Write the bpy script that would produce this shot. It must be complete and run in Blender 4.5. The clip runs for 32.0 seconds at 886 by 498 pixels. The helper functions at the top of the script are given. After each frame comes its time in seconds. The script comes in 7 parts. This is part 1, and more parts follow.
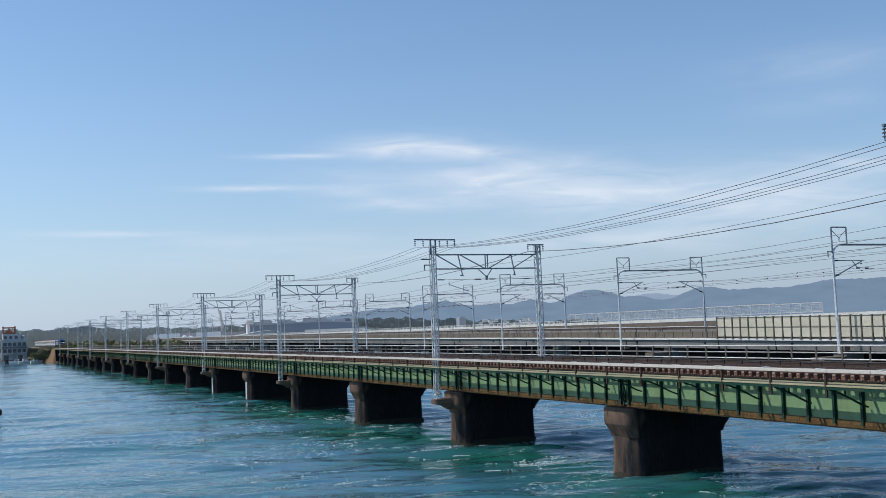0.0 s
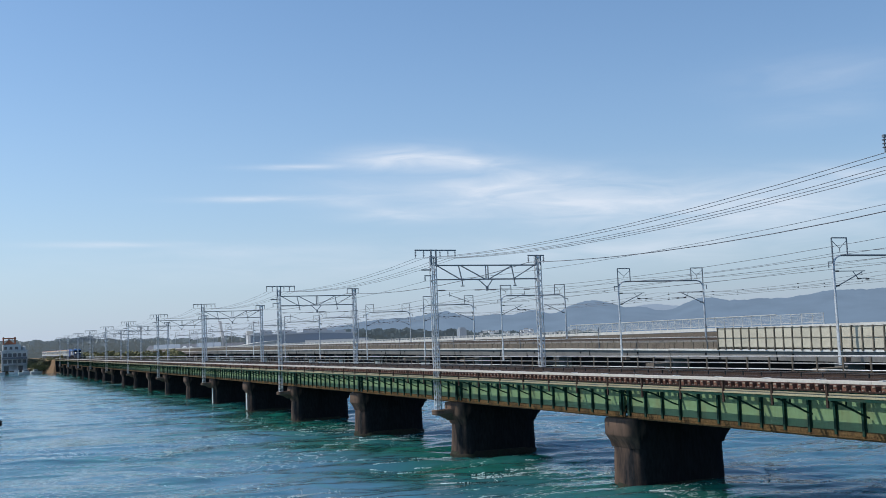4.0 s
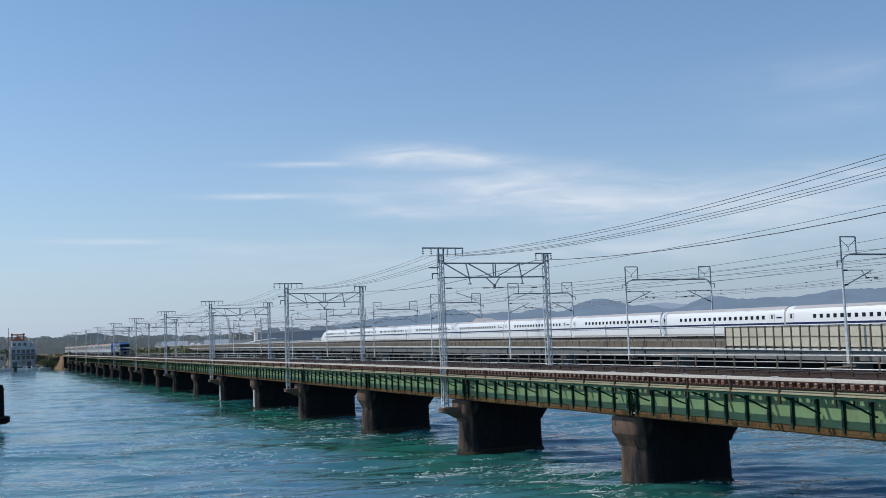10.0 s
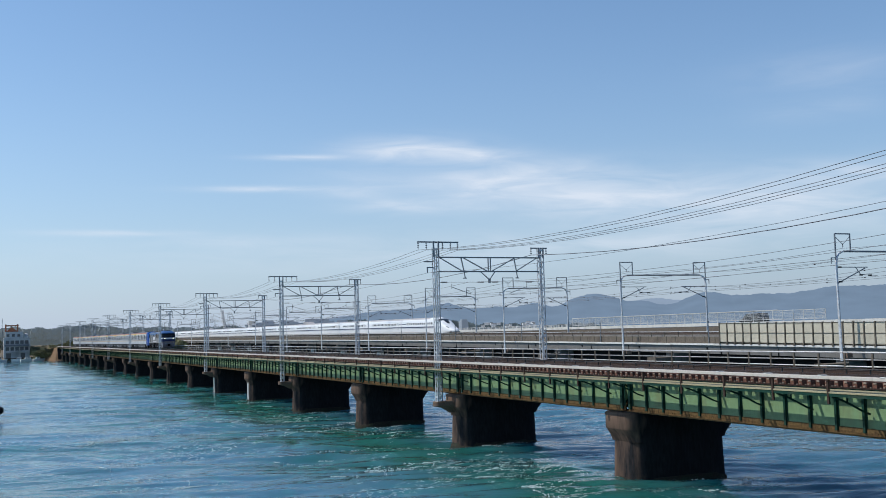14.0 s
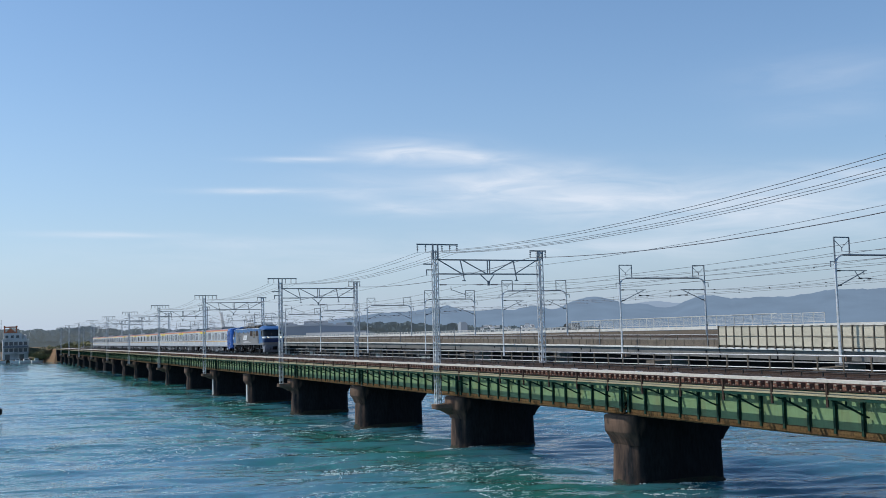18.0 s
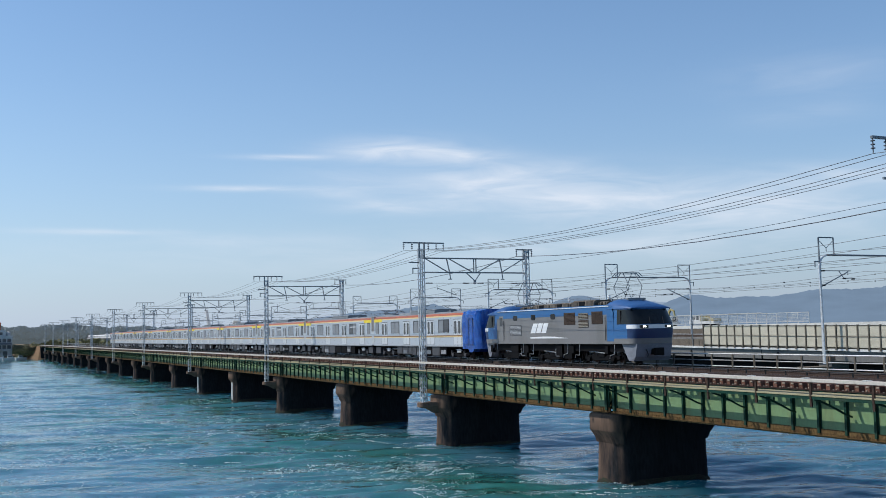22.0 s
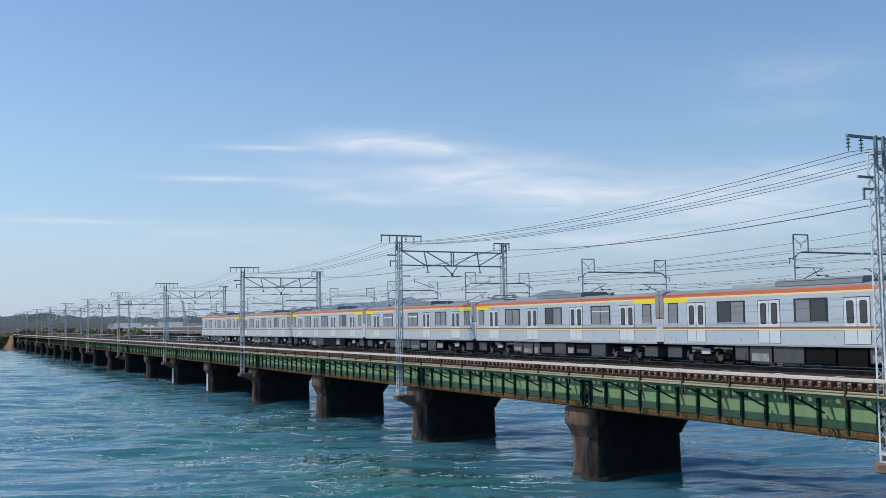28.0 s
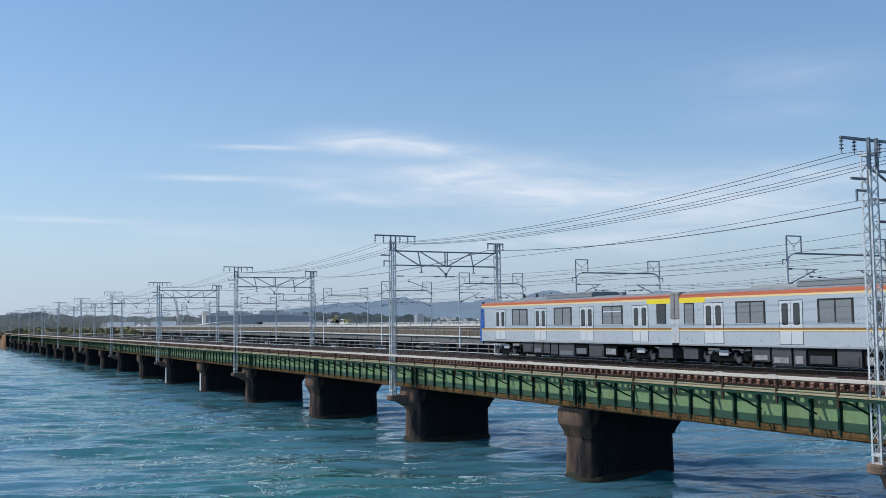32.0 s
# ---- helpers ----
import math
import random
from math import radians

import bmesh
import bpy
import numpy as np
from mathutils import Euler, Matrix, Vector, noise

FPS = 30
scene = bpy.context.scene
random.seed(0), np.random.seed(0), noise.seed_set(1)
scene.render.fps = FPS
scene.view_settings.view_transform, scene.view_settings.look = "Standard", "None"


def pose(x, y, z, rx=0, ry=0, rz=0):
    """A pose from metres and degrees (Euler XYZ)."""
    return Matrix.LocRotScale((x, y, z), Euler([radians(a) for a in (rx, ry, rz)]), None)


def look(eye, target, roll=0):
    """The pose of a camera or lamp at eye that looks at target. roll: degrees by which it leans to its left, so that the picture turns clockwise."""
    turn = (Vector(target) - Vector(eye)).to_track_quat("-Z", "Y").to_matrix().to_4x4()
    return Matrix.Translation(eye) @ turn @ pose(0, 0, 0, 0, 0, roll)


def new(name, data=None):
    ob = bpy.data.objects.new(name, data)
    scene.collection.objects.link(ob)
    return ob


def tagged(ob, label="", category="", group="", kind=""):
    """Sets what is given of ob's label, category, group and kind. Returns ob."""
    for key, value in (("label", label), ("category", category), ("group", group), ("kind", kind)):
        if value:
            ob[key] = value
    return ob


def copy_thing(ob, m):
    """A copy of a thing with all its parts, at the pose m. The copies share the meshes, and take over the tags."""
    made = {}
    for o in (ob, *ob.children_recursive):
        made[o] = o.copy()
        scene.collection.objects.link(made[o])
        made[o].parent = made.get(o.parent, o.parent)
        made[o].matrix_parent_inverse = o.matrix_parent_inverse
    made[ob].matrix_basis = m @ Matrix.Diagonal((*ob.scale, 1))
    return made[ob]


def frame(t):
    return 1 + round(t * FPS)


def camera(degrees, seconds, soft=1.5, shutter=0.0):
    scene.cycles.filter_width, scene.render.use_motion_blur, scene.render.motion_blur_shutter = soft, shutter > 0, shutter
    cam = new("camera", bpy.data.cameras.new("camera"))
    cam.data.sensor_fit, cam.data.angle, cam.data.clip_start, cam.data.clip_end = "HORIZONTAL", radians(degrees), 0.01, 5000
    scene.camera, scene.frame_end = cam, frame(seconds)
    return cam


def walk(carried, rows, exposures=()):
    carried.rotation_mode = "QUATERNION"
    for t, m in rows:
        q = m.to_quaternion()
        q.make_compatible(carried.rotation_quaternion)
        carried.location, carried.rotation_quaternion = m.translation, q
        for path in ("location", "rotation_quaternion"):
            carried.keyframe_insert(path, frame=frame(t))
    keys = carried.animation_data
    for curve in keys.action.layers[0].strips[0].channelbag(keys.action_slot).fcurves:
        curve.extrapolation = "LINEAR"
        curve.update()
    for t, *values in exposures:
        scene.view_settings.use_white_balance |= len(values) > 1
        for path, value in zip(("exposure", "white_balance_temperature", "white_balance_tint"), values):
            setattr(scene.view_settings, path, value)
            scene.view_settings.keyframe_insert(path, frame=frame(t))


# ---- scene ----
cam = camera(47.5, 32.0, soft=0.4)
# seconds, bearing from the bridge's line, tilt and lean of the hand-held camera, in degrees
EYE = (0.0, 0.0, 8.0)
HELD = [
    (0, 24.823, 4.503, -2.169), (0.5, 24.900, 4.645, -2.305), (1, 25.021, 4.813, -2.413), (1.5, 25.154, 4.951, -2.459),
    (2, 25.199, 5.014, -2.408), (2.5, 25.111, 5.037, -2.259), (3, 24.988, 5.070, -2.184), (3.5, 24.862, 5.087, -2.185),
    (5.5, 24.719, 5.153, -2.096), (6, 24.627, 5.147, -2.010), (6.5, 24.500, 5.147, -1.981), (7, 24.392, 5.106, -2.002),
    (7.5, 24.340, 5.095, -1.981), (8, 24.340, 5.045, -1.936), (8.5, 24.354, 5.007, -1.891), (9, 24.387, 4.968, -1.872),
    (9.5, 24.384, 4.965, -1.890), (10, 24.387, 4.999, -1.966), (10.5, 24.435, 4.994, -1.984), (11, 24.479, 4.934, -1.954),
    (11.5, 24.531, 4.842, -1.913), (12, 24.566, 4.769, -1.843), (12.5, 24.578, 4.718, -1.738), (13, 24.611, 4.687, -1.701),
    (13.5, 24.640, 4.653, -1.637), (14, 24.653, 4.651, -1.560), (14.5, 24.660, 4.654, -1.503), (16.5, 24.614, 4.605, -1.437),
    (17, 24.639, 4.650, -1.472), (17.5, 24.674, 4.727, -1.490), (18, 24.697, 4.790, -1.414), (18.5, 24.759, 4.814, -1.467),
    (19, 24.816, 4.828, -1.378), (19.5, 24.876, 4.847, -1.378), (20, 24.955, 4.869, -1.361), (20.5, 25.053, 4.862, -1.337),
    (21, 25.176, 4.856, -1.357), (21.5, 25.324, 4.786, -1.317), (22, 25.473, 4.684, -1.225), (22.5, 25.592, 4.631, -1.137),
    (23, 25.686, 4.544, -0.994), (23.5, 25.759, 4.498, -0.922), (24, 25.808, 4.462, -0.811), (24.5, 25.849, 4.420, -0.874),
    (25, 25.931, 4.344, -0.910), (25.5, 26.076, 4.276, -0.892), (27.5, 26.694, 4.271, -0.700), (28, 26.742, 4.270, -0.703),
    (28.5, 26.755, 4.261, -0.759), (29, 26.792, 4.221, -0.699), (29.5, 26.849, 4.215, -0.744), (30, 26.943, 4.219, -0.710),
    (30.5, 27.037, 4.248, -0.616), (31, 27.121, 4.271, -0.678), (31.5, 27.136, 4.276, -0.620), (32, 27.095, 4.274, -0.546),
]


def held(bearing, tilt, lean):
    b, p = radians(bearing), radians(tilt)
    way = Vector((math.sin(b) * math.cos(p), math.cos(b) * math.cos(p), math.sin(p)))
    return look(EYE, Vector(EYE) + way * 100.0, lean)


walk(cam, [(t, held(b, p, r)) for t, b, p, r in HELD], exposures=[(0.0, 0.0), (5.5, -0.02), (7.5, -0.09), (11.5, -0.10), (13.5, -0.02), (16.5, 0.0), (32.0, 0.0)])

# ---- sky, sun ----
SUN = Vector((-0.75, 0.40, 1.0)).normalized()
world = bpy.data.worlds.new("sky")
scene.world = world
world.use_nodes = True


def build_sky():
    nt = world.node_tree
    nt.nodes.clear()
    N, L = nt.nodes.new, nt.links.new
    out, bg, sky = N("ShaderNodeOutputWorld"), N("ShaderNodeBackground"), N("ShaderNodeTexSky")
    sky.sky_type, sky.sun_disc = "NISHITA", False
    sky.sun_elevation = math.asin(SUN.z)
    sky.sun_rotation = math.atan2(SUN.x, SUN.y)
    sky.altitude, sky.air_density, sky.dust_density, sky.ozone_density = 0, 1.0, 0.6, 3.0
    bg.inputs["Strength"].default_value = 0.135
    tc, sep = N("ShaderNodeTexCoord"), N("ShaderNodeSeparateXYZ")
    L(tc.outputs["Generated"], sep.inputs[0])

    def m(op, a, b=None):
        n = N("ShaderNodeMath")
        n.operation = op
        for i, v in enumerate((a, b)):
            if v is None:
                continue
            if isinstance(v, (int, float)):
                n.inputs[i].default_value = v
            else:
                L(v, n.inputs[i])
        return n.outputs[0]

    az = m("MULTIPLY", m("ARCTAN2", sep.outputs[0], sep.outputs[1]), 57.2958)
    el = m("MULTIPLY", m("ARCSINE", sep.outputs[2]), 57.2958)
    # thin streaked cloud: noise drawn out along the horizon, thicker in a few banks
    comb = N("ShaderNodeCombineXYZ")
    L(m("MULTIPLY", az, 0.20), comb.inputs[0])
    L(m("MULTIPLY", m("ADD", el, m("MULTIPLY", az, 0.03)), 1.15), comb.inputs[1])
    fib = N("ShaderNodeTexNoise")
    fib.inputs["Scale"].default_value, fib.inputs["Detail"].default_value = 1.0, 6.0
    fib.inputs["Roughness"].default_value, fib.inputs["Distortion"].default_value = 0.55, 0.6
    L(comb.outputs[0], fib.inputs["Vector"])

    def bank(a, e, wa, we, s):
        da, de = m("DIVIDE", m("SUBTRACT", az, a), wa), m("DIVIDE", m("SUBTRACT", el, e), we)
        return m("MULTIPLY", m("EXPONENT", m("MULTIPLY", m("ADD", m("MULTIPLY", da, da), m("MULTIPLY", de, de)), -1.0)), s)

    total = None
    for b in ((22.8, 10.35, 3.3, 0.62, 1.0), (26.8, 9.9, 2.6, 0.42, 0.6), (22.5, 8.7, 6.0, 0.9, 0.26), (16.9, 9.95, 2.6, 0.15, 0.65), (15.2, 8.2, 4.0, 0.17, 0.75), (19.6, 7.9, 2.2, 0.30, 0.35),
              (23.2, 7.15, 3.6, 0.42, 0.65), (27.4, 8.4, 3.0, 0.75, 0.45), (30.8, 9.1, 3.0, 0.50, 0.38), (33.5, 7.2, 4.0, 0.8, 0.42), (6.5, 5.75, 3.6, 0.16, 0.55), (14.0, 5.3, 6.0, 0.30, 0.25),
              (34.0, 7.3, 8.0, 1.5, 0.34), (44.0, 6.4, 8.0, 1.6, 0.36), (30.0, 8.2, 6.0, 0.9, 0.35), (46.0, 13.2, 4.5, 1.0, 0.20), (45.5, 11.2, 3.6, 0.6, 0.16), (42.5, 6.4, 6.0, 0.9, 0.38), (47.0, 7.8, 5.0, 0.6, 0.42), (24.0, 4.4, 20.0, 1.2, 0.28), (38.0, 4.6, 9.0, 0.7, 0.28)):
        v = bank(*b)
        total = v if total is None else m("ADD", total, v)
    ramp = N("ShaderNodeMapRange")
    L(fib.outputs[0], ramp.inputs[0])
    ramp.inputs[1].default_value, ramp.inputs[2].default_value, ramp.inputs[3].default_value, ramp.inputs[4].default_value = 0.30, 0.70, 0.28, 1.0
    mask = m("MINIMUM", m("MULTIPLY", m("MULTIPLY", total, ramp.outputs[0]), 1.05), 0.85)
    mix = N("ShaderNodeMix")
    mix.data_type = "RGBA"
    L(mask, mix.inputs[0])
    mix.inputs[7].default_value = (5.6, 6.1, 6.9, 1)
    # the sky pales towards the horizon, more so on the sun's side
    clear = N("ShaderNodeMix")
    clear.data_type, clear.blend_type = "RGBA", "MULTIPLY"
    clear.inputs[0].default_value = 1.0
    L(sky.outputs[0], clear.inputs[6])
    clear.inputs[7].default_value = (0.82, 0.98, 1.06, 1)
    side = m("ADD", m("MULTIPLY", m("COSINE", m("SUBTRACT", m("ARCTAN2", sep.outputs[0], sep.outputs[1]), math.atan2(SUN.x, SUN.y))), 0.5), 0.5)
    pale = N("ShaderNodeMix")
    pale.data_type = "RGBA"
    L(side, pale.inputs[0])
    pale.inputs[6].default_value = (2.02, 2.45, 3.42, 1)
    pale.inputs[7].default_value = (4.4, 5.18, 6.55, 1)
    tint = N("ShaderNodeMix")
    tint.data_type = "RGBA"
    L(m("MULTIPLY", m("EXPONENT", m("MULTIPLY", m("MAXIMUM", el, 0.0), -0.128)), 0.92), tint.inputs[0])
    L(clear.outputs[2], tint.inputs[6])
    L(pale.outputs[2], tint.inputs[7])
    L(tint.outputs[2], mix.inputs[6])
    L(mix.outputs[2], bg.inputs[0])
    L(bg.outputs[0], out.inputs[0])


build_sky()
sun = new("sun", bpy.data.lights.new("sun", "SUN"))
sun.data.energy, sun.data.angle, sun.data.color = 3.6, radians(0.53), (1.0, 0.96, 0.88)
sun.matrix_world = look(SUN * 500, (0, 0, 0))

# ---- materials ----


def mat(name, color, rough=0.6, metal=0.0, vary=0.15, scale=3.0, fine=40.0, bump=0.1, stain=None, amount=0.4, spec=0.5, streak=1.0, by_object=0.0, coat=0.0):
    """Paint, stone or metal with large and fine variation, an optional stain colour in patches, and fine relief."""
    ma = bpy.data.materials.new(name)
    ma.use_nodes = True
    nt = ma.node_tree
    N, L = nt.nodes.new, nt.links.new
    p = nt.nodes["Principled BSDF"]
    p.inputs["Roughness"].default_value, p.inputs["Metallic"].default_value = rough, metal
    p.inputs["Specular IOR Level"].default_value = spec if rough < 0.65 else spec * 0.25  # dull, dusty surfaces hardly shine
    p.inputs["Coat Weight"].default_value = coat
    tc, mp = N("ShaderNodeTexCoord"), N("ShaderNodeMapping")
    L(tc.outputs["Object"], mp.inputs[0])
    mp.inputs["Scale"].default_value = (1, 1, 1 / streak)
    a, b = N("ShaderNodeTexNoise"), N("ShaderNodeTexNoise")
    for n, s in ((a, scale), (b, fine)):
        L(mp.outputs[0], n.inputs["Vector"])
        n.inputs["Scale"].default_value, n.inputs["Detail"].default_value = s, 5.0
    def ramp(src, lo, hi, o0, o1):
        r = N("ShaderNodeMapRange")
        L(src, r.inputs[0])
        for i, v in enumerate((lo, hi, o0, o1)):
            r.inputs[i + 1].default_value = v
        return r.outputs[0]

    hsv = N("ShaderNodeHueSaturation")
    col = N("ShaderNodeMix")
    col.data_type = "RGBA"
    col.inputs[6].default_value = (*color, 1)
    col.inputs[7].default_value = (*(stain or tuple(c * (1 - vary) for c in color)), 1)
    L(ramp(a.outputs[0], 0.48, 0.68, 0.0, amount if stain else 1.0), col.inputs[0])
    L(col.outputs[2], hsv.inputs["Color"])
    val = ramp(b.outputs[0], 0.3, 0.7, 1 - vary, 1 + vary)
    if by_object:
        oi = N("ShaderNodeObjectInfo")
        mul = N("ShaderNodeMath")
        mul.operation = "MULTIPLY"
        L(val, mul.inputs[0])
        L(ramp(oi.outputs["Random"], 0, 1, 1 - by_object, 1 + by_object), mul.inputs[1])
        val = mul.outputs[0]
    L(val, hsv.inputs["Value"])
    L(hsv.outputs[0], p.inputs["Base Color"])
    L(ramp(b.outputs[0], 0.3, 0.7, max(0.02, rough - 0.1), min(1, rough + 0.1)), p.inputs["Roughness"])
    if bump:
        bp = N("ShaderNodeBump")
        bp.inputs["Strength"].default_value, bp.inputs["Distance"].default_value = bump, 0.02
        L(b.outputs[0], bp.inputs["Height"])
        L(bp.outputs[0], p.inputs["Normal"])
    return ma


def glow(name, color, strength):
    ma = mat(name, color, 0.2, bump=0)
    p = ma.node_tree.nodes["Principled BSDF"]
    p.inputs["Emission Color"].default_value, p.inputs["Emission Strength"].default_value = (*color, 1), strength
    return ma


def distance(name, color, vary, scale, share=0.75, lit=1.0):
    """Far land as a plain backdrop, haze painted into its colour and partial glow."""
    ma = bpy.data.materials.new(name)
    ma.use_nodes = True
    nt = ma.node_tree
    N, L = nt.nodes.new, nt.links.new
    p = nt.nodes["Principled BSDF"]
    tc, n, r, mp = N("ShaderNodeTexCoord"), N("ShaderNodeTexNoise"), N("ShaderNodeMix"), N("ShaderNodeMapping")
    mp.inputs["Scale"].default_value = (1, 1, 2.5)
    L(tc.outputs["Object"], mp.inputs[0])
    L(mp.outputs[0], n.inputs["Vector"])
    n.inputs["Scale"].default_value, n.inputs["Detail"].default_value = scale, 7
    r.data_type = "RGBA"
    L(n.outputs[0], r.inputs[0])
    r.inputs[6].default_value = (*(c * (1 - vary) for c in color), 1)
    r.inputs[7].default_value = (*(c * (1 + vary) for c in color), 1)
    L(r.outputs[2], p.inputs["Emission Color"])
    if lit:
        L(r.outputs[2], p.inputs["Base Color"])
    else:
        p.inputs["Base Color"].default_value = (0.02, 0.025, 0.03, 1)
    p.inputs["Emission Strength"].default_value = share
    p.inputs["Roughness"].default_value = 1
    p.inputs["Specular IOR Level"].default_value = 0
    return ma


def water_material():
    """Green tidal water: scattering body, sky-bright ripples, milky boils and broken foam."""
    ma = bpy.data.materials.new("tidal_water")
    ma.use_nodes = True
    nt = ma.node_tree
    N, L = nt.nodes.new, nt.links.new
    p = nt.nodes["Principled BSDF"]
    tc, turn, mp = N("ShaderNodeTexCoord"), N("ShaderNodeMapping"), N("ShaderNodeMapping")
    turn.inputs["Rotation"].default_value = (0, 0, radians(22))
    L(tc.outputs["Object"], turn.inputs[0])
    L(turn.outputs[0], mp.inputs[0])
    mp.inputs["Scale"].default_value = (1.0, 1.8, 1.0)

    def noise_at(src, scale, detail, warp):
        n = N("ShaderNodeTexNoise")
        L(src.outputs[0], n.inputs["Vector"])
        n.inputs["Scale"].default_value, n.inputs["Detail"].default_value, n.inputs["Distortion"].default_value = scale, detail, warp
        return n.outputs[0]

    def span(src, lo, hi, a, b):
        r = N("ShaderNodeMapRange")
        L(src, r.inputs[0])
        for i, v in enumerate((lo, hi, a, b)):
            r.inputs[i + 1].default_value = v
        return r.outputs[0]

    def blend(share, a, b):
        r = N("ShaderNodeMix")
        r.data_type = "RGBA"
        L(share, r.inputs[0])
        for k, v in ((6, a), (7, b)):
            if isinstance(v, tuple):
                r.inputs[k].default_value = (*v, 1)
            else:
                L(v, r.inputs[k])
        return r.outputs[2]

    def times(a, b):
        r = N("ShaderNodeMath")
        r.operation = "MULTIPLY"
        L(a, r.inputs[0])
        if isinstance(b, float):
            r.inputs[1].default_value = b
        else:
            L(b, r.inputs[1])
        return r.outputs[0]

    big = noise_at(mp, 0.030, 5, 1.2)
    # green and silty along the piers; elsewhere sky reflection is painted in as blue
    place = N("ShaderNodeSeparateXYZ")
    L(tc.outputs["Object"], place.inputs[0])
    near_green = N("ShaderNodeMath")
    near_green.operation = "ADD"
    L(span(big, 0.36, 0.62, 0, 1), near_green.inputs[0])
    L(span(place.outputs[0], 1, 25, -0.6, 0.35), near_green.inputs[1])
    green_share = N("ShaderNodeMath")
    green_share.operation, green_share.use_clamp = "ADD", True
    L(near_green.outputs[0], green_share.inputs[0])
    L(span(place.outputs[0], 27, 37, 0, -1.2), green_share.inputs[1])
    body = blend(green_share.outputs[0], (0.038, 0.122, 0.176), (0.009, 0.090, 0.073))
    boil = noise_at(turn, 0.13, 7, 2.8)
    milky = times(span(boil, 0.53, 0.70, 0, 0.7), span(place.outputs[0], 27, 37, 1, 0.15))
    body = blend(milky, body, (0.030, 0.150, 0.135))
    # foam: thin torn threads, in drifting patches
    thread = noise_at(mp, 0.55, 6, 2.2)
    edge = N("ShaderNodeMath")
    edge.operation = "ABSOLUTE"
    away = N("ShaderNodeMath")
    away.operation = "SUBTRACT"
    away.inputs[1].default_value = 0.5
    L(thread, away.inputs[0])
    L(away.outputs[0], edge.inputs[0])
    foam = times(span(edge.outputs[0], 0.034, 0.004, 0, 1), span(noise_at(mp, 0.075, 3, 1.0), 0.52, 0.66, 0, 1))
    foam = times(foam, span(noise_at(turn, 2.3, 4, 0.5), 0.42, 0.62, 0, 0.75))
    L(blend(foam, body, (0.55, 0.64, 0.64)), p.inputs["Base Color"])
    L(span(foam, 0, 0.5, 0.07, 0.8), p.inputs["Roughness"])
    p.inputs["IOR"].default_value = 1.38
    p.subsurface_method = "BURLEY"
    p.inputs["Subsurface Weight"].default_value = 1.0
    p.inputs["Subsurface Radius"].default_value = (1.0, 3.0, 3.0)
    p.inputs["Subsurface Scale"].default_value = 3.0
    last = None
    for s, d, st in ((0.30, 0.6, 0.20), (0.9, 0.25, 0.15), (2.6, 0.09, 0.10)):
        b = N("ShaderNodeBump")
        b.inputs["Strength"].default_value, b.inputs["Distance"].default_value = st, d
        L(noise_at(mp, s, 3, 0.9), b.inputs["Height"])
        if last:
            L(last, b.inputs["Normal"])
        last = b.outputs[0]
    L(last, p.inputs["Normal"])
    return ma


def glass(name, tint=(0.02, 0.025, 0.03)):
    return mat(name, tint, 0.06, vary=0.1, bump=0, spec=0.7)


WATER = water_material()


def pier_material():
    """Pier concrete: shade painted near-black, the sunlit end lightened to streaky rusty brown."""
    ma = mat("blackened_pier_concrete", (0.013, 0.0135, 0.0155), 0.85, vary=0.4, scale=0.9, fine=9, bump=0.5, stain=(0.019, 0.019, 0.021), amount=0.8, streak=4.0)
    nt = ma.node_tree
    N, L = nt.nodes.new, nt.links.new
    p = nt.nodes["Principled BSDF"]
    dark = p.inputs["Base Color"].links[0].from_socket
    tc, sep, mp, n = N("ShaderNodeTexCoord"), N("ShaderNodeSeparateXYZ"), N("ShaderNodeMapping"), N("ShaderNodeTexNoise")
    L(tc.outputs["Object"], sep.inputs[0])
    L(tc.outputs["Object"], mp.inputs[0])
    mp.inputs["Scale"].default_value = (1.6, 1.6, 0.35)
    L(mp.outputs[0], n.inputs["Vector"])
    n.inputs["Scale"].default_value, n.inputs["Detail"].default_value = 1.4, 6
    # brown fades in along x, putting the sunlit end into the colour
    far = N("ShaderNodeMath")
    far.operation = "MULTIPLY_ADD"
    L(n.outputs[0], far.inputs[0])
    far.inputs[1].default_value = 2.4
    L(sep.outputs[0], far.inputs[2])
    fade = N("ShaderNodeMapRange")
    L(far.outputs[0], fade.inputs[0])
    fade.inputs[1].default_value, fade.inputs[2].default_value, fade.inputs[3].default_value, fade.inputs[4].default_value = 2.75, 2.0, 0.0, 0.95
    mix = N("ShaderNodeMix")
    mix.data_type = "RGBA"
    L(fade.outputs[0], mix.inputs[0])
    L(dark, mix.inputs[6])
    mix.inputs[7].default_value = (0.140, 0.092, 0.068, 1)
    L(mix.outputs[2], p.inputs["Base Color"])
    return ma


PIER = pier_material()
# near-black holds the shade under the viaduct deck
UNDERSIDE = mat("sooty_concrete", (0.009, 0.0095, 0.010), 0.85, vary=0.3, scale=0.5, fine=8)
WEED = mat("tidal_crust", (0.030, 0.027, 0.021), 0.9, vary=0.5, scale=3, fine=22, bump=1.0, stain=(0.03, 0.04, 0.025), amount=0.8)
BRACKET = mat("brown_bracket_concrete", (0.20, 0.135, 0.10), 0.85, vary=0.25, scale=1.5, fine=20, bump=0.4, stain=(0.07, 0.05, 0.04), amount=0.8)
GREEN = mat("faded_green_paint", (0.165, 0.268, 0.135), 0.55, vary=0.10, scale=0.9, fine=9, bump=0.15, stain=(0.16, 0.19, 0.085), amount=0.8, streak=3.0)
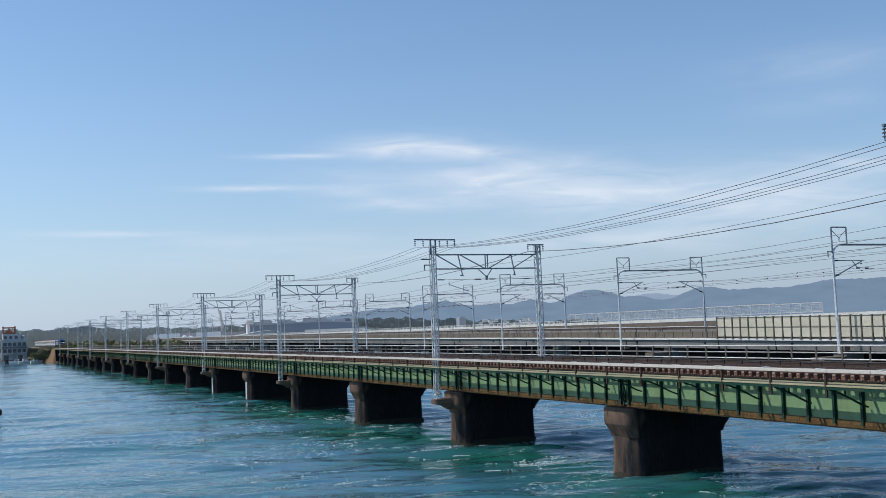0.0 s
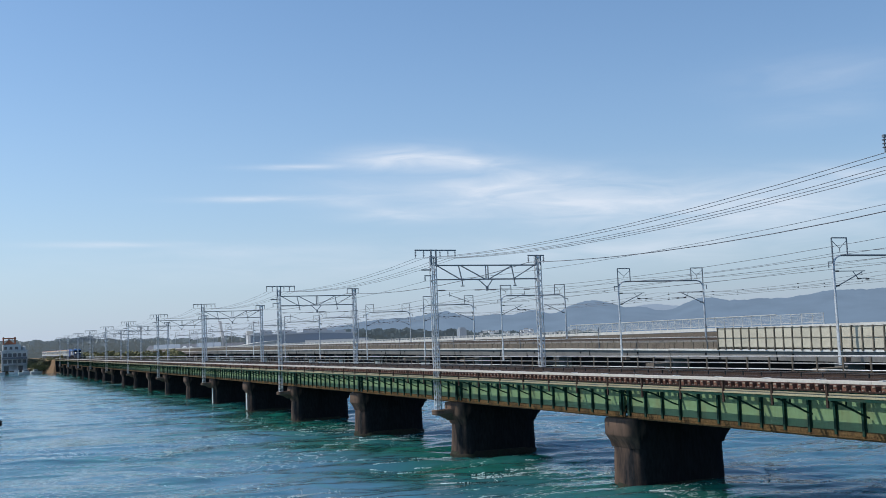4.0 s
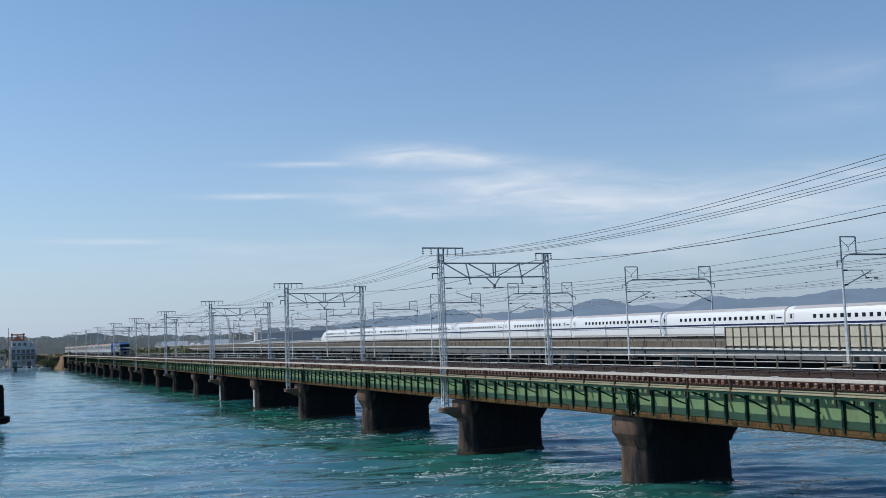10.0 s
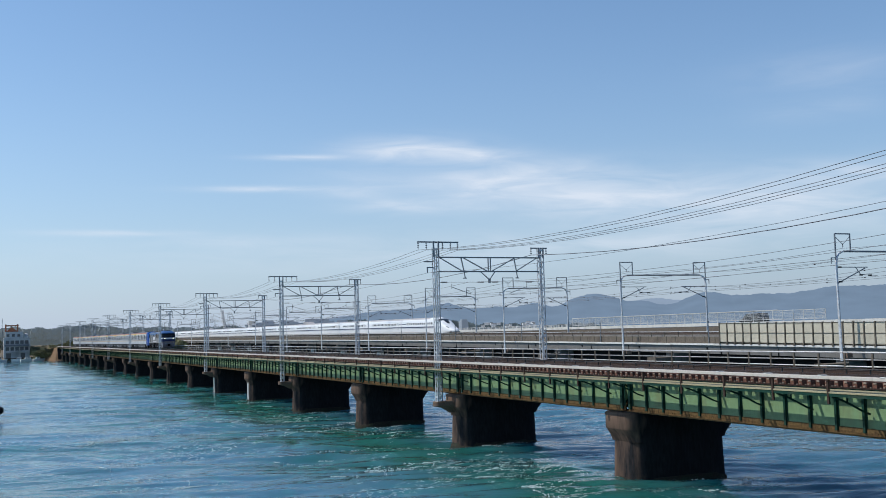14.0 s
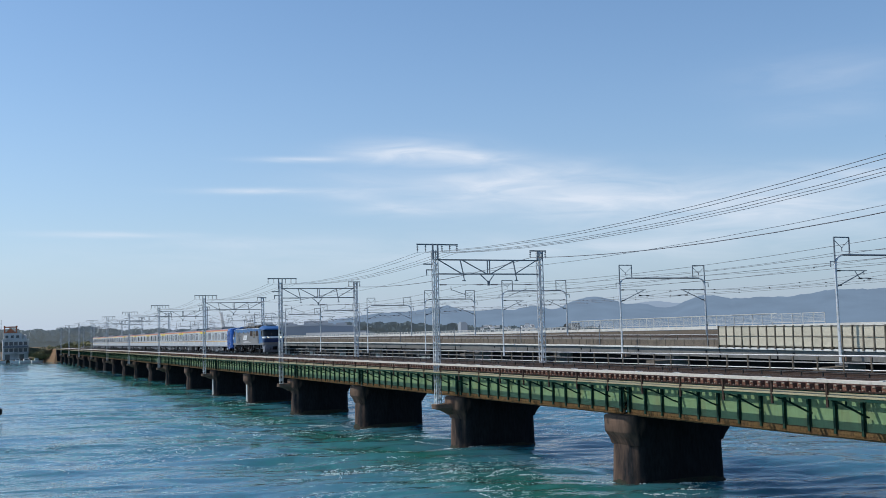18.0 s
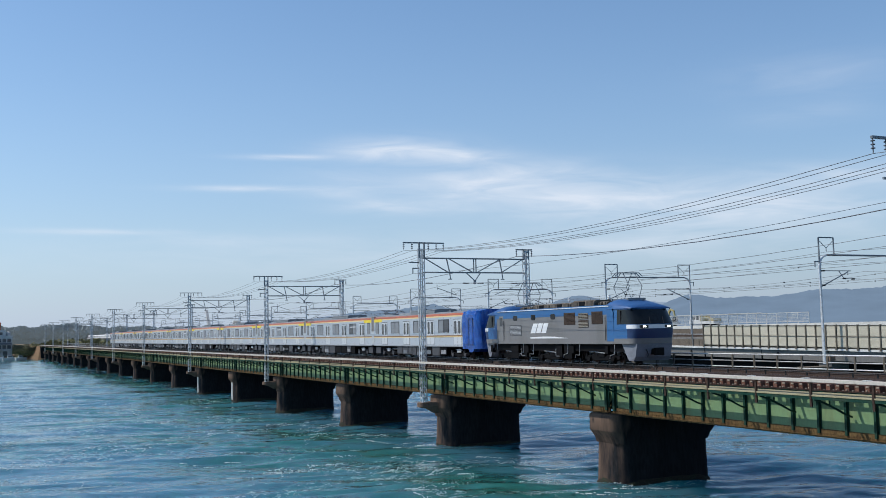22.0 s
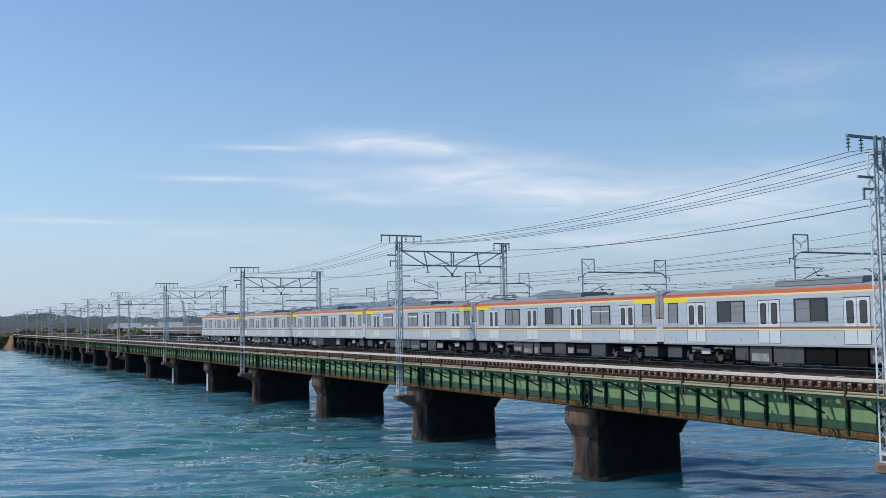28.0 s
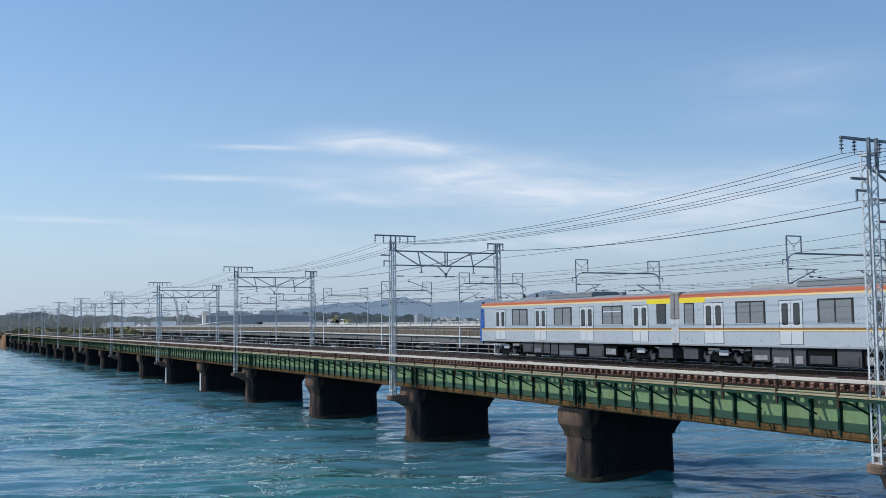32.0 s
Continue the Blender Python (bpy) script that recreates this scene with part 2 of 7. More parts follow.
# dark green paint, taken darker to hold the girder's shade
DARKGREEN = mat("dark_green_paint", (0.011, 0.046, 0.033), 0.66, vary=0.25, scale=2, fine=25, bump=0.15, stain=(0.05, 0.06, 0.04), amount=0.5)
RUSTY = mat("rusty_flange", (0.125, 0.078, 0.034), 0.8, vary=0.5, scale=2.6, fine=9, bump=0.6, stain=(0.085, 0.05, 0.025), amount=0.95)
SLEEPER = mat("creosoted_timber", (0.160, 0.078, 0.056), 0.85, vary=0.4, scale=5, fine=30, bump=0.6, stain=(0.075, 0.036, 0.028), amount=0.8, by_object=0.35)
# dark brown; on the sheet between the rails it stands for shade
TIE = mat("tarred_timber", (0.040, 0.026, 0.022), 0.85, vary=0.4, scale=4, fine=20, bump=0.6)
IRON = mat("black_iron", (0.018, 0.021, 0.021), 0.55, 0.3, vary=0.3, fine=30)
BOLT = mat("pale_bolt_plate", (0.34, 0.27, 0.21), 0.6, 0.3, vary=0.3, fine=25)
RAILM = mat("brown_rail_steel", (0.10, 0.065, 0.05), 0.5, 0.6, vary=0.2, scale=2, fine=30)
TROUGH = mat("white_cable_trough", (0.55, 0.50, 0.44), 0.65, vary=0.10, scale=0.7, fine=12, bump=0.15, stain=(0.45, 0.38, 0.33), amount=0.6)
PLANK = mat("pale_walkway_board", (0.34, 0.30, 0.19), 0.8, vary=0.2, scale=1.0, fine=18, bump=0.3, stain=(0.30, 0.25, 0.15), amount=0.6, by_object=0.12)
POSTM = mat("brown_iron_post", (0.07, 0.045, 0.035), 0.7, 0.3, vary=0.3, fine=30)
STEEL = mat("galvanised_steel", (0.62, 0.64, 0.66), 0.5, 0.35, vary=0.15, scale=4, fine=35, bump=0.1, stain=(0.36, 0.36, 0.36), amount=0.6)
DULL = mat("grey_steel", (0.20, 0.22, 0.24), 0.5, 0.5, vary=0.2, scale=4, fine=35, bump=0.1)
INSUL = mat("porcelain", (0.16, 0.15, 0.16), 0.25, vary=0.1, bump=0)
RUBBER = mat("black_rubber", (0.02, 0.02, 0.022), 0.6, vary=0.2, bump=0)
WIRE = mat("wire", (0.20, 0.21, 0.23), 0.5, 0.6, vary=0.1, bump=0)
GREYRAIL = mat("grey_handrail", (0.36, 0.37, 0.37), 0.5, 0.3, vary=0.2, scale=2, fine=25, stain=(0.2, 0.19, 0.18), amount=0.6)
WHITERAIL = mat("white_handrail", (0.60, 0.60, 0.58), 0.5, 0.2, vary=0.15, scale=2, fine=25, stain=(0.38, 0.36, 0.33), amount=0.5)
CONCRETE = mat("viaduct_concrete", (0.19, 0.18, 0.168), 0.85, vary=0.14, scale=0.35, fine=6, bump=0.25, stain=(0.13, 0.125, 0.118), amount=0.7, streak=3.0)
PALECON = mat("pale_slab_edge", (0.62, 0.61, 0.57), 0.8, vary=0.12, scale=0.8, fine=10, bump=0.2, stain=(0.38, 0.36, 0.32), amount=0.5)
BROWNCON = mat("brown_parapet", (0.15, 0.125, 0.10), 0.85, vary=0.2, scale=0.6, fine=8, bump=0.25, stain=(0.085, 0.07, 0.06), amount=0.7)
BEIGE = mat("beige_barrier_panel", (0.50, 0.455, 0.36), 0.75, vary=0.10, scale=0.7, fine=10, bump=0.15, stain=(0.39, 0.35, 0.275), amount=0.5, by_object=0.08)
BARPOST = mat("brown_barrier_post", (0.13, 0.112, 0.09), 0.7, vary=0.2, scale=3, fine=20)

# ---- builders ----


class Shape:
    """Vertices and faces gathered piece by piece."""

    def __init__(self):
        self.v, self.f = [], []

    def add(self, vs, fs):
        k = len(self.v)
        self.v += [tuple(p) for p in vs]
        self.f += [tuple(i + k for i in q) for q in fs]
        return self

    def box(self, x0, x1, y0, y1, z0, z1):
        return self.add([(x, y, z) for x in (x0, x1) for y in (y0, y1) for z in (z0, z1)],
                        [(0, 1, 3, 2), (4, 6, 7, 5), (0, 4, 5, 1), (2, 3, 7, 6), (0, 2, 6, 4), (1, 5, 7, 3)])

    def bar(self, p, q, w, h=None):
        """A square bar from p to q."""
        p, q = Vector(p), Vector(q)
        d = (q - p).normalized()
        s = d.cross(Vector((0, 0, 1)))
        s = s.normalized() if s.length > 1e-4 else Vector((1, 0, 0))
        u = s.cross(d)
        a, b = s * w / 2, u * (h or w) / 2
        vs = [e + i * a + j * b for e in (p, q) for i, j in ((-1, -1), (1, -1), (1, 1), (-1, 1))]
        return self.add(vs, [(0, 3, 2, 1), (4, 5, 6, 7)] + [(i, (i + 1) % 4, 4 + (i + 1) % 4, 4 + i) for i in range(4)])

    def tube(self, pts, r, n=6, ends=True):
        """A round tube along points; r: one radius, or one for each point."""
        pts = [Vector(p) for p in pts]
        rings = []
        for i, p in enumerate(pts):
            d = (pts[min(i + 1, len(pts) - 1)] - pts[max(i - 1, 0)]).normalized()
            s = d.cross(Vector((0, 0, 1)))
            s = s.normalized() if s.length > 1e-3 else Vector((1, 0, 0))
            u = s.cross(d)
            rr = r[i] if isinstance(r, (list, tuple)) else r
            rings.append([p + rr * (math.cos(a) * s + math.sin(a) * u) for a in (2 * math.pi * k / n for k in range(n))])
        return self.loft(rings, ends)

    def loft(self, rings, ends=True):
        n = len(rings[0])
        fs = [(i * n + k, i * n + (k + 1) % n, (i + 1) * n + (k + 1) % n, (i + 1) * n + k) for i in range(len(rings) - 1) for k in range(n)]
        if ends:
            fs += [tuple(range(n))[::-1], tuple((len(rings) - 1) * n + k for k in range(n))]
        return self.add([p for ring in rings for p in ring], fs)

    def prism(self, poly, axis, a, b):
        """A polygon drawn in the two other axes, drawn out along axis from a to b."""
        def at(p, c):
            return {"x": (c, p[0], p[1]), "y": (p[0], c, p[1]), "z": (p[0], p[1], c)}[axis]
        return self.loft([[at(p, a) for p in poly], [at(p, b) for p in poly]])

    def quad(self, a, b, c, d):
        return self.add([a, b, c, d], [(0, 1, 2, 3)])

    def mesh(self, name, material, smooth=0.0, bevel=0.0, fix=True):
        me = bpy.data.meshes.new(name)
        me.from_pydata(self.v, [], self.f)
        if fix or bevel:
            bm = bmesh.new()
            bm.from_mesh(me)
            bmesh.ops.recalc_face_normals(bm, faces=bm.faces)
            if bevel:
                es = [e for e in bm.edges if len(e.link_faces) == 2 and e.calc_face_angle(0) > 0.6]
                bmesh.ops.bevel(bm, geom=es, offset=bevel, segments=2, affect="EDGES", profile=0.6)
            bm.to_mesh(me)
            bm.free()
        if smooth:
            me.polygons.foreach_set("use_smooth", [True] * len(me.polygons))
            me.set_sharp_from_angle(angle=radians(smooth))
        me.materials.append(material)
        return me


def part(name, shape, material, parent, label="", at=None, smooth=0.0, bevel=0.0):
    """One mesh under a thing or under a part; shape may be a finished mesh."""
    me = shape if isinstance(shape, bpy.types.Mesh) else shape.mesh(name, material, smooth, bevel)
    ob = new(name, me)
    ob.parent = parent
    if at is not None:
        ob.matrix_basis = at if isinstance(at, Matrix) else Matrix.Translation(at)
    if label:
        tagged(ob, label)
    return ob


def thing(name, label, category, group="", kind="", at=None):
    ob = tagged(new(name), label, category, group, kind)
    if at is not None:
        ob.matrix_basis = at if isinstance(at, Matrix) else Matrix.Translation(at)
    return ob


def single(name, shape, material, label, category, group="", kind="", at=None, smooth=0.0, bevel=0.0, fix=True):
    me = shape if isinstance(shape, bpy.types.Mesh) else shape.mesh(name, material, smooth, bevel, fix)
    ob = tagged(new(name, me), label, category, group, kind)
    if at is not None:
        ob.matrix_basis = at if isinstance(at, Matrix) else Matrix.Translation(at)
    return ob


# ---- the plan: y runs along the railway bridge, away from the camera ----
# Bridge, viaduct, trains and shore are rescaled and shifted to fit the camera's view.
FIRST, SPAN, LAST = 20.99, 20.0, 21          # pier 0 stands at FIRST; a pier each SPAN
NEAR_X, FAR_X, RAIL = 33.88, 37.60, 6.50     # the two narrow-gauge tracks and the top of rail
MAST_X, MAST_W = 31.04, 9.40
BRIDGE = (0.8944, 1.0, 0.907), (0.97, 2.92, -0.06)   # view-fitted scale and shift of the railway bridge
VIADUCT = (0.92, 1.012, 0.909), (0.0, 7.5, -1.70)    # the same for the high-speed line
FAST = Matrix.Translation((82.0, 0, 0)) @ Matrix.Rotation(radians(-1.718), 4, "Z")  # the high-speed line: x=0 is the near side of its train
FAST_RAIL = 9.83


def climb(y):
    """The high-speed line climbs away from the camera and levels out."""
    return 0.99 * (1 - math.exp(-(max(y, 20.0) - 155.6) / 158.0))


def on_line(x, y, z, length):
    """A stretch of the high-speed line that begins at y, laid on its slope."""
    return FAST @ Matrix.Translation((x, y, z + climb(y))) @ Matrix.Rotation(math.atan((climb(y + length) - climb(y)) / length), 4, "X")


def pier_y(k):
    return FIRST + k * SPAN


def pier_at(k):
    """A pier's place along the bridge, in metres."""
    return pier_y(k) + BRIDGE[1][1]


def fit_to_view(drawn_before, scale, base=Matrix()):
    """Scale and shift all that was drawn since to fit the camera's view; base: the frame in which it was drawn."""
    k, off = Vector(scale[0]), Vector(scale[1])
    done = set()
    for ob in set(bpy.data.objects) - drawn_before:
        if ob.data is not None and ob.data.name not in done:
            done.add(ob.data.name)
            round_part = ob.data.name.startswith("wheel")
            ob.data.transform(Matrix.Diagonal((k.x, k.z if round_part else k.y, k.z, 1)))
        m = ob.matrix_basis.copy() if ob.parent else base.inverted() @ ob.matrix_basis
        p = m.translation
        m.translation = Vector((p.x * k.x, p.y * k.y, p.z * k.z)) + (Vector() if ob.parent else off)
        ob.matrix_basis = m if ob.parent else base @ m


# ---- water ----


def swell(x, y):
    """The height of the waves, their crests drawn out across the current; short waves die out with distance."""
    r = math.hypot(x, y)
    if r > 1500:
        return 0.0
    u, v = 0.93 * x - 0.37 * y, 0.37 * x + 0.93 * y
    u += 3.0 * noise.noise((x * 0.03, y * 0.03, 2.2))
    v += 2.2 * noise.noise((x * 0.05, y * 0.05, 7.7))
    wake = min(1.0, max(0.0, (x - 3.0) / 16.0))    # calmer away from the piers
    rough = (0.30 + 0.70 * wake) * (0.65 + 0.9 * max(0.0, noise.noise((x * 0.021, y * 0.034, 5.5)) + 0.25))
    h = 0.42 * (0.65 + 0.35 * wake) * noise.noise((u * 0.075, v * 0.23, 0)) * max(0.0, 1 - r / 1500)
    if r < 420:
        # short steep crests drawn out in lines
        crest = 1 - abs(noise.noise((u * 0.06, v * 0.26, 12.4)))
        h += 0.15 * crest ** 6 * (1 - r / 420)
        h += 0.31 * rough * noise.noise((u * 0.21, v * 0.62, 4.1)) * (1 - r / 420)
    if r < 170:
        h += 0.13 * rough * noise.noise((u * 0.6, v * 1.5, 9.3)) * (1 - r / 170)
    return h


def build_water():
    radii, r = [4.0, 12.0, 24.0, 34.0], 36.0
    while r < 7000:
        radii.append(r)
        r *= 1.0042 if r < 150 else (1.0065 if r < 420 else 1.03)
    angles = [-9 + 0.19 * i for i in range(355)] + [58.5 + 7.2 * i for i in range(41)]
    n = len(angles)
    vs = []
    for r in radii:
        for a in angles:
            x, y = r * math.sin(radians(a)), r * math.cos(radians(a))
            vs.append((x, y, swell(x, y)))
    fs = [(i * n + k, i * n + (k + 1) % n, (i + 1) * n + (k + 1) % n, (i + 1) * n + k) for i in range(len(radii) - 1) for k in range(n)]
    fs.append(tuple(range(n))[::-1])
    me = bpy.data.meshes.new("water")
    me.from_pydata(vs, [], fs)
    me.polygons.foreach_set("use_smooth", [True] * len(me.polygons))
    me.materials.append(WATER)
    return tagged(new("water", me), "teal tidal lagoon water with running eddies and ripples", "water", kind="structure")


WATER_SHEET = build_water()

# ---- the railway bridge ----


def block(cx, cy, z, half, deep, r, n=5):
    """A ring with rounded corners; half: half its length along x, deep: half its depth along y."""
    out = []
    for sx, sy, a0 in ((1, -1, -90), (1, 1, 0), (-1, 1, 90), (-1, -1, 180)):
        for i in range(n + 1):
            a = radians(a0 + 90 * i / n)
            out.append((cx + sx * (half - r) + r * math.cos(a), cy + sy * (deep - r) + r * math.sin(a), z))
    return out


DRAWN = set(bpy.data.objects)
STIFF = 14


def build_girders():
    """Each span of each track rests on two plate girders."""
    length = SPAN - 0.30
    first = {}
    for track, tx in (("near", NEAR_X), ("far", FAR_X)):
        for k in range(-1, LAST):
            at = Matrix.Translation((tx, pier_y(k) + 0.15, 0))
            detail = track == "near" and k < 9
            key = (track, detail)
            if key in first:
                copy_thing(first[key], at)
                continue
            g = thing("plate_girder_span", "faded green riveted plate girder span with rusty lower flanges", "bridge girder", "girder spans of the railway bridge", at=at)
            first[key] = g
            for s in (-1, 1):
                x = s * 0.95
                part("web", Shape().box(x - 0.015, x + 0.015, 0, length, 4.10, 5.94), GREEN, g)
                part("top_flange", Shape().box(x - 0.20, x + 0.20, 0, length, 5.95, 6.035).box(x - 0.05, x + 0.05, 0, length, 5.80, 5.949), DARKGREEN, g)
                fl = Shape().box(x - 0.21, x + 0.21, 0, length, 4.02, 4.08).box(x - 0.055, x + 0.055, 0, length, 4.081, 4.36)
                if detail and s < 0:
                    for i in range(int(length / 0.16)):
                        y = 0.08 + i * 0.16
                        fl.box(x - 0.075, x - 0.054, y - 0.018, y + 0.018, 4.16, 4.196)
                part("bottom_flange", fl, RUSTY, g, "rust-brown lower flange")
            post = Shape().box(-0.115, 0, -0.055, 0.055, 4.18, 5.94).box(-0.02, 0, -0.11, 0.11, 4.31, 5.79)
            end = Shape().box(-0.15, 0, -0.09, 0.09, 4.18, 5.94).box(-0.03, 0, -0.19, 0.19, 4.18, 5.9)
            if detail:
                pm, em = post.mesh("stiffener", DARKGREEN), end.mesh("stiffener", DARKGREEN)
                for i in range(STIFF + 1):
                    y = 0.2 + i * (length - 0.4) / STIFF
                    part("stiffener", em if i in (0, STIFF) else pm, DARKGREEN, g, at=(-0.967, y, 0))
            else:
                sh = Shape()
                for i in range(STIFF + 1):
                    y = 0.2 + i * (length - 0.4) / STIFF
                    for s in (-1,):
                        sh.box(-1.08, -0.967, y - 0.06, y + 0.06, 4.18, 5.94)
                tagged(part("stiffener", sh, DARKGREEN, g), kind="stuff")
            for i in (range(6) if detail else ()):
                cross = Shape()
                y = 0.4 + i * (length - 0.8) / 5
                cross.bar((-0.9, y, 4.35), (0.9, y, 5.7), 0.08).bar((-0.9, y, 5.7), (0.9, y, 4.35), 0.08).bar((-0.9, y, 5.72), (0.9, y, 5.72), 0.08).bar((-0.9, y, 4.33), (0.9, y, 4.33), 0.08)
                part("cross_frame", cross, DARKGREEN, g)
            for y in (0.35, length - 0.35):
                for x in (-0.95, 0.95):
                    if detail or x < 0:
                        part("bearing", Shape().box(x - 0.22, x + 0.22, y - 0.22, y + 0.22, 3.92, 4.018).box(x - 0.3, x + 0.3, y - 0.14, y + 0.14, 3.92, 3.98), RUSTY, g)


build_girders()


def rail_shape(y0, y1):
    return Shape().box(-0.033, 0.033, y0, y1, 0.125, 0.16).box(-0.009, 0.009, y0, y1, 0.02, 0.126).box(-0.062, 0.062, y0, y1, 0, 0.021)


def build_tracks():
    y0, y1 = pier_y(-2), pier_y(LAST) + 120
    rail = rail_shape(y0, y1).mesh("rail", RAILM)
    slp = Shape().box(-1.47, 1.47, -0.105, 0.105, 6.04, 6.31).mesh("sleeper", SLEEPER, bevel=0.012)
    fast = Shape()
    for x in (-0.565, 0.565):
        fast.box(x - 0.17, x + 0.17, -0.07, 0.07, 6.30, 6.325)
        for s in (-1, 1):
            fast.box(x + s * 0.11 - 0.03, x + s * 0.11 + 0.03, -0.04, 0.04, 6.326, 6.385)
    for nm, tx, n_parts in (("near", NEAR_X, 300), ("far", FAR_X, 0)):
        t = thing("railway_track", "narrow-gauge track on dark red-brown timber sleepers", "railway track", "tracks of the railway bridge", at=(tx, 0, 0))
        for x in (-0.565, 0.565):
            part("rail", rail, RAILM, t, at=(x, 0, RAIL - 0.16))
        guard = rail_shape(y0, y1).mesh("guard_rail", RAILM)
        for x in (-0.37, 0.37):
            part("guard_rail", guard, RAILM, t, at=(x, 0, RAIL - 0.17))
        rest, fas, bolts = Shape(), Shape(), Shape()
        step = 0.465
        count = int((y1 - 120 - y0) / step)
        for i in range(count):
            y = y0 + 0.3 + i * step
            j = i - int((14.0 - y0) / step)
            if 0 <= j < n_parts:
                part("sleeper", slp, SLEEPER, t, at=(0, y + 0.015 * math.sin(i * 7.3), 0.004 * math.sin(i * 3.7)))
            elif y > 5:
                rest.box(-1.47, 1.47, y - 0.105, y + 0.105, 6.04, 6.31)
            if tx == NEAR_X and 0 <= j < 220:
                fas.add([(a, b + y, c) for a, b, c in fast.v], fast.f)
            if tx == NEAR_X and y > 5:
                # a pale plate along the end's top edge, a hook bolt and a bolt head at each sleeper's end
                bolts.box(-1.495, -1.471, y - 0.10, y + 0.035, 6.245, 6.315)
                bolts.box(-1.56, -1.50, y + 0.10, y + 0.15, 6.085, 6.125)
                if i % 3:
                    bolts.box(-1.52, -1.471, y - 0.03, y + 0.03, 6.10, 6.15)
        tagged(part("sleeper", rest, SLEEPER, t), kind="stuff")
        if fas.v:
            tagged(part("rail_fastening", fas, RAILM, t), kind="stuff")
            tagged(part("bolt", bolts, BOLT, t), kind="stuff")
            part("sleeper_tie", Shape().box(-1.575, -1.485, y0, y1 - 120, 6.02, 6.08), TIE, t, "long dark timber under the sleeper ends")


def build_walkways():
    """Footway boards, cable trough and posts outside the near track."""
    length = SPAN
    brk = Shape().box(30.56, 32.80, -0.05, 0.05, 5.82, 5.93)
    pts = [(30.75, 0, 5.80), (31.3, 0, 5.62), (31.9, 0, 5.36), (32.45, 0, 5.10), (32.80, 0, 4.98)]
    for a, b in zip(pts, pts[1:]):
        brk.bar(a, b, 0.07)
    brk.bar((31.55, 0, 5.52), (31.55, 0, 5.84), 0.05)
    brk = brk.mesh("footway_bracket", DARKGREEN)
    pst = Shape().box(30.50, 30.58, -0.045, 0.045, 5.52, 6.51).box(30.47, 30.61, -0.06, 0.06, 6.45, 6.508).mesh("post", POSTM)
    clip = Shape().box(30.44, 30.78, -0.09, 0.09, 6.646, 6.68).mesh("trough_clip", PALECON)
    seg = Shape().box(30.45, 30.77, 0.006, 1.994, 6.512, 6.645).mesh("trough_segment", TROUGH, bevel=0.015)
    plank = Shape().box(-0.16, 0.16, 0.01, 4.99, 5.94, 6.0).mesh("board", PLANK, bevel=0.008)
    inner_plank = Shape().box(-0.15, 0.15, 0.01, 4.99, 5.94, 6.0).mesh("board", PLANK, bevel=0.008)
    edge = Shape().box(30.50, 30.60, 0.01, 9.99, 5.945, 6.01).mesh("edge_board", PLANK, bevel=0.01)
    made = {}

    def joined(w, name, mesh, spots, material):
        sh = Shape()
        vs, fs = [tuple(v.co) for v in mesh.vertices], [tuple(p.vertices) for p in mesh.polygons]
        for q in spots:
            sh.add([(x + q[0], y + q[1], z + q[2]) for x, y, z in vs], fs)
        tagged(part(name, sh, material, w), kind="stuff")

    for k in range(-1, LAST):
        at = Matrix.Translation((0, pier_y(k), 0))
        if (k < 9) in made:
            copy_thing(made[k < 9], at)
            continue
        w = thing("bridge_footway", "pale board footway with a white cable trough on brown posts", "footway", "footways of the railway bridge", at=at)
        made[k < 9] = w
        if k >= 9:
            ys = [1.3 + i * 20 / 7 for i in range(7)]
            joined(w, "footway_bracket", brk, [(0, y, 0) for y in ys], DARKGREEN)
            joined(w, "post", pst, [(0, y, 0) for y in ys], POSTM)
            part("trough_segment", Shape().box(30.45, 30.77, 0, 20, 6.512, 6.685), TROUGH, w)
            part("board", Shape().box(30.62, 31.30, 0, 20, 5.94, 6.0).box(31.64, 31.94, 0, 20, 5.94, 6.0), PLANK, w)
            part("edge_board", Shape().box(30.50, 30.60, 0, 20, 5.93, 6.03), PLANK, w)
            continue
        for i in range(7):
            y = 1.3 + i * 20 / 7
            part("footway_bracket", brk, DARKGREEN, w, at=(0, y, 0))
            part("post", pst, POSTM, w, at=(0, y, 0))
            part("trough_clip", clip, PALECON, w, at=(0, y + 0.3, 0))
        for i in range(10):
            part("trough_segment", seg, TROUGH, w, at=(0, i * 2, 0))
        for i in range(4):
            for j in range(3):
                part("board", plank if j < 2 else inner_plank, PLANK, w, at=((30.80, 31.135, 31.79)[j], i * 5, 0.004 * ((i + j) % 3)))
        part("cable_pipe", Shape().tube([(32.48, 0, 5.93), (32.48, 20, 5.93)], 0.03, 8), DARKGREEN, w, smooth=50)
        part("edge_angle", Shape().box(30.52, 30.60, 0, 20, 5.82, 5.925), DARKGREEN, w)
        for i in range(2):
            part("edge_board", edge, PLANK, w, at=(0, i * 10, 0))


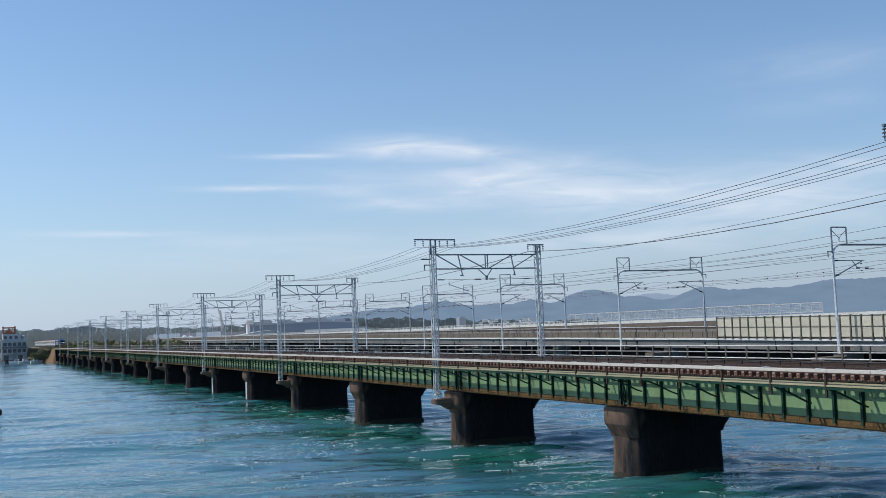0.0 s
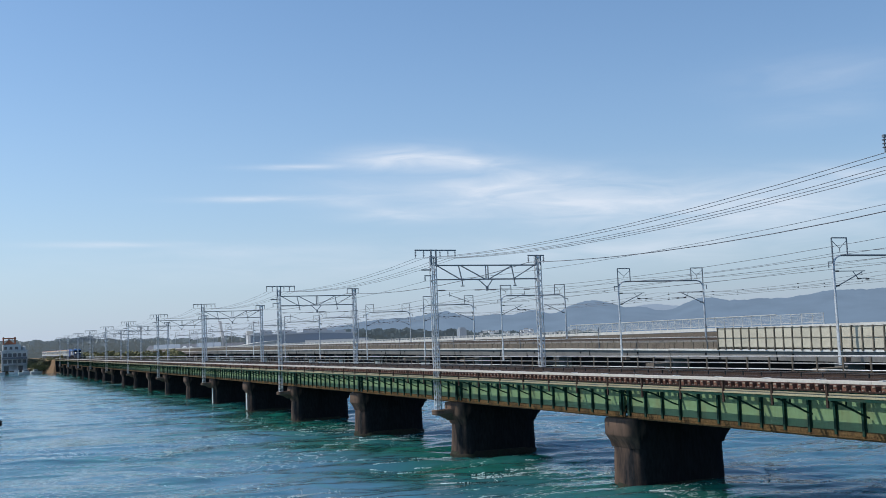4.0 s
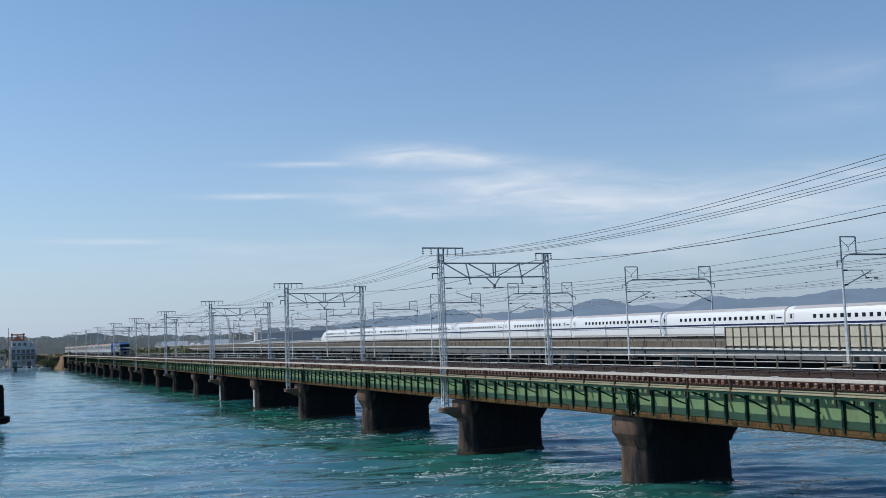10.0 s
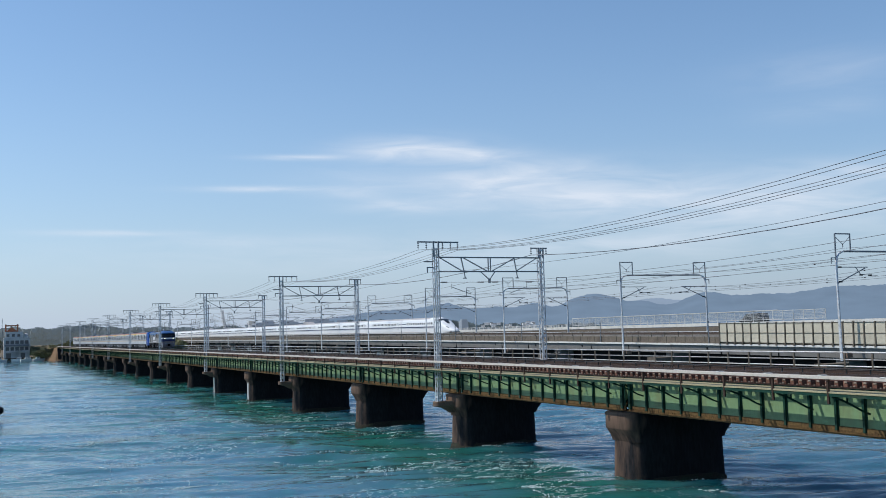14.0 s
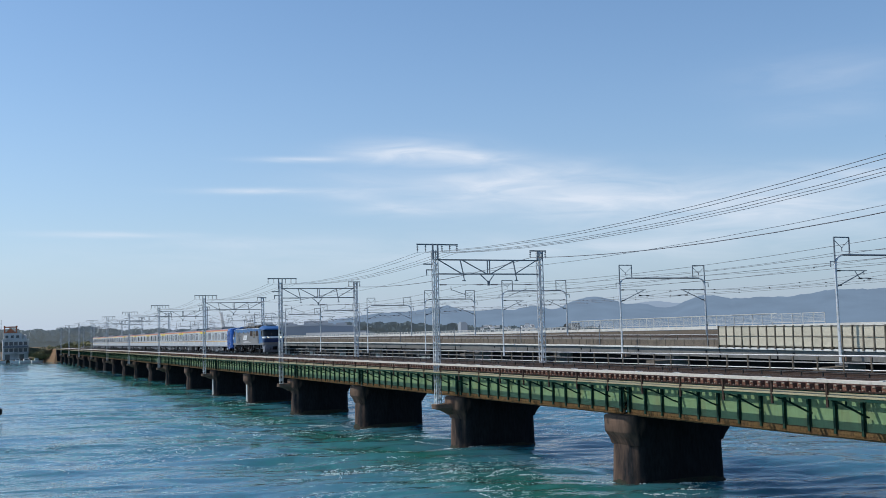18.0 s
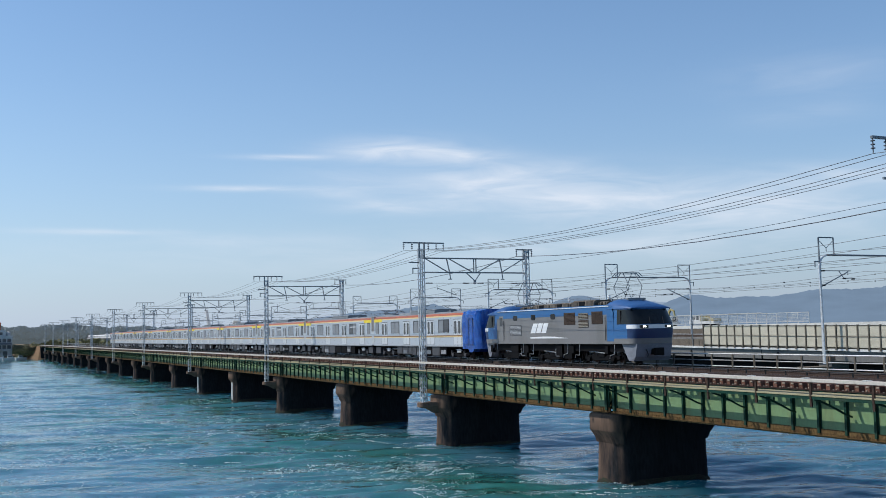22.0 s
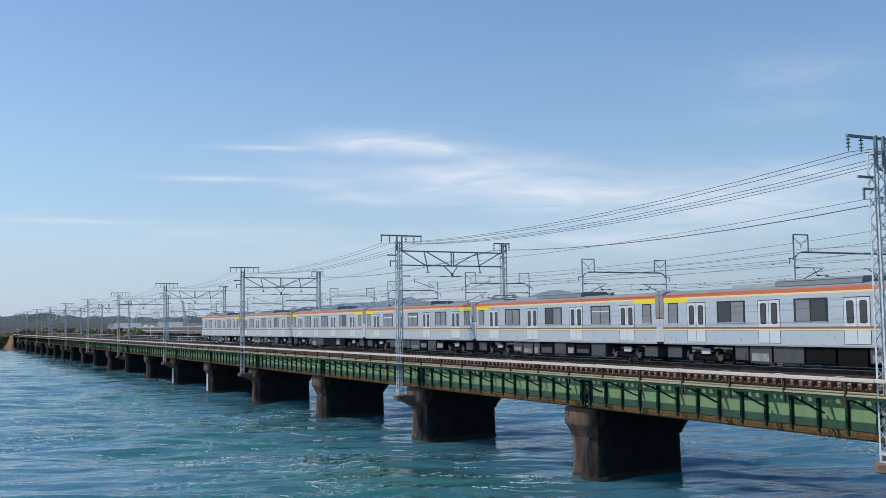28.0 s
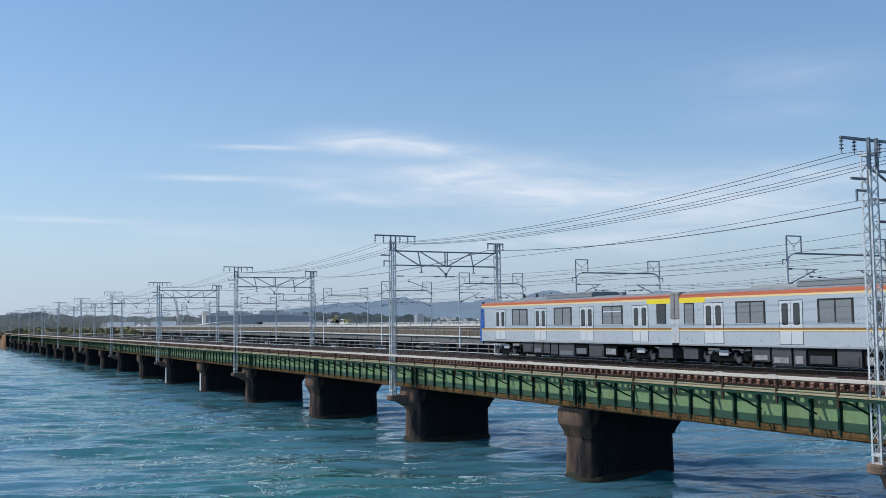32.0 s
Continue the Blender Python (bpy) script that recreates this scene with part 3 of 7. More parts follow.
def build_handrails():
    first = None
    for k in range(-1, LAST):
        at = Matrix.Translation((0, pier_y(k), 0))
        if first:
            copy_thing(first, at)
            continue
        h = thing("handrail", "white-grey steel handrail with three bars", "handrail", "handrails of the railway bridge", at=at)
        first = h
        for z, r in ((7.18, 0.048), (6.80, 0.036), (6.45, 0.036)):
            part("bar", Shape().tube([(41.0, 0, z), (41.0, 20, z)], r, 6), GREYRAIL if 6.6 < z < 7 else WHITERAIL, h)
        po = Shape().box(40.96, 41.04, -0.045, 0.045, 5.85, 7.14).mesh("post", BARPOST)
        for i in range(12):
            part("post", po, BARPOST, h, at=(0, 0.6 + i * 20 / 12, 0))
        deck = Shape()
        for j in range(3):
            deck.box(39.6 + j * 0.46, 40.03 + j * 0.46, 0.01, 19.99, 5.9, 5.96)
        part("board", deck, SLEEPER, h)
        part("toe_board", Shape().box(40.9, 40.95, 0, 20, 5.7, 6.36), POSTM, h)
    # a low pipe rail between the tracks
    first = None
    for k in range(0, LAST):
        at = Matrix.Translation((0, pier_y(k) - 0.4, 0))
        if first:
            copy_thing(first, at)
            continue
        h = thing("low_pipe_rail", "low black pipe rail between the tracks", "handrail", "low rails between the tracks", at=at)
        first = h
        part("bar", Shape().tube([(35.75, 0, 6.35), (35.75, 0.05, 6.55), (35.75, 0.2, 6.62), (35.75, 19.7, 6.62), (35.75, 19.95, 6.35)], 0.03, 6), IRON, h, smooth=50)
        po = Shape().box(35.72, 35.78, -0.02, 0.02, 6.2, 6.6).mesh("post", IRON)
        for i in range(16):
            part("post", po, IRON, h, at=(0, 0.6 + i * 1.25, 0))
        part("cross_plank", Shape().box(35.35, 36.1, 0, 19.98, 6.12, 6.2), SLEEPER, h)
        # dark sheet added in place of the shaded gaps between rails and sleepers
        part("track_board", Shape().box(36.2, 39.1, 0, 19.98, 6.325, 6.335), TIE, h)


build_walkways()
build_handrails()

# ---- masts and wires over the railway bridge ----


def lattice(z0, z1, half=0.21, leg=0.07, pitch=0.46):
    """A square mast of four angle legs, laced on its four sides."""
    sh = Shape()
    for sx in (-1, 1):
        for sy in (-1, 1):
            x, y = sx * half, sy * half
            sh.box(min(x, x - sx * leg), max(x, x - sx * leg), min(y, y - sy * 0.018), max(y, y - sy * 0.018), z0, z1)
            sh.box(min(x, x - sx * 0.018), max(x, x - sx * 0.018), min(y, y - sy * leg), max(y, y - sy * leg), z0, z1)
    n = int((z1 - z0 - 0.5) / pitch)
    for i in range(n):
        a, b = z0 + 0.3 + i * pitch, z0 + 0.3 + (i + 1) * pitch
        s = 1 if i % 2 else -1
        for f in (-1, 1):
            sh.bar((-s * half, f * (half - 0.01), a), (s * half, f * (half - 0.01), b), 0.014, 0.05)
            sh.bar((f * (half - 0.01), -s * half, a), (f * (half - 0.01), s * half, b), 0.05, 0.014)
    for z in (z0, z0 + 0.28, z1 - 0.2):
        sh.box(-half - 0.01, half + 0.01, -half - 0.01, half + 0.01, z, z + (0.03 if z == z0 else 0.12))
    return sh


def insulator_shape(discs=3, step=0.14, r=0.085):
    sh = Shape()
    ring = lambda z, q: [(q * math.cos(a), q * math.sin(a), z) for a in (2 * math.pi * i / 8 for i in range(8))]
    rings = [ring(0, 0.02)]
    for i in range(discs):
        z = -0.08 - i * step
        rings += [ring(z + 0.03, 0.022), ring(z, r), ring(z - 0.03, r * 0.9), ring(z - 0.04, 0.022)]
    rings.append(ring(-0.12 - discs * step, 0.02))
    return sh.loft(rings)


ARM_Z, BEAM_T, BEAM_B = 15.72, 14.55, 13.45
HANG = (-1.45, -0.76, 0.64, 1.32, 1.94)


def build_portals():
    ins = insulator_shape().mesh("insulator", INSUL, smooth=40)
    first = None
    for k in range(-2, LAST + 1, 2):
        at = Matrix.Translation((MAST_X, pier_y(k), 0))
        if first:
            copy_thing(first, at)
            continue
        p = thing("catenary_portal", "galvanised lattice catenary portal spanning both tracks", "catenary portal", "portals of the railway bridge", at=at)
        first = p
        part("mast", lattice(3.56, 15.30), STEEL, p)
        part("mast", lattice(3.56, 15.30), STEEL, p, at=(MAST_W, 0, 0))
        for z in (BEAM_T, BEAM_B):
            part("chord", Shape().box(0.15, MAST_W - 0.15, -0.05, 0.05, z - 0.05, z + 0.05), DULL, p)
        w = MAST_W
        braces = (((0.3, BEAM_T), (2.35, BEAM_B)), ((2.35, BEAM_T), (4.55, BEAM_B)), ((7.05, BEAM_T), (4.85, BEAM_B)), ((9.1, BEAM_T), (7.05, BEAM_B)),
                  ((2.2, BEAM_T), (2.45, BEAM_B)), ((4.6, BEAM_T), (4.6, BEAM_B)), ((4.8, BEAM_T), (4.8, BEAM_B)), ((6.95, BEAM_T), (7.15, BEAM_B)))
        for (xa, za), (xb, zb) in braces:
            part("brace", Shape().bar((xa, 0, za), (xb, 0, zb), 0.07), DULL, p)
        for x in (2.45, 7.15):
            part("drop_arm", Shape().bar((x, 0, BEAM_B), (x + 0.08, 0, BEAM_B - 0.5), 0.06).box(x - 0.1, x + 0.2, -0.04, 0.04, BEAM_B - 0.55, BEAM_B - 0.48), DULL, p)
        part("centre_hanger", Shape().bar((3.9, 0, BEAM_B), (4.62, 0, 12.85), 0.06).bar((5.2, 0, BEAM_B), (4.72, 0, 12.85), 0.06).box(4.58, 4.76, -0.06, 0.06, 12.55, 12.9), DULL, p)
        arm = Shape().box(-1.51, 2.0, -0.05, 0.05, ARM_Z - 0.05, ARM_Z + 0.05)
        for x in (-0.25, 0.17):
            arm.box(x - 0.05, x + 0.05, -0.26, -0.16, 14.55, ARM_Z + 0.04)
        part("crossarm", arm, DULL, p)
        for x in HANG:
            part("insulator", ins, INSUL, p, at=(x, 0, ARM_Z - 0.05))
        arm = Shape().box(MAST_W - 0.90, MAST_W + 0.62, -0.05, 0.05, 15.28, 15.38)
        for x in (MAST_W - 0.3, MAST_W + 0.12):
            arm.box(x - 0.04, x + 0.04, -0.26, -0.18, 14.5, 15.36)
        part("crossarm", arm, DULL, p)
        for x in (MAST_W - 0.85, MAST_W + 0.57):
            part("insulator", ins, INSUL, p, at=(x, 0, 15.28))
        part("side_arm", Shape().box(-1.0, -0.2, -0.04, 0.04, 14.16, 14.25), DULL, p)
        part("side_arm", Shape().box(-0.75, -0.2, -0.03, 0.03, 13.72, 13.8).box(-0.75, -0.68, -0.03, 0.03, 13.35, 13.75), DULL, p)
        # the cross wire with its insulators, and the steady arms of both tracks
        part("cross_wire", Shape().tube([(0.2, 0, 12.62), (MAST_W - 0.2, 0, 12.62)], 0.012, 4), WIRE, p)
        rod = insulator_shape(6, 0.09, 0.06)
        for x in (1.0, 4.2, 5.5, 8.6):
            part("insulator", rod, INSUL, p, at=Matrix.Translation((x, 0, 12.62)) @ Matrix.Rotation(radians(90), 4, "Y"), smooth=40)
        for x, s in ((NEAR_X - MAST_X, 1), (FAR_X - MAST_X, -1)):
            part("steady_arm", Shape().bar((x - s * 1.5, 0, 12.25), (x + s * 0.1, 0, 11.72), 0.04).bar((x - s * 1.5, 0, 12.5), (x - s * 1.5, 0, 12.1), 0.03), DULL, p)


def wire(name, label, stations, sag, r, group, at=None, clips=0):
    """One long wire that sags between its supports."""
    pts = []
    for a, b in zip(stations, stations[1:]):
        a, b = Vector(a), Vector(b)
        for i in range(8):
            s = i / 8
            q = a.lerp(b, s)
            q.z -= 4 * sag * s * (1 - s)
            pts.append(q)
    pts.append(Vector(stations[-1]))
    w = single(name, Shape().tube(pts, r, 4), WIRE, label, "overhead wire", group, fix=False, at=at)
    if clips:
        sh = Shape()
        for i, (p, q) in enumerate(zip(pts, pts[1:])):
            if p.y < 330 and (i * 5) % 8 < clips:
                c = p.lerp(q, 0.3 + 0.4 * ((i * 7) % 5) / 5)
                sh.box(c.x - 0.05, c.x + 0.05, c.y - 0.07, c.y + 0.07, c.z - 0.07, c.z + 0.05)
        tagged(part("clip", sh, RUBBER, w, "dark wire clips"), kind="stuff")


def build_wires():
    ks = list(range(-2, LAST + 1, 2))
    g = "wires of the railway bridge"
    for x in HANG:
        wire("feeder_wire", "dark feeder wire hung from mast crossarms", [(MAST_X + x, pier_y(k), ARM_Z - 0.62) for k in ks], 0.75, 0.014, g)
    for x in (MAST_W - 0.85,):
        wire("feeder_wire", "thick dark feeder wire hung from mast tops", [(MAST_X + x, pier_y(k), 14.78) for k in ks], 0.8, 0.027, g)
    wire("feeder_wire", "dark earth wire along the masts", [(MAST_X - 0.7, pier_y(k), 13.35) for k in ks], 0.5, 0.011, g)
    for x in (NEAR_X, FAR_X):
        wire("messenger_wire", "messenger wire over the railway track", [(x, pier_y(k), 12.62) for k in ks], 0.55, 0.011, g)
        wire("contact_wire", "contact wire over the railway track", [(x, pier_y(k), 11.62) for k in ks], 0.05, 0.011, g)


build_portals()
build_wires()
fit_to_view(DRAWN, BRIDGE)


def pier_ring(z, head, tail, deep, r, n=8):
    """A level outline of a pier from its head at x=head to its tail, with rounded ends."""
    return block((head + tail) / 2, 0, z, (tail - head) / 2, deep, min(r, deep - 0.02), n)


def build_piers():
    made = {}
    for k in range(-1, LAST + 1):
        kind = k % 2 == 0
        at = Matrix.Translation((28.73, pier_at(k), 0))
        if kind in made:
            copy_thing(made[kind], at)
            continue
        p = thing("bridge_pier", "concrete bridge pier with painted-in dark shade and round ends" + (" and a mast bracket" if kind else ""), "bridge pier", "piers of the railway bridge", at=at)
        made[kind] = p
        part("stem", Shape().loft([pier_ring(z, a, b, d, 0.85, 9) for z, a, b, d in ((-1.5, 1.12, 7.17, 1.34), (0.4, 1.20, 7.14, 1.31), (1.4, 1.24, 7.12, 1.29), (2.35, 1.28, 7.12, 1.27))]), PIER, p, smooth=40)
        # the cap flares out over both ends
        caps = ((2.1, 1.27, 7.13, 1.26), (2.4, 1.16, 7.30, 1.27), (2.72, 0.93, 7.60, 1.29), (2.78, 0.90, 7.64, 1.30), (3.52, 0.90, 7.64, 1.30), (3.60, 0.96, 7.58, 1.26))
        part("cap", Shape().loft([pier_ring(z, a, b, d, 0.55, 9) for z, a, b, d in caps]), PIER, p, "brown stained cap stone, its shade painted dark", smooth=40)
        rng = random.Random(31 + k)
        crust = []
        for z, grow in ((-1.0, 0.20), (-0.10, 0.17), (0.03, 0.15), (0.14, 0.08), (0.30, 0.01)):
            ring = pier_ring(z, 1.20 - grow, 7.14 + grow, 1.31 + grow, 1.15, 9)
            crust.append([(x + rng.uniform(-0.05, 0.05), y + rng.uniform(-0.05, 0.05), q + rng.uniform(-0.04, 0.05)) for x, y, q in ring])
        part("tidal_crust", Shape().loft(crust), WEED, p, "barnacled crust at the waterline", smooth=50)
        if kind:
            for s in (-1, 1):
                x = 0.0 if s < 0 else 8.41
                levels = ((2.40, 0.10, 0.80), (2.72, 0.26, 0.40), (2.84, 0.42, 0.0), (2.88, 0.46, 0.0), (3.12, 0.46, 0.0), (3.17, 0.42, 0.0)) if s < 0 else ((2.8, 0.3, 0.3), (3.0, 0.45, 0.0), (3.17, 0.45, 0.0))
                inner = 1.7 if s < 0 else 6.8
                rings = []
                for z, w, back in levels:
                    mid = x - s * back
                    rings.append([(inner, -w * 0.95, z)] + [(mid + s * w * math.cos(a), w * math.sin(a), z) for a in (radians(-90 + 18 * i) for i in range(11))] + [(inner, w * 0.95, z)])
                part("mast_bracket", Shape().loft(rings), BRACKET, p, "brown concrete bracket for a mast", smooth=35)


build_piers()
single("gauge_board", Shape().box(-0.02, 0.02, -0.30, 0.30, 0.15, 2.3), WHITERAIL, "white water gauge board on a pier end", "gauge board", at=(29.90, pier_at(5), 0), bevel=0.008)
single("gauge_board", Shape().box(-0.02, 0.02, -0.30, 0.30, 0.15, 2.3), WHITERAIL, "white water gauge board on a pier end", "gauge board", at=(29.90, pier_at(6), 0), bevel=0.008)
DRAWN = set(bpy.data.objects)

# ---- the high-speed viaduct ----


def fast_at(x, y, z=0.0):
    return FAST @ Matrix.Translation((x, y, z))


FAST_MASTS = (-12.0, 28.5, 68.6, 108.4, 145.0, 180.7, 217.4, 257.6, 296.3, 341.0, 391.0, 436.0, 482.0, 528.0)


def build_viaduct():
    g0, g1, unit = -80.0, 640.0, 30.0
    first = None
    for i in range(int((g1 - g0) / unit)):
        at = on_line(0, g0 + i * unit, 0, unit)
        if first:
            copy_thing(first, at)
            continue
        v = thing("viaduct_span", "grey concrete box girder span of a high-speed railway", "viaduct span", "spans of the high-speed viaduct", at=at)
        first = v
        part("girder", Shape().prism([(-2.80, 7.05), (8.3, 7.05), (8.6, 8.2), (-2.95, 8.2)], "y", 0.03, unit - 0.03), CONCRETE, v)
        # added block that closes the view under the girder, its shade painted in
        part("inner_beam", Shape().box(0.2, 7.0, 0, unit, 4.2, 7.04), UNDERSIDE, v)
        holes, joints = Shape(), Shape()
        for y in (7.4, 22.6):
            holes.box(-2.93, -2.84, y - 0.16, y + 0.16, 7.62, 7.92)
        for y in (10.0, 20.0):
            joints.box(-2.94, -2.80, y - 0.05, y + 0.05, 7.06, 8.19)
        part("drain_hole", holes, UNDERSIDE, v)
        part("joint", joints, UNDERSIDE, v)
        part("slab", Shape().box(-3.2, 9.6, 0.01, unit - 0.01, 8.205, 8.45), PALECON, v, "pale slab edge")
        part("track_bed", Shape().box(0.3, 3.2, 0, unit, 8.451, 9.55).box(4.6, 7.5, 0, unit, 8.451, 9.55), CONCRETE, v)
        part("parapet", Shape().box(-2.95, -2.75, 0.01, unit - 0.01, 8.451, 9.35), BROWNCON, v, "brown-stained parapet")
        # direct sun on the far parapet's inner face is painted in as pale concrete
        part("parapet", Shape().box(9.1, 9.3, 0.01, unit - 0.01, 8.451, 9.7), PALECON, v)
        part("coping", Shape().box(9.05, 9.35, 0.01, unit - 0.01, 9.701, 9.82), PALECON, v)
        for x in (1.0, 2.43, 5.3, 6.73):
            part("rail", Shape().box(x - 0.04, x + 0.04, 0, unit, 9.551, FAST_RAIL), RAILM, v)
        rib = Shape().box(-3.0, -2.953, -0.06, 0.06, 8.451, 9.40).mesh("rib", BARPOST)
        for j in range(15):
            part("rib", rib, BARPOST, v, at=(0, 1 + j * 2.0, 0))
        for z in (9.75, 10.05):
            part("guard_bar", Shape().tube([(-2.85, 0, z), (-2.85, unit, z)], 0.028 if z < 10 else 0.045, 5), BARPOST if z < 10 else WHITERAIL, v)
        gp = Shape().box(-2.89, -2.81, -0.03, 0.03, 9.351, 10.08).mesh("guard_post", BARPOST)
        for j in range(10):
            part("guard_post", gp, BARPOST, v, at=(0, 1.5 + j * 3.0, 0))
        # near column gets a paler concrete than its twin to stand for sunlight
        part("column", Shape().box(-1.2, 0.6, 0.2, 1.8, -1.5, 7.05), PALECON, v, "column painted paler for sunlight", bevel=0.04)
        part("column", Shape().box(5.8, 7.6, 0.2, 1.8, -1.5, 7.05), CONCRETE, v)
        part("cross_beam", Shape().box(-2.4, 8.8, 0.1, 1.9, 5.2, 7.049), CONCRETE, v)
        part("mast_ledge", Shape().box(-5.7, -2.4, 0.1, 1.9, 5.85, 6.43), BROWNCON, v)
    # the sound barrier on the near edge
    bar = thing("sound_barrier", "beige panel sound barrier with brown steel posts", "sound barrier", at=on_line(-3.12, 89.8, 0.30, -36.0) @ Matrix.Translation((0, -89.8, 0)))
    wpan = 1.415
    pan = [Shape().box(-0.05, 0.05, 0.05, wpan - 0.05, z0, z1).box(-0.065, -0.051, 0.12, wpan - 0.12, z0 + 0.1, z1 - 0.1).mesh("panel", BEIGE, bevel=0.008) for z0, z1 in ((8.30, 9.50), (9.54, 10.74))]
    pst = Shape().box(-0.16, 0.08, -0.07, 0.07, 8.05, 10.86).box(-0.19, -0.161, -0.12, 0.12, 7.95, 8.35).mesh("post", BARPOST)
    ys = [89.8 - wpan * i for i in range(83)]
    for i, y in enumerate(ys):
        part("post", pst, BARPOST, bar, at=(0, y, 0))
        if y > -27:
            for q in pan:
                part("panel", q, BEIGE, bar, at=(0, y - wpan, 0))
    for z in (9.52, 10.77):
        part("rail_cap", Shape().box(-0.12, 0.08, -28, 89.8, z - 0.03, z + 0.03), BARPOST, bar)
    for i, y in enumerate((92.0, 117.0, 142.0, 170.0, 200.0, 232.0)):
        single("signal_post", Shape().tube([(0, 0, 8.45), (0, 0, 11.9)], 0.06, 6).box(-0.1, 0.1, -0.1, 0.1, 11.3, 11.5), DULL, "slim grey post on the viaduct edge", "post", "posts on the viaduct", at=fast_at(-3.05, y, climb(y)))


def build_fast_masts():
    made = {}
    for y in FAST_MASTS:
        at = fast_at(-5.0, y, 0.04)
        W2 = 15.7 if y < 120 else (13.8 if y < 160 else 12.3)
        if W2 in made:
            copy_thing(made[W2], at)
            continue
        p = thing("tube_portal", "galvanised tubular catenary portal with rounded corners", "catenary portal", "portals of the high-speed viaduct", at=at)
        made[W2] = p
        leg = lambda x, s, z0: [(x, 0, z0), (x, 0, 17.0), (x + s * 0.12, 0, 17.7), (x + s * 0.45, 0, 18.15), (x + s * 1.1, 0, 18.4)]
        part("leg", Shape().tube(leg(0, 1, 6.08), [0.17, 0.15, 0.13, 0.12, 0.11], 8), STEEL, p, smooth=50)
        part("leg", Shape().tube(leg(W2, -1, 8.45), [0.17, 0.15, 0.13, 0.12, 0.11], 8), STEEL, p, smooth=50)
        part("junction_box", Shape().box(0.3, 1.1, -0.5, 0.3, 6.42, 7.05), BRACKET, p, "brown box at the mast foot", bevel=0.03)
        part("beam", Shape().tube([(1.1, 0, 18.4), (W2 - 1.1, 0, 18.4)], 0.11, 8), DULL, p, smooth=50)
        for x, s in ((0.0, 1), (W2, -1)):
            a, b = x, x + s * 2.2
            fr = Shape()
            fr.bar((a, 0, 16.8), (a, 0, 20.4), 0.12).bar((b, 0, 18.4), (b, 0, 20.4), 0.11).bar((a, 0, 20.4), (b, 0, 20.4), 0.13)
            fr.bar((a, 0, 20.1), ((a + b) / 2, 0, 19.2), 0.05).bar((b, 0, 20.1), ((a + b) / 2, 0, 19.2), 0.05)
            part("feeder_frame", fr, DULL, p)
            part("insulator", insulator_shape(4, 0.1, 0.07), INSUL, p, at=((a + b) / 2, 0, 19.3), smooth=40)
            part("side_bracket", Shape().box(min(x, x - s * 0.7), max(x, x - s * 0.7), -0.05, 0.05, 17.6, 17.7).box(min(x - s * 0.7, x - s * 0.62), max(x - s * 0.7, x - s * 0.62), -0.05, 0.05, 17.0, 17.65), DULL, p)
            tip = x + s * 4.6
            rods = Shape()
            for q, z in ((0.5, 16.6), (0.5, 14.95), (3.6, 15.72), (4.9, 15.68)):
                rods.box(x + s * q - 0.20, x + s * q + 0.20, -0.08, 0.08, z - 0.085, z + 0.085)
            part("rod_insulator", rods, RUBBER, p)
            part("cantilever", Shape().bar((x, 0, 16.6), (tip, 0, 16.6), 0.09).bar((x, 0, 14.75), (tip - s * 0.4, 0, 16.5), 0.10).bar((x + s * 2.8, 0, 16.6), (x + s * 3.6, 0, 15.65), 0.06)
                 .bar((x + s * 3.4, 0, 15.75), (tip + s * 1.4, 0, 15.65), 0.06), DULL, p)
    g = "wires of the high-speed viaduct"
    ms = FAST_MASTS

    def line(x, z, sag, r, name, label, clips=0):
        wire(name, label, [(x, y, z + 0.04) for y in ms], sag, r, g, FAST, clips)
    for x in (-3.9, 7.9):
        line(x, 18.75, 0.5, 0.022, "feeder_wire", "feeder wire along the viaduct")
    for x in (-5.7,):
        line(x, 17.2, 0.45, 0.018, "feeder_wire", "feeder wire along the viaduct", 2)
    for x in (1.7, 6.0):
        line(x, 16.55, 0.7, 0.02, "messenger_wire", "messenger wire over the high-speed track", 5)
        line(x, 15.6, 0.1, 0.02, "contact_wire", "contact wire over the high-speed track", 4)


build_viaduct()
build_fast_masts()
fit_to_view(DRAWN, VIADUCT, FAST)

# ---- the road bridge beyond ----
ROAD_X, ROAD_Z = 103.0, 7.55
ASPHALT = mat("asphalt", (0.06, 0.06, 0.06), 0.9, vary=0.2, fine=30)


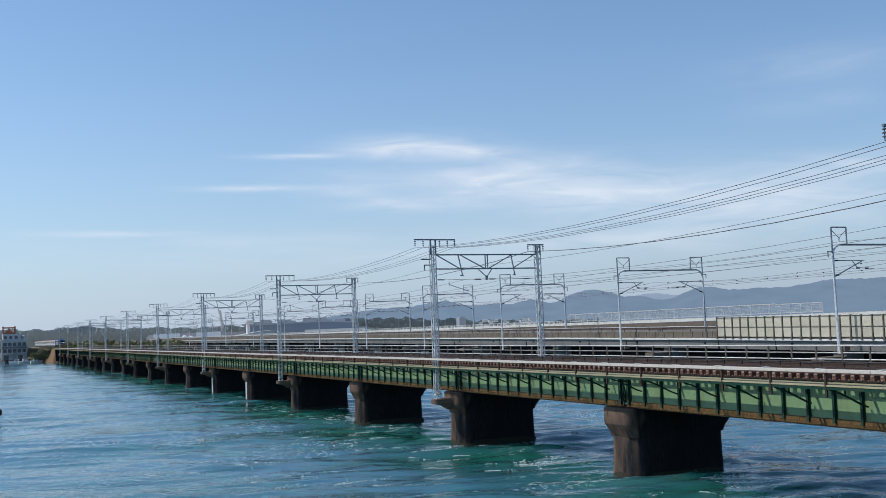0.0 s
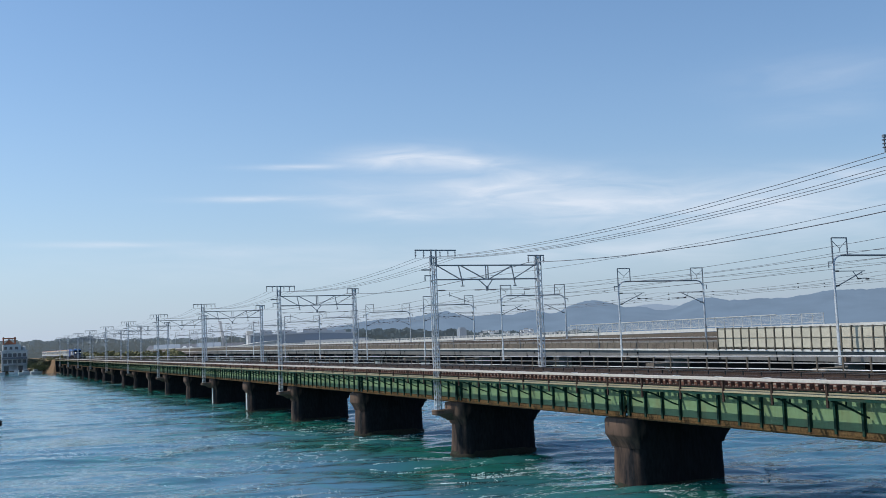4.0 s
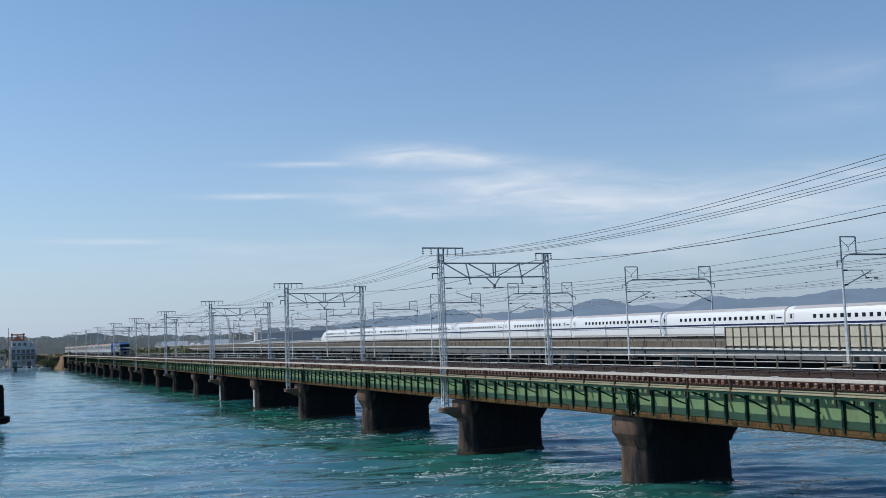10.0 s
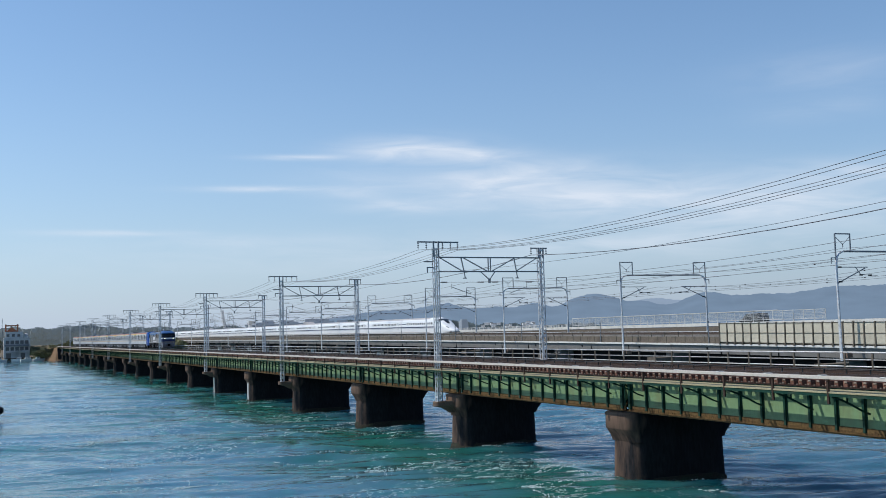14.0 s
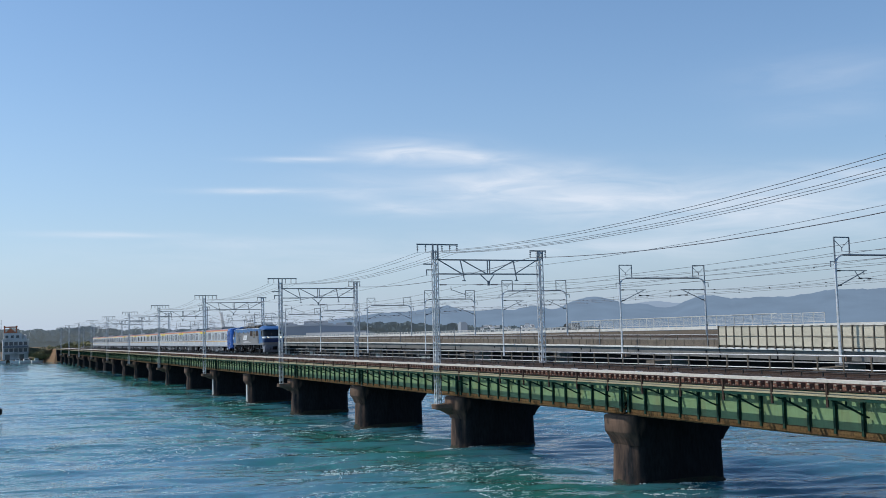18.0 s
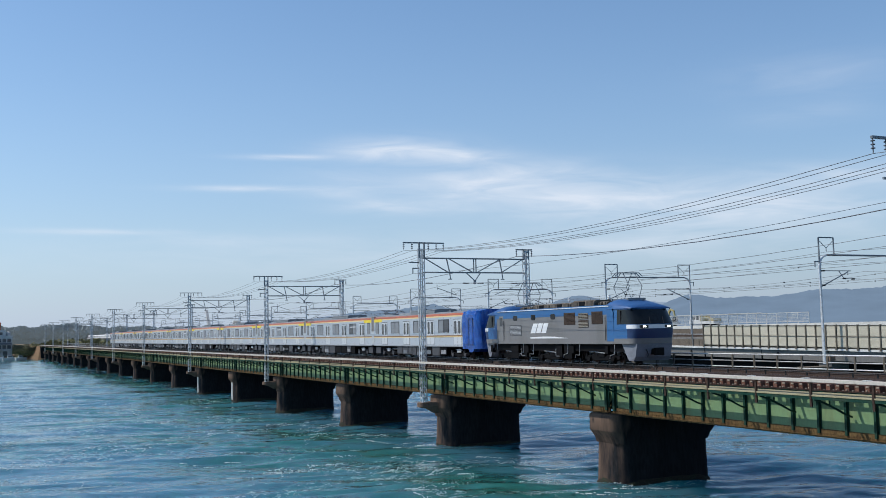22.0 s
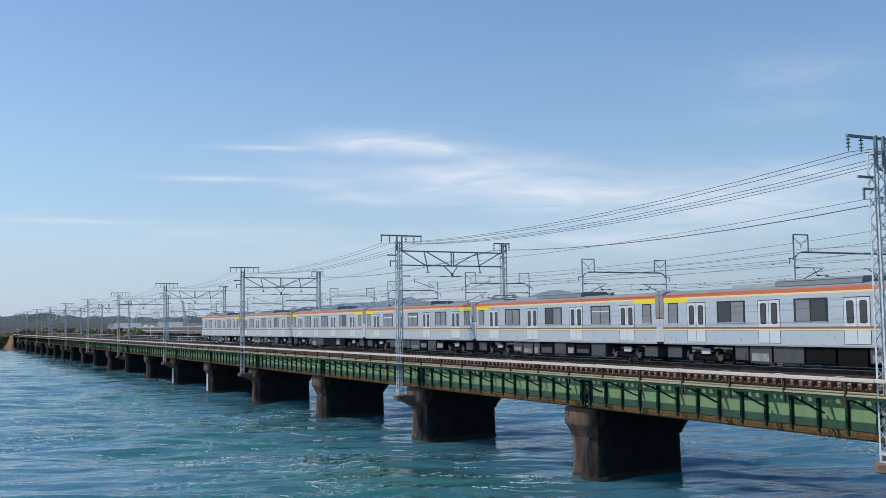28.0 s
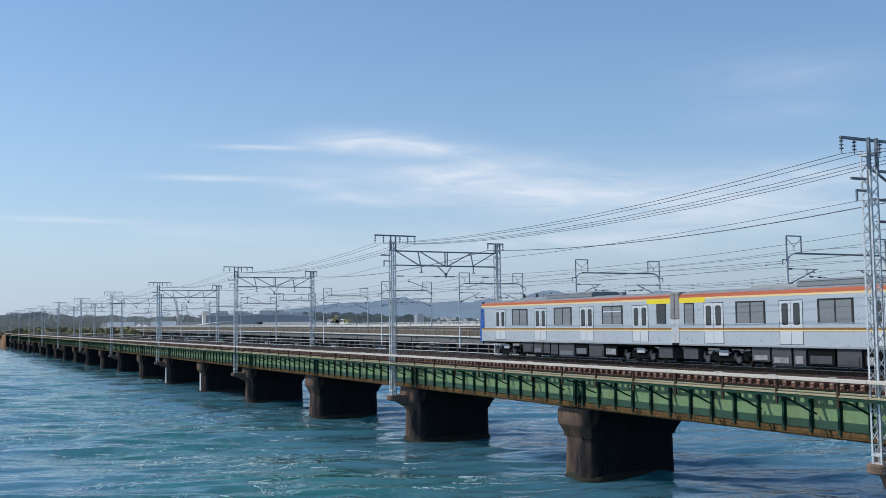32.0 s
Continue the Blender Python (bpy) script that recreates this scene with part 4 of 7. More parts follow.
def build_road():
    r = thing("road_bridge", "pale concrete road bridge with a white parapet", "road bridge")
    part("deck", Shape().box(ROAD_X + 0.05, ROAD_X + 11.68, -120, 640, 5.4, ROAD_Z - 0.004), BROWNCON, r)
    part("roadway", Shape().box(ROAD_X + 0.4, ROAD_X + 11.6, -120, 640, ROAD_Z - 0.003, ROAD_Z), ASPHALT, r)
    for x in (ROAD_X, ROAD_X + 11.7):
        part("parapet", Shape().box(x, x + 0.3, -120, 640, 7.62, 8.10), PALECON, r, "white concrete parapet")
    for i in range(19):
        part("pier", Shape().box(ROAD_X + 3, ROAD_X + 9, -120 + i * 40, -117.6 + i * 40, -1.5, 5.4), CONCRETE, r)
    q = thing("road_railing", "white steel railing on the road bridge parapet", "railing")
    part("bar", Shape().box(ROAD_X + 0.1, ROAD_X + 0.2, 168, 640, 8.52, 8.60), WHITERAIL, q)
    rp = Shape()
    for i in range(236):
        rp.box(ROAD_X + 0.1, ROAD_X + 0.2, 168 + i * 2, 168.12 + i * 2, 8.10, 8.52)
    tagged(part("post", rp, WHITERAIL, q), kind="stuff")
    bal = Shape()
    for i in range(940):
        bal.box(ROAD_X + 0.13, ROAD_X + 0.17, 168.2 + i * 0.5, 168.34 + i * 0.5, 8.11, 8.52)
    tagged(part("baluster", bal, WHITERAIL, q), kind="stuff")
    f = thing("mesh_fence", "pale galvanised mesh fence on the road bridge", "fence")
    po = Shape().box(-0.04, 0.04, -0.035, 0.035, 8.10, 9.62).mesh("post", WHITERAIL)
    wires = Shape()
    for i in range(33):
        y = 102.0 + i * 2.0
        part("post", po, WHITERAIL, f, at=(ROAD_X + 0.15, y, 0))
        for j in range(1, 10):
            wires.box(ROAD_X + 0.14, ROAD_X + 0.16, y + j * 0.2 - 0.012, y + j * 0.2 + 0.012, 8.3, 9.5)
        for j in range(5):
            wires.box(ROAD_X + 0.141, ROAD_X + 0.159, y + 0.02, y + 1.98, 8.5 + j * 0.2 - 0.012, 8.5 + j * 0.2 + 0.012)
    tagged(part("mesh", wires, WHITERAIL, f), kind="stuff")
    for z in (9.58, 8.35):
        part("bar", Shape().box(ROAD_X + 0.11, ROAD_X + 0.19, 102.0, 166.0, z - 0.04, z + 0.04), WHITERAIL, f)
    part("cap_rail", Shape().box(ROAD_X + 0.06, ROAD_X + 0.26, 110.9, 166.0, 9.62, 9.74), WHITERAIL, f, "thick white cap rail")


build_road()

# ---- trains ----
SILVER = mat("brushed_stainless", (0.53, 0.555, 0.59), 0.36, 0.45, vary=0.03, scale=0.8, fine=6, bump=0.03)
DOORM = mat("pale_door_steel", (0.63, 0.65, 0.67), 0.4, 0.2, vary=0.03, bump=0.02)
ORANGE = mat("orange_band", (0.43, 0.105, 0.038), 0.4, vary=0.03, bump=0)
YELLOW = mat("yellow_band", (0.80, 0.62, 0.03), 0.4, vary=0.03, bump=0)
CREAM = mat("cream_band", (0.78, 0.60, 0.30), 0.4, vary=0.03, bump=0)
BROWN = mat("brown_band", (0.24, 0.12, 0.03), 0.4, vary=0.03, bump=0)
ROOFM = mat("grey_roof", (0.22, 0.23, 0.24), 0.7, vary=0.15, scale=1, fine=15)
ACM = mat("unit_grey", (0.34, 0.36, 0.38), 0.55, 0.2, vary=0.1, scale=1.2, fine=20)
UNDER = mat("underframe_black", (0.007, 0.007, 0.008), 0.75, 0.1, vary=0.3, scale=3, fine=25)
UNDERGREY = mat("underframe_grey", (0.075, 0.078, 0.086), 0.6, 0.2, vary=0.2, scale=3, fine=25)
PALEPLATE = mat("dusty_plate", (0.30, 0.31, 0.32), 0.6, 0.2, vary=0.3, scale=2.5, fine=20, stain=(0.10, 0.10, 0.11), amount=0.7)
BOXLIGHT = mat("pale_equipment_plate", (0.55, 0.57, 0.58), 0.5, 0.3, vary=0.1)
GLASS = glass("tinted_window", (0.028, 0.033, 0.038))
WINDSCREEN = mat("windscreen", (0.010, 0.012, 0.014), 0.08, vary=0.1, bump=0, spec=0.28)
BELLOWS = mat("grey_brown_bellows", (0.27, 0.26, 0.255), 0.7, vary=0.15, scale=2, fine=20)
ACROOF = mat("dusty_roof_unit", (0.19, 0.21, 0.23), 0.6, 0.2, vary=0.15, scale=1.2, fine=20)
STICKER = mat("pale_cyan_sticker", (0.35, 0.62, 0.62), 0.5, vary=0.05, bump=0)
# grey base covers drawn blinds, with the sky's reflection painted in
GREYPANE = mat("shaded_window", (0.19, 0.205, 0.22), 0.12, vary=0.05, bump=0, spec=0.7)
DOORGLASS = mat("door_window", (0.045, 0.05, 0.052), 0.1, vary=0.05, bump=0, spec=0.6)
WHEELM = mat("wheel_steel", (0.13, 0.125, 0.12), 0.5, 0.5, vary=0.3)
TARP = mat("blue_tarpaulin", (0.005, 0.060, 0.31), 0.26, vary=0.2, scale=1.4, fine=2.6, bump=5.0, stain=(0.010, 0.11, 0.44), amount=0.8, streak=1.8)
LOCOGREY = mat("loco_grey", (0.19, 0.187, 0.187), 0.45, vary=0.06, scale=0.8, fine=10, bump=0.04, stain=(0.14, 0.135, 0.13), amount=0.6, streak=3)
LOCOBLUE = mat("loco_blue", (0.030, 0.128, 0.315), 0.4, vary=0.06, scale=0.8, fine=10, bump=0.04)
LOCOROOF = mat("loco_roof_blue", (0.024, 0.095, 0.26), 0.5, vary=0.08, scale=1.2, fine=12, bump=0.04)
LOCODARK = mat("loco_dark_blue", (0.012, 0.035, 0.11), 0.4, vary=0.06, bump=0.03)
LOCOWHITE = mat("loco_white", (0.80, 0.81, 0.82), 0.4, vary=0.04, bump=0.02)
SKIRT = mat("loco_pale_grey", (0.36, 0.37, 0.38), 0.5, vary=0.1, bump=0.05)
ROOFGEAR = mat("roof_gear", (0.10, 0.085, 0.070), 0.7, 0.2, vary=0.35, scale=2.5, fine=15, stain=(0.22, 0.19, 0.155), amount=0.8)
PLOUGH = mat("blue_grey_plough", (0.20, 0.215, 0.25), 0.5, vary=0.15, scale=2, fine=15)
LOUVRE = mat("beige_louvre", (0.30, 0.275, 0.22), 0.6, vary=0.15, fine=20)
LAMP = glow("head_lamp", (1.0, 0.95, 0.8), 5.0)
FASTWHITE = mat("gloss_white", (0.74, 0.745, 0.75), 0.38, vary=0.02, scale=0.4, fine=5, bump=0)
FASTBLUE = mat("stripe_blue", (0.006, 0.013, 0.07), 0.3, vary=0.03, bump=0)
FASTDARK = mat("fast_window", (0.012, 0.014, 0.018), 0.3, vary=0.1, bump=0, spec=0.25)
FASTGREY = mat("fast_roof_grey", (0.44, 0.41, 0.40), 0.5, vary=0.08, scale=0.8)


def wheel_mesh(r, w=0.13):
    ring = lambda x, q: [(x, q * math.cos(a), q * math.sin(a)) for a in (2 * math.pi * i / 20 for i in range(20))]
    return Shape().loft([ring(-w / 2, 0.09), ring(-w / 2 + 0.02, r * 0.5), ring(-w / 2 + 0.045, r * 0.55), ring(-w / 2 + 0.01, r * 0.86), ring(-w / 2, r), ring(w / 2, r * 1.05), ring(w / 2, 0.09)]).mesh("wheel", WHEELM, smooth=35)


WHEEL = wheel_mesh(0.43)


def bogie(parent, y, axle=1.05, pale=True, trim=UNDERGREY):
    sh = Shape()
    for s in (-1, 1):
        x = s * 0.98
        sh.prism([(-axle - 0.55, 0.42), (-axle - 0.5, 0.62), (-0.5, 0.70), (-0.35, 0.55), (0.35, 0.55), (0.5, 0.70), (axle + 0.5, 0.62), (axle + 0.55, 0.42), (axle - 0.3, 0.36), (0.4, 0.34), (-0.4, 0.34), (-axle + 0.3, 0.36)], "x", x - 0.08, x + 0.08)
        sh.box(x - 0.12, x + 0.12, -0.3, 0.3, 0.55, 0.98)
        for a in (-axle, axle):
            sh.box(x - 0.14, x + 0.14, a - 0.17, a + 0.17, 0.28, 0.58)
    sh.box(-0.9, 0.9, -0.25, 0.25, 0.4, 0.7)
    b = part("bogie", sh, UNDER, parent, at=(0, y, 0))
    for a in (-axle, axle) if trim else ():
        part("axle_box", Shape().tube([(-1.0, a, 0.43), (-1.18, a, 0.43)], [0.20, 0.17], 10), trim, b, smooth=40)
        part("spring", Shape().tube([(-1.05, a + 0.28, 0.46), (-1.05, a + 0.28, 0.80)], 0.09, 8), trim, b, smooth=40)
    part("damper", Shape().tube([(-1.12, -0.5, 0.78), (-1.12, 0.55, 0.86)], 0.045, 6), ACM, b)
    for a in (-axle, axle):
        for s in (-1, 1):
            part("wheel", WHEEL, WHEELM, b, at=(s * 0.60, a, 0.43))
    if pale:
        part("spring_cover", Shape().box(-1.16, -1.09, -0.35, 0.3, 0.62, 0.92), BOXLIGHT, b, bevel=0.03)
    return b


def pantograph(parent, y, z, raised):
    h, w = (1.75, 0.75) if raised else (0.42, 0.95)
    base = Shape().box(-0.6, 0.6, -0.85, -0.75, 0, 0.12).box(-0.6, 0.6, 0.75, 0.85, 0, 0.12).box(-0.55, -0.45, -0.8, 0.8, 0.02, 0.1).box(0.45, 0.55, -0.8, 0.8, 0.02, 0.1)
    p = part("pantograph", base, DULL, parent, at=(0, y, z))
    for s in (-1, 1):
        for x in (-0.5, 0.5):
            part("arm", Shape().tube([(x, s * 0.35, 0.1), (x * 0.9, s * w, h * 0.5), (x * 0.8, s * 0.12, h)], 0.025, 5), DULL, p)
        part("cross_tube", Shape().bar((-0.45, s * w, h * 0.5), (0.45, s * w, h * 0.5), 0.035), DULL, p)
        part("collector_strip", Shape().tube([(-0.95, s * 0.14, h - 0.22), (-0.7, s * 0.14, h), (0.7, s * 0.14, h), (0.95, s * 0.14, h - 0.22)], 0.03, 5), DULL, p)


def rounded(xa, xb, mid, half, z0, z1, cut):
    """A plate on a car's side with cut corners."""
    c2 = cut * 0.3
    poly = [(mid - half, z0 + cut), (mid - half + c2, z0 + c2), (mid - half + cut, z0), (mid + half - cut, z0), (mid + half - c2, z0 + c2), (mid + half, z0 + cut),
            (mid + half, z1 - cut), (mid + half - c2, z1 - c2), (mid + half - cut, z1), (mid - half + cut, z1), (mid - half + c2, z1 - c2), (mid - half, z1 - cut)]
    return Shape().prism(poly, "x", min(xa, xb), max(xa, xb))


def commuter_car(index):
    """A stainless 20 m car with four doors a side; its coupling plane is y=0, and it runs towards -y."""
    ends = "with its cab wrapped in blue sheeting" if index in (0, 9) else "with an orange and yellow band"
    c = thing("commuter_car", "stainless steel commuter train car " + ends, "train car", "cars of the commuter train")
    half = 1.39
    y0, y1 = 0.27, 19.73
    sec = [(-half, 1.12), (half, 1.12), (half, 3.62), (half - 0.06, 3.82), (half - 0.25, 3.98), (0.6, 4.08), (-0.6, 4.08), (-half + 0.25, 3.98), (-half + 0.06, 3.82), (-half, 3.62)]
    part("body", Shape().prism(sec[:3] + sec[9:], "y", y0, y1), SILVER, c, bevel=0.02)
    part("roof", Shape().prism([(half - 0.002, 3.63), (half - 0.06, 3.82), (half - 0.25, 3.98), (0.6, 4.08), (-0.6, 4.08), (-half + 0.25, 3.98), (-half + 0.06, 3.82), (-half + 0.002, 3.63)], "y", y0 + 0.03, y1 - 0.03), ROOFM, c, smooth=40)
    for s in (-1, 1):
        x = s * (half + 0.004)
        lip = [(x - 0.006 * s, 3.70), (x, 3.70), (x - s * 0.03, 3.85), (x - s * 0.09, 3.90), (x - s * 0.12, 3.88)]
        part("orange_band", Shape().prism(lip, "y", y0, y1), ORANGE, c, "orange roofline band")
        part("cream_band", Shape().box(min(x, x - s * 0.02), max(x, x - s * 0.02), y0, y1, 3.60, 3.70), CREAM, c)
        for a, b in ((y0, 2.2), (17.8, y1)):
            if (index, a < 5) in ((0, True), (9, False)):
                continue
            part("yellow_panel", Shape().box(min(x * 1.001, x - s * 0.02), max(x * 1.001, x - s * 0.02), a, b, 3.42, 3.70), YELLOW, c, "yellow end panel")
        part("brown_belt", Shape().box(min(x * 1.0085, x - s * 0.02), max(x * 1.0085, x - s * 0.02), y0, y1, 1.97, 2.07), BROWN, c)
        part("cream_belt", Shape().box(min(x * 1.0085, x - s * 0.02), max(x * 1.0085, x - s * 0.02), y0, y1, 1.90, 1.968), CREAM, c)
        for yd in (2.77, 7.59, 12.41, 17.23):
            d = part("door", Shape().box(min(x * 1.006, x - s * 0.03), max(x * 1.006, x - s * 0.03), yd - 0.65, yd - 0.01, 1.28, 3.36).box(min(x * 1.006, x - s * 0.03), max(x * 1.006, x - s * 0.03), yd + 0.01, yd + 0.65, 1.28, 3.36), DOORM, c, "pale sliding doors", bevel=0.006)
            part("door_frame", Shape().box(min(x * 1.003, x), max(x * 1.003, x), yd - 0.675, yd + 0.675, 1.26, 3.40), RUBBER, d)
            for q in (-0.33, 0.33):
                part("pane_seal", rounded(x, x * 1.0085, yd + q, 0.185, 2.20, 3.24, 0.09), RUBBER, d)
                part("pane", rounded(x, x * 1.0105, yd + q, 0.145, 2.24, 3.20, 0.06), DOORGLASS, d)
        wins = [(5.18, 0.86), (10.0, 0.86), (14.82, 0.86), (1.05, 0.30), (18.95, 0.30)]
        for yw, hw in wins:
            if (index == 0 and yw < 2) or (index == 9 and yw > 18):
                continue
            if hw > 0.5 and (index * 3 + int(yw)) % 4 == 0:
                part("blind_bar", Shape().box(min(x * 1.0075, x), max(x * 1.0075, x), yw - hw + 0.05, yw + hw - 0.05, 3.02, 3.09), LOCOWHITE, c)
            w = part("window", Shape().box(min(x * 1.003, x), max(x * 1.003, x), yw - hw - 0.075, yw + hw + 0.075, 2.25, 3.41), RUBBER, c, "dark framed window", bevel=0.0)
            part("window_sill", Shape().box(min(x * 1.012, x), max(x * 1.012, x), yw - hw - 0.03, yw + hw + 0.03, 2.255, 2.30), DOORM, w)
            if hw > 0.5:
                for q in (-1, 1):
                    part("pane", Shape().box(min(x * 1.006, x), max(x * 1.006, x), yw + q * hw / 2 - hw / 2 + 0.045, yw + q * hw / 2 + hw / 2 - 0.045, 2.32, 3.33), GLASS if (index * 5 + int(yw) * 3 + q) % 7 == 0 else GREYPANE, w)
            else:
                part("pane", Shape().box(min(x * 1.006, x), max(x * 1.006, x), yw - hw, yw + hw, 2.31, 3.34), GLASS if (index * 5 + int(yw) * 3 + q) % 7 == 0 else GREYPANE, w)
        part("sill", Shape().box(min(x * 1.004, x - s * 0.03), max(x * 1.004, x - s * 0.03), y0, y1, 1.12, 1.20), ACM, c)
        if s < 0:
            part("sticker", Shape().box(x - 0.004, x + 0.003, 5.9 - 0.07, 5.9 + 0.07, 3.46, 3.58), STICKER, c, "small pale cyan sticker")
    unit = part("ac_unit", Shape().prism([(-1.0, 4.02), (1.0, 4.02), (0.98, 4.28), (0.80, 4.36), (-0.80, 4.36), (-0.98, 4.28)], "y", 7.6, 12.4), ACROOF, c, bevel=0.03)
    part("rim", Shape().bar((-0.99, 7.7, 4.29), (-0.99, 12.3, 4.29), 0.03), ACM, unit)
    part("roof_duct", Shape().prism([(-0.8, 4.0), (0.8, 4.0), (0.7, 4.2), (-0.7, 4.2)], "y", 12.5, 15.4), ACROOF, c)
    for y, h in ((4.9, 0.16),):
        part("roof_vent", Shape().box(-0.95, -0.7, y - 0.12, y + 0.12, 3.95, 4.05 + h), DULL, c)
    for y in (3.1, 16.9):
        bogie(c, y)
    rng = random.Random(40 + index % 3)
    y = 4.9
    while y < 14.6:
        w = rng.uniform(0.7, 1.9)
        w = min(w, 15.0 - y)
        z = rng.uniform(0.26, 0.42)
        b = part("equipment_box", Shape().box(-1.30, 1.25, y, y + w - 0.12, z, 1.10), rng.choice((UNDER, UNDERGREY, UNDERGREY)), c, bevel=0.02)
        if rng.random() < 0.65:
            part("cover", Shape().box(-1.325, -1.30, y + 0.12, y + w - 0.25, z + 0.08, min(1.0, z + rng.uniform(0.3, 0.5))), rng.choice((UNDERGREY, DULL, PALEPLATE)), b)
        y += w
    part("underframe", Shape().box(-1.25, 1.25, y0 + 0.1, y1 - 0.1, 1.0, 1.119), UNDER, c)
    for ye, s in ((y0, -1), (y1, 1)):
        if (index == 0 and s < 0) or (index == 9 and s > 0):
            continue
        part("gangway", Shape().box(-1.42, 1.30, min(ye - s * 0.08, ye + s * 0.266), max(ye - s * 0.08, ye + s * 0.266), 2.55, 4.0), BELLOWS, c, "grey-brown gangway bellows", bevel=0.08)
        part("end_screen", Shape().box(-1.405, 1.2, min(ye - s * 0.03, ye + s * 0.262), max(ye - s * 0.03, ye + s * 0.262), 1.25, 2.54), BOXLIGHT, c, "pale gap screen")
        part("coupler", Shape().box(-0.12, 0.12, min(ye, ye + s * 0.27), max(ye, ye + s * 0.27), 0.75, 0.98), UNDER, c)
        part("end_box", Shape().box(-1.25, -0.6, min(ye - s * 0.15, ye - s * 1.2), max(ye - s * 0.15, ye - s * 1.2), 0.4, 1.1), UNDERGREY, c)
    if index == 0:
        sec2 = [(-1.43, 0.95), (-1.435, 3.60), (-1.33, 3.96), (-0.6, 4.12), (0.6, 4.12), (1.33, 3.96), (1.435, 3.60), (1.43, 0.95)]
        tilt = lambda z: 0.45 * max(0, (z - 1.6) / 2.5)
        sec3 = []
        for (xa, za), (xb, zb) in zip(sec2, sec2[1:]):
            sec3 += [(xa + (xb - xa) * q / 4, za + (zb - za) * q / 4) for q in range(4)]
        sec3.append(sec2[-1])
        rings = []
        for q in range(15):
            y = -0.78 + 2.66 * q / 14
            k = 0.80 if q == 0 else (0.93 if q == 1 else 1.0)
            ring = []
            for x, z in sec3:
                n = noise.noise((x * 1.5, y * 1.8, z * 1.1)) * 0.05 + abs(noise.noise((x * 2.5 + y * 2, z * 0.9, 3.3))) * 0.03
                ring.append((x * k * (1.005 + n), y + tilt(z) * (1 - q / 14), z + 0.03 * n * 10 - (0.25 if z < 1 and 4 < q < 9 else 0)))
            rings.append(ring)
        part("tarpaulin", Shape().loft(rings), TARP, c, "blue tarpaulin wrapped over the cab", smooth=50)
        part("rope", Shape().bar((-1.49, 0.1, 1.3), (-1.49, 0.1, 3.4), 0.025).bar((-1.49, 0.75, 1.3), (-1.49, 0.75, 3.4), 0.025).bar((-1.49, 0.1, 3.4), (-1.49, 0.75, 3.4), 0.025).bar((-1.49, 0.1, 1.3), (-1.49, 1.3, 1.3), 0.025), LOCODARK, c)
    if index == 9:
        part("cab_front", Shape().prism([(19.70, 1.0), (19.98, 1.05), (20.0, 1.9), (19.9, 3.4), (19.70, 4.0)], "x", -1.36, 1.36), TARP, c, "blue sheeted cab front")
        for y in (12.4, 14.0, 15.5):
            part("roof_insulator", Shape().tube([(-0.6, y, 4.05), (-0.6, y, 4.2), (-0.6, y, 4.45)], [0.13, 0.11, 0.06], 8), RUBBER, c)
        part("cab_sheet", Shape().box(-1.405, -1.393, 19.35, 19.72, 1.9, 3.5), TARP, c)
    if index in (0, 2, 5, 7):
        pantograph(c, 18.2, 4.08, False)
        part("pantograph_base", Shape().box(-0.7, 0.7, 17.0, 19.3, 4.05, 4.12), ACM, c)
    if index in (3, 8):
        pantograph(c, 1.8, 4.08, False)
    return c


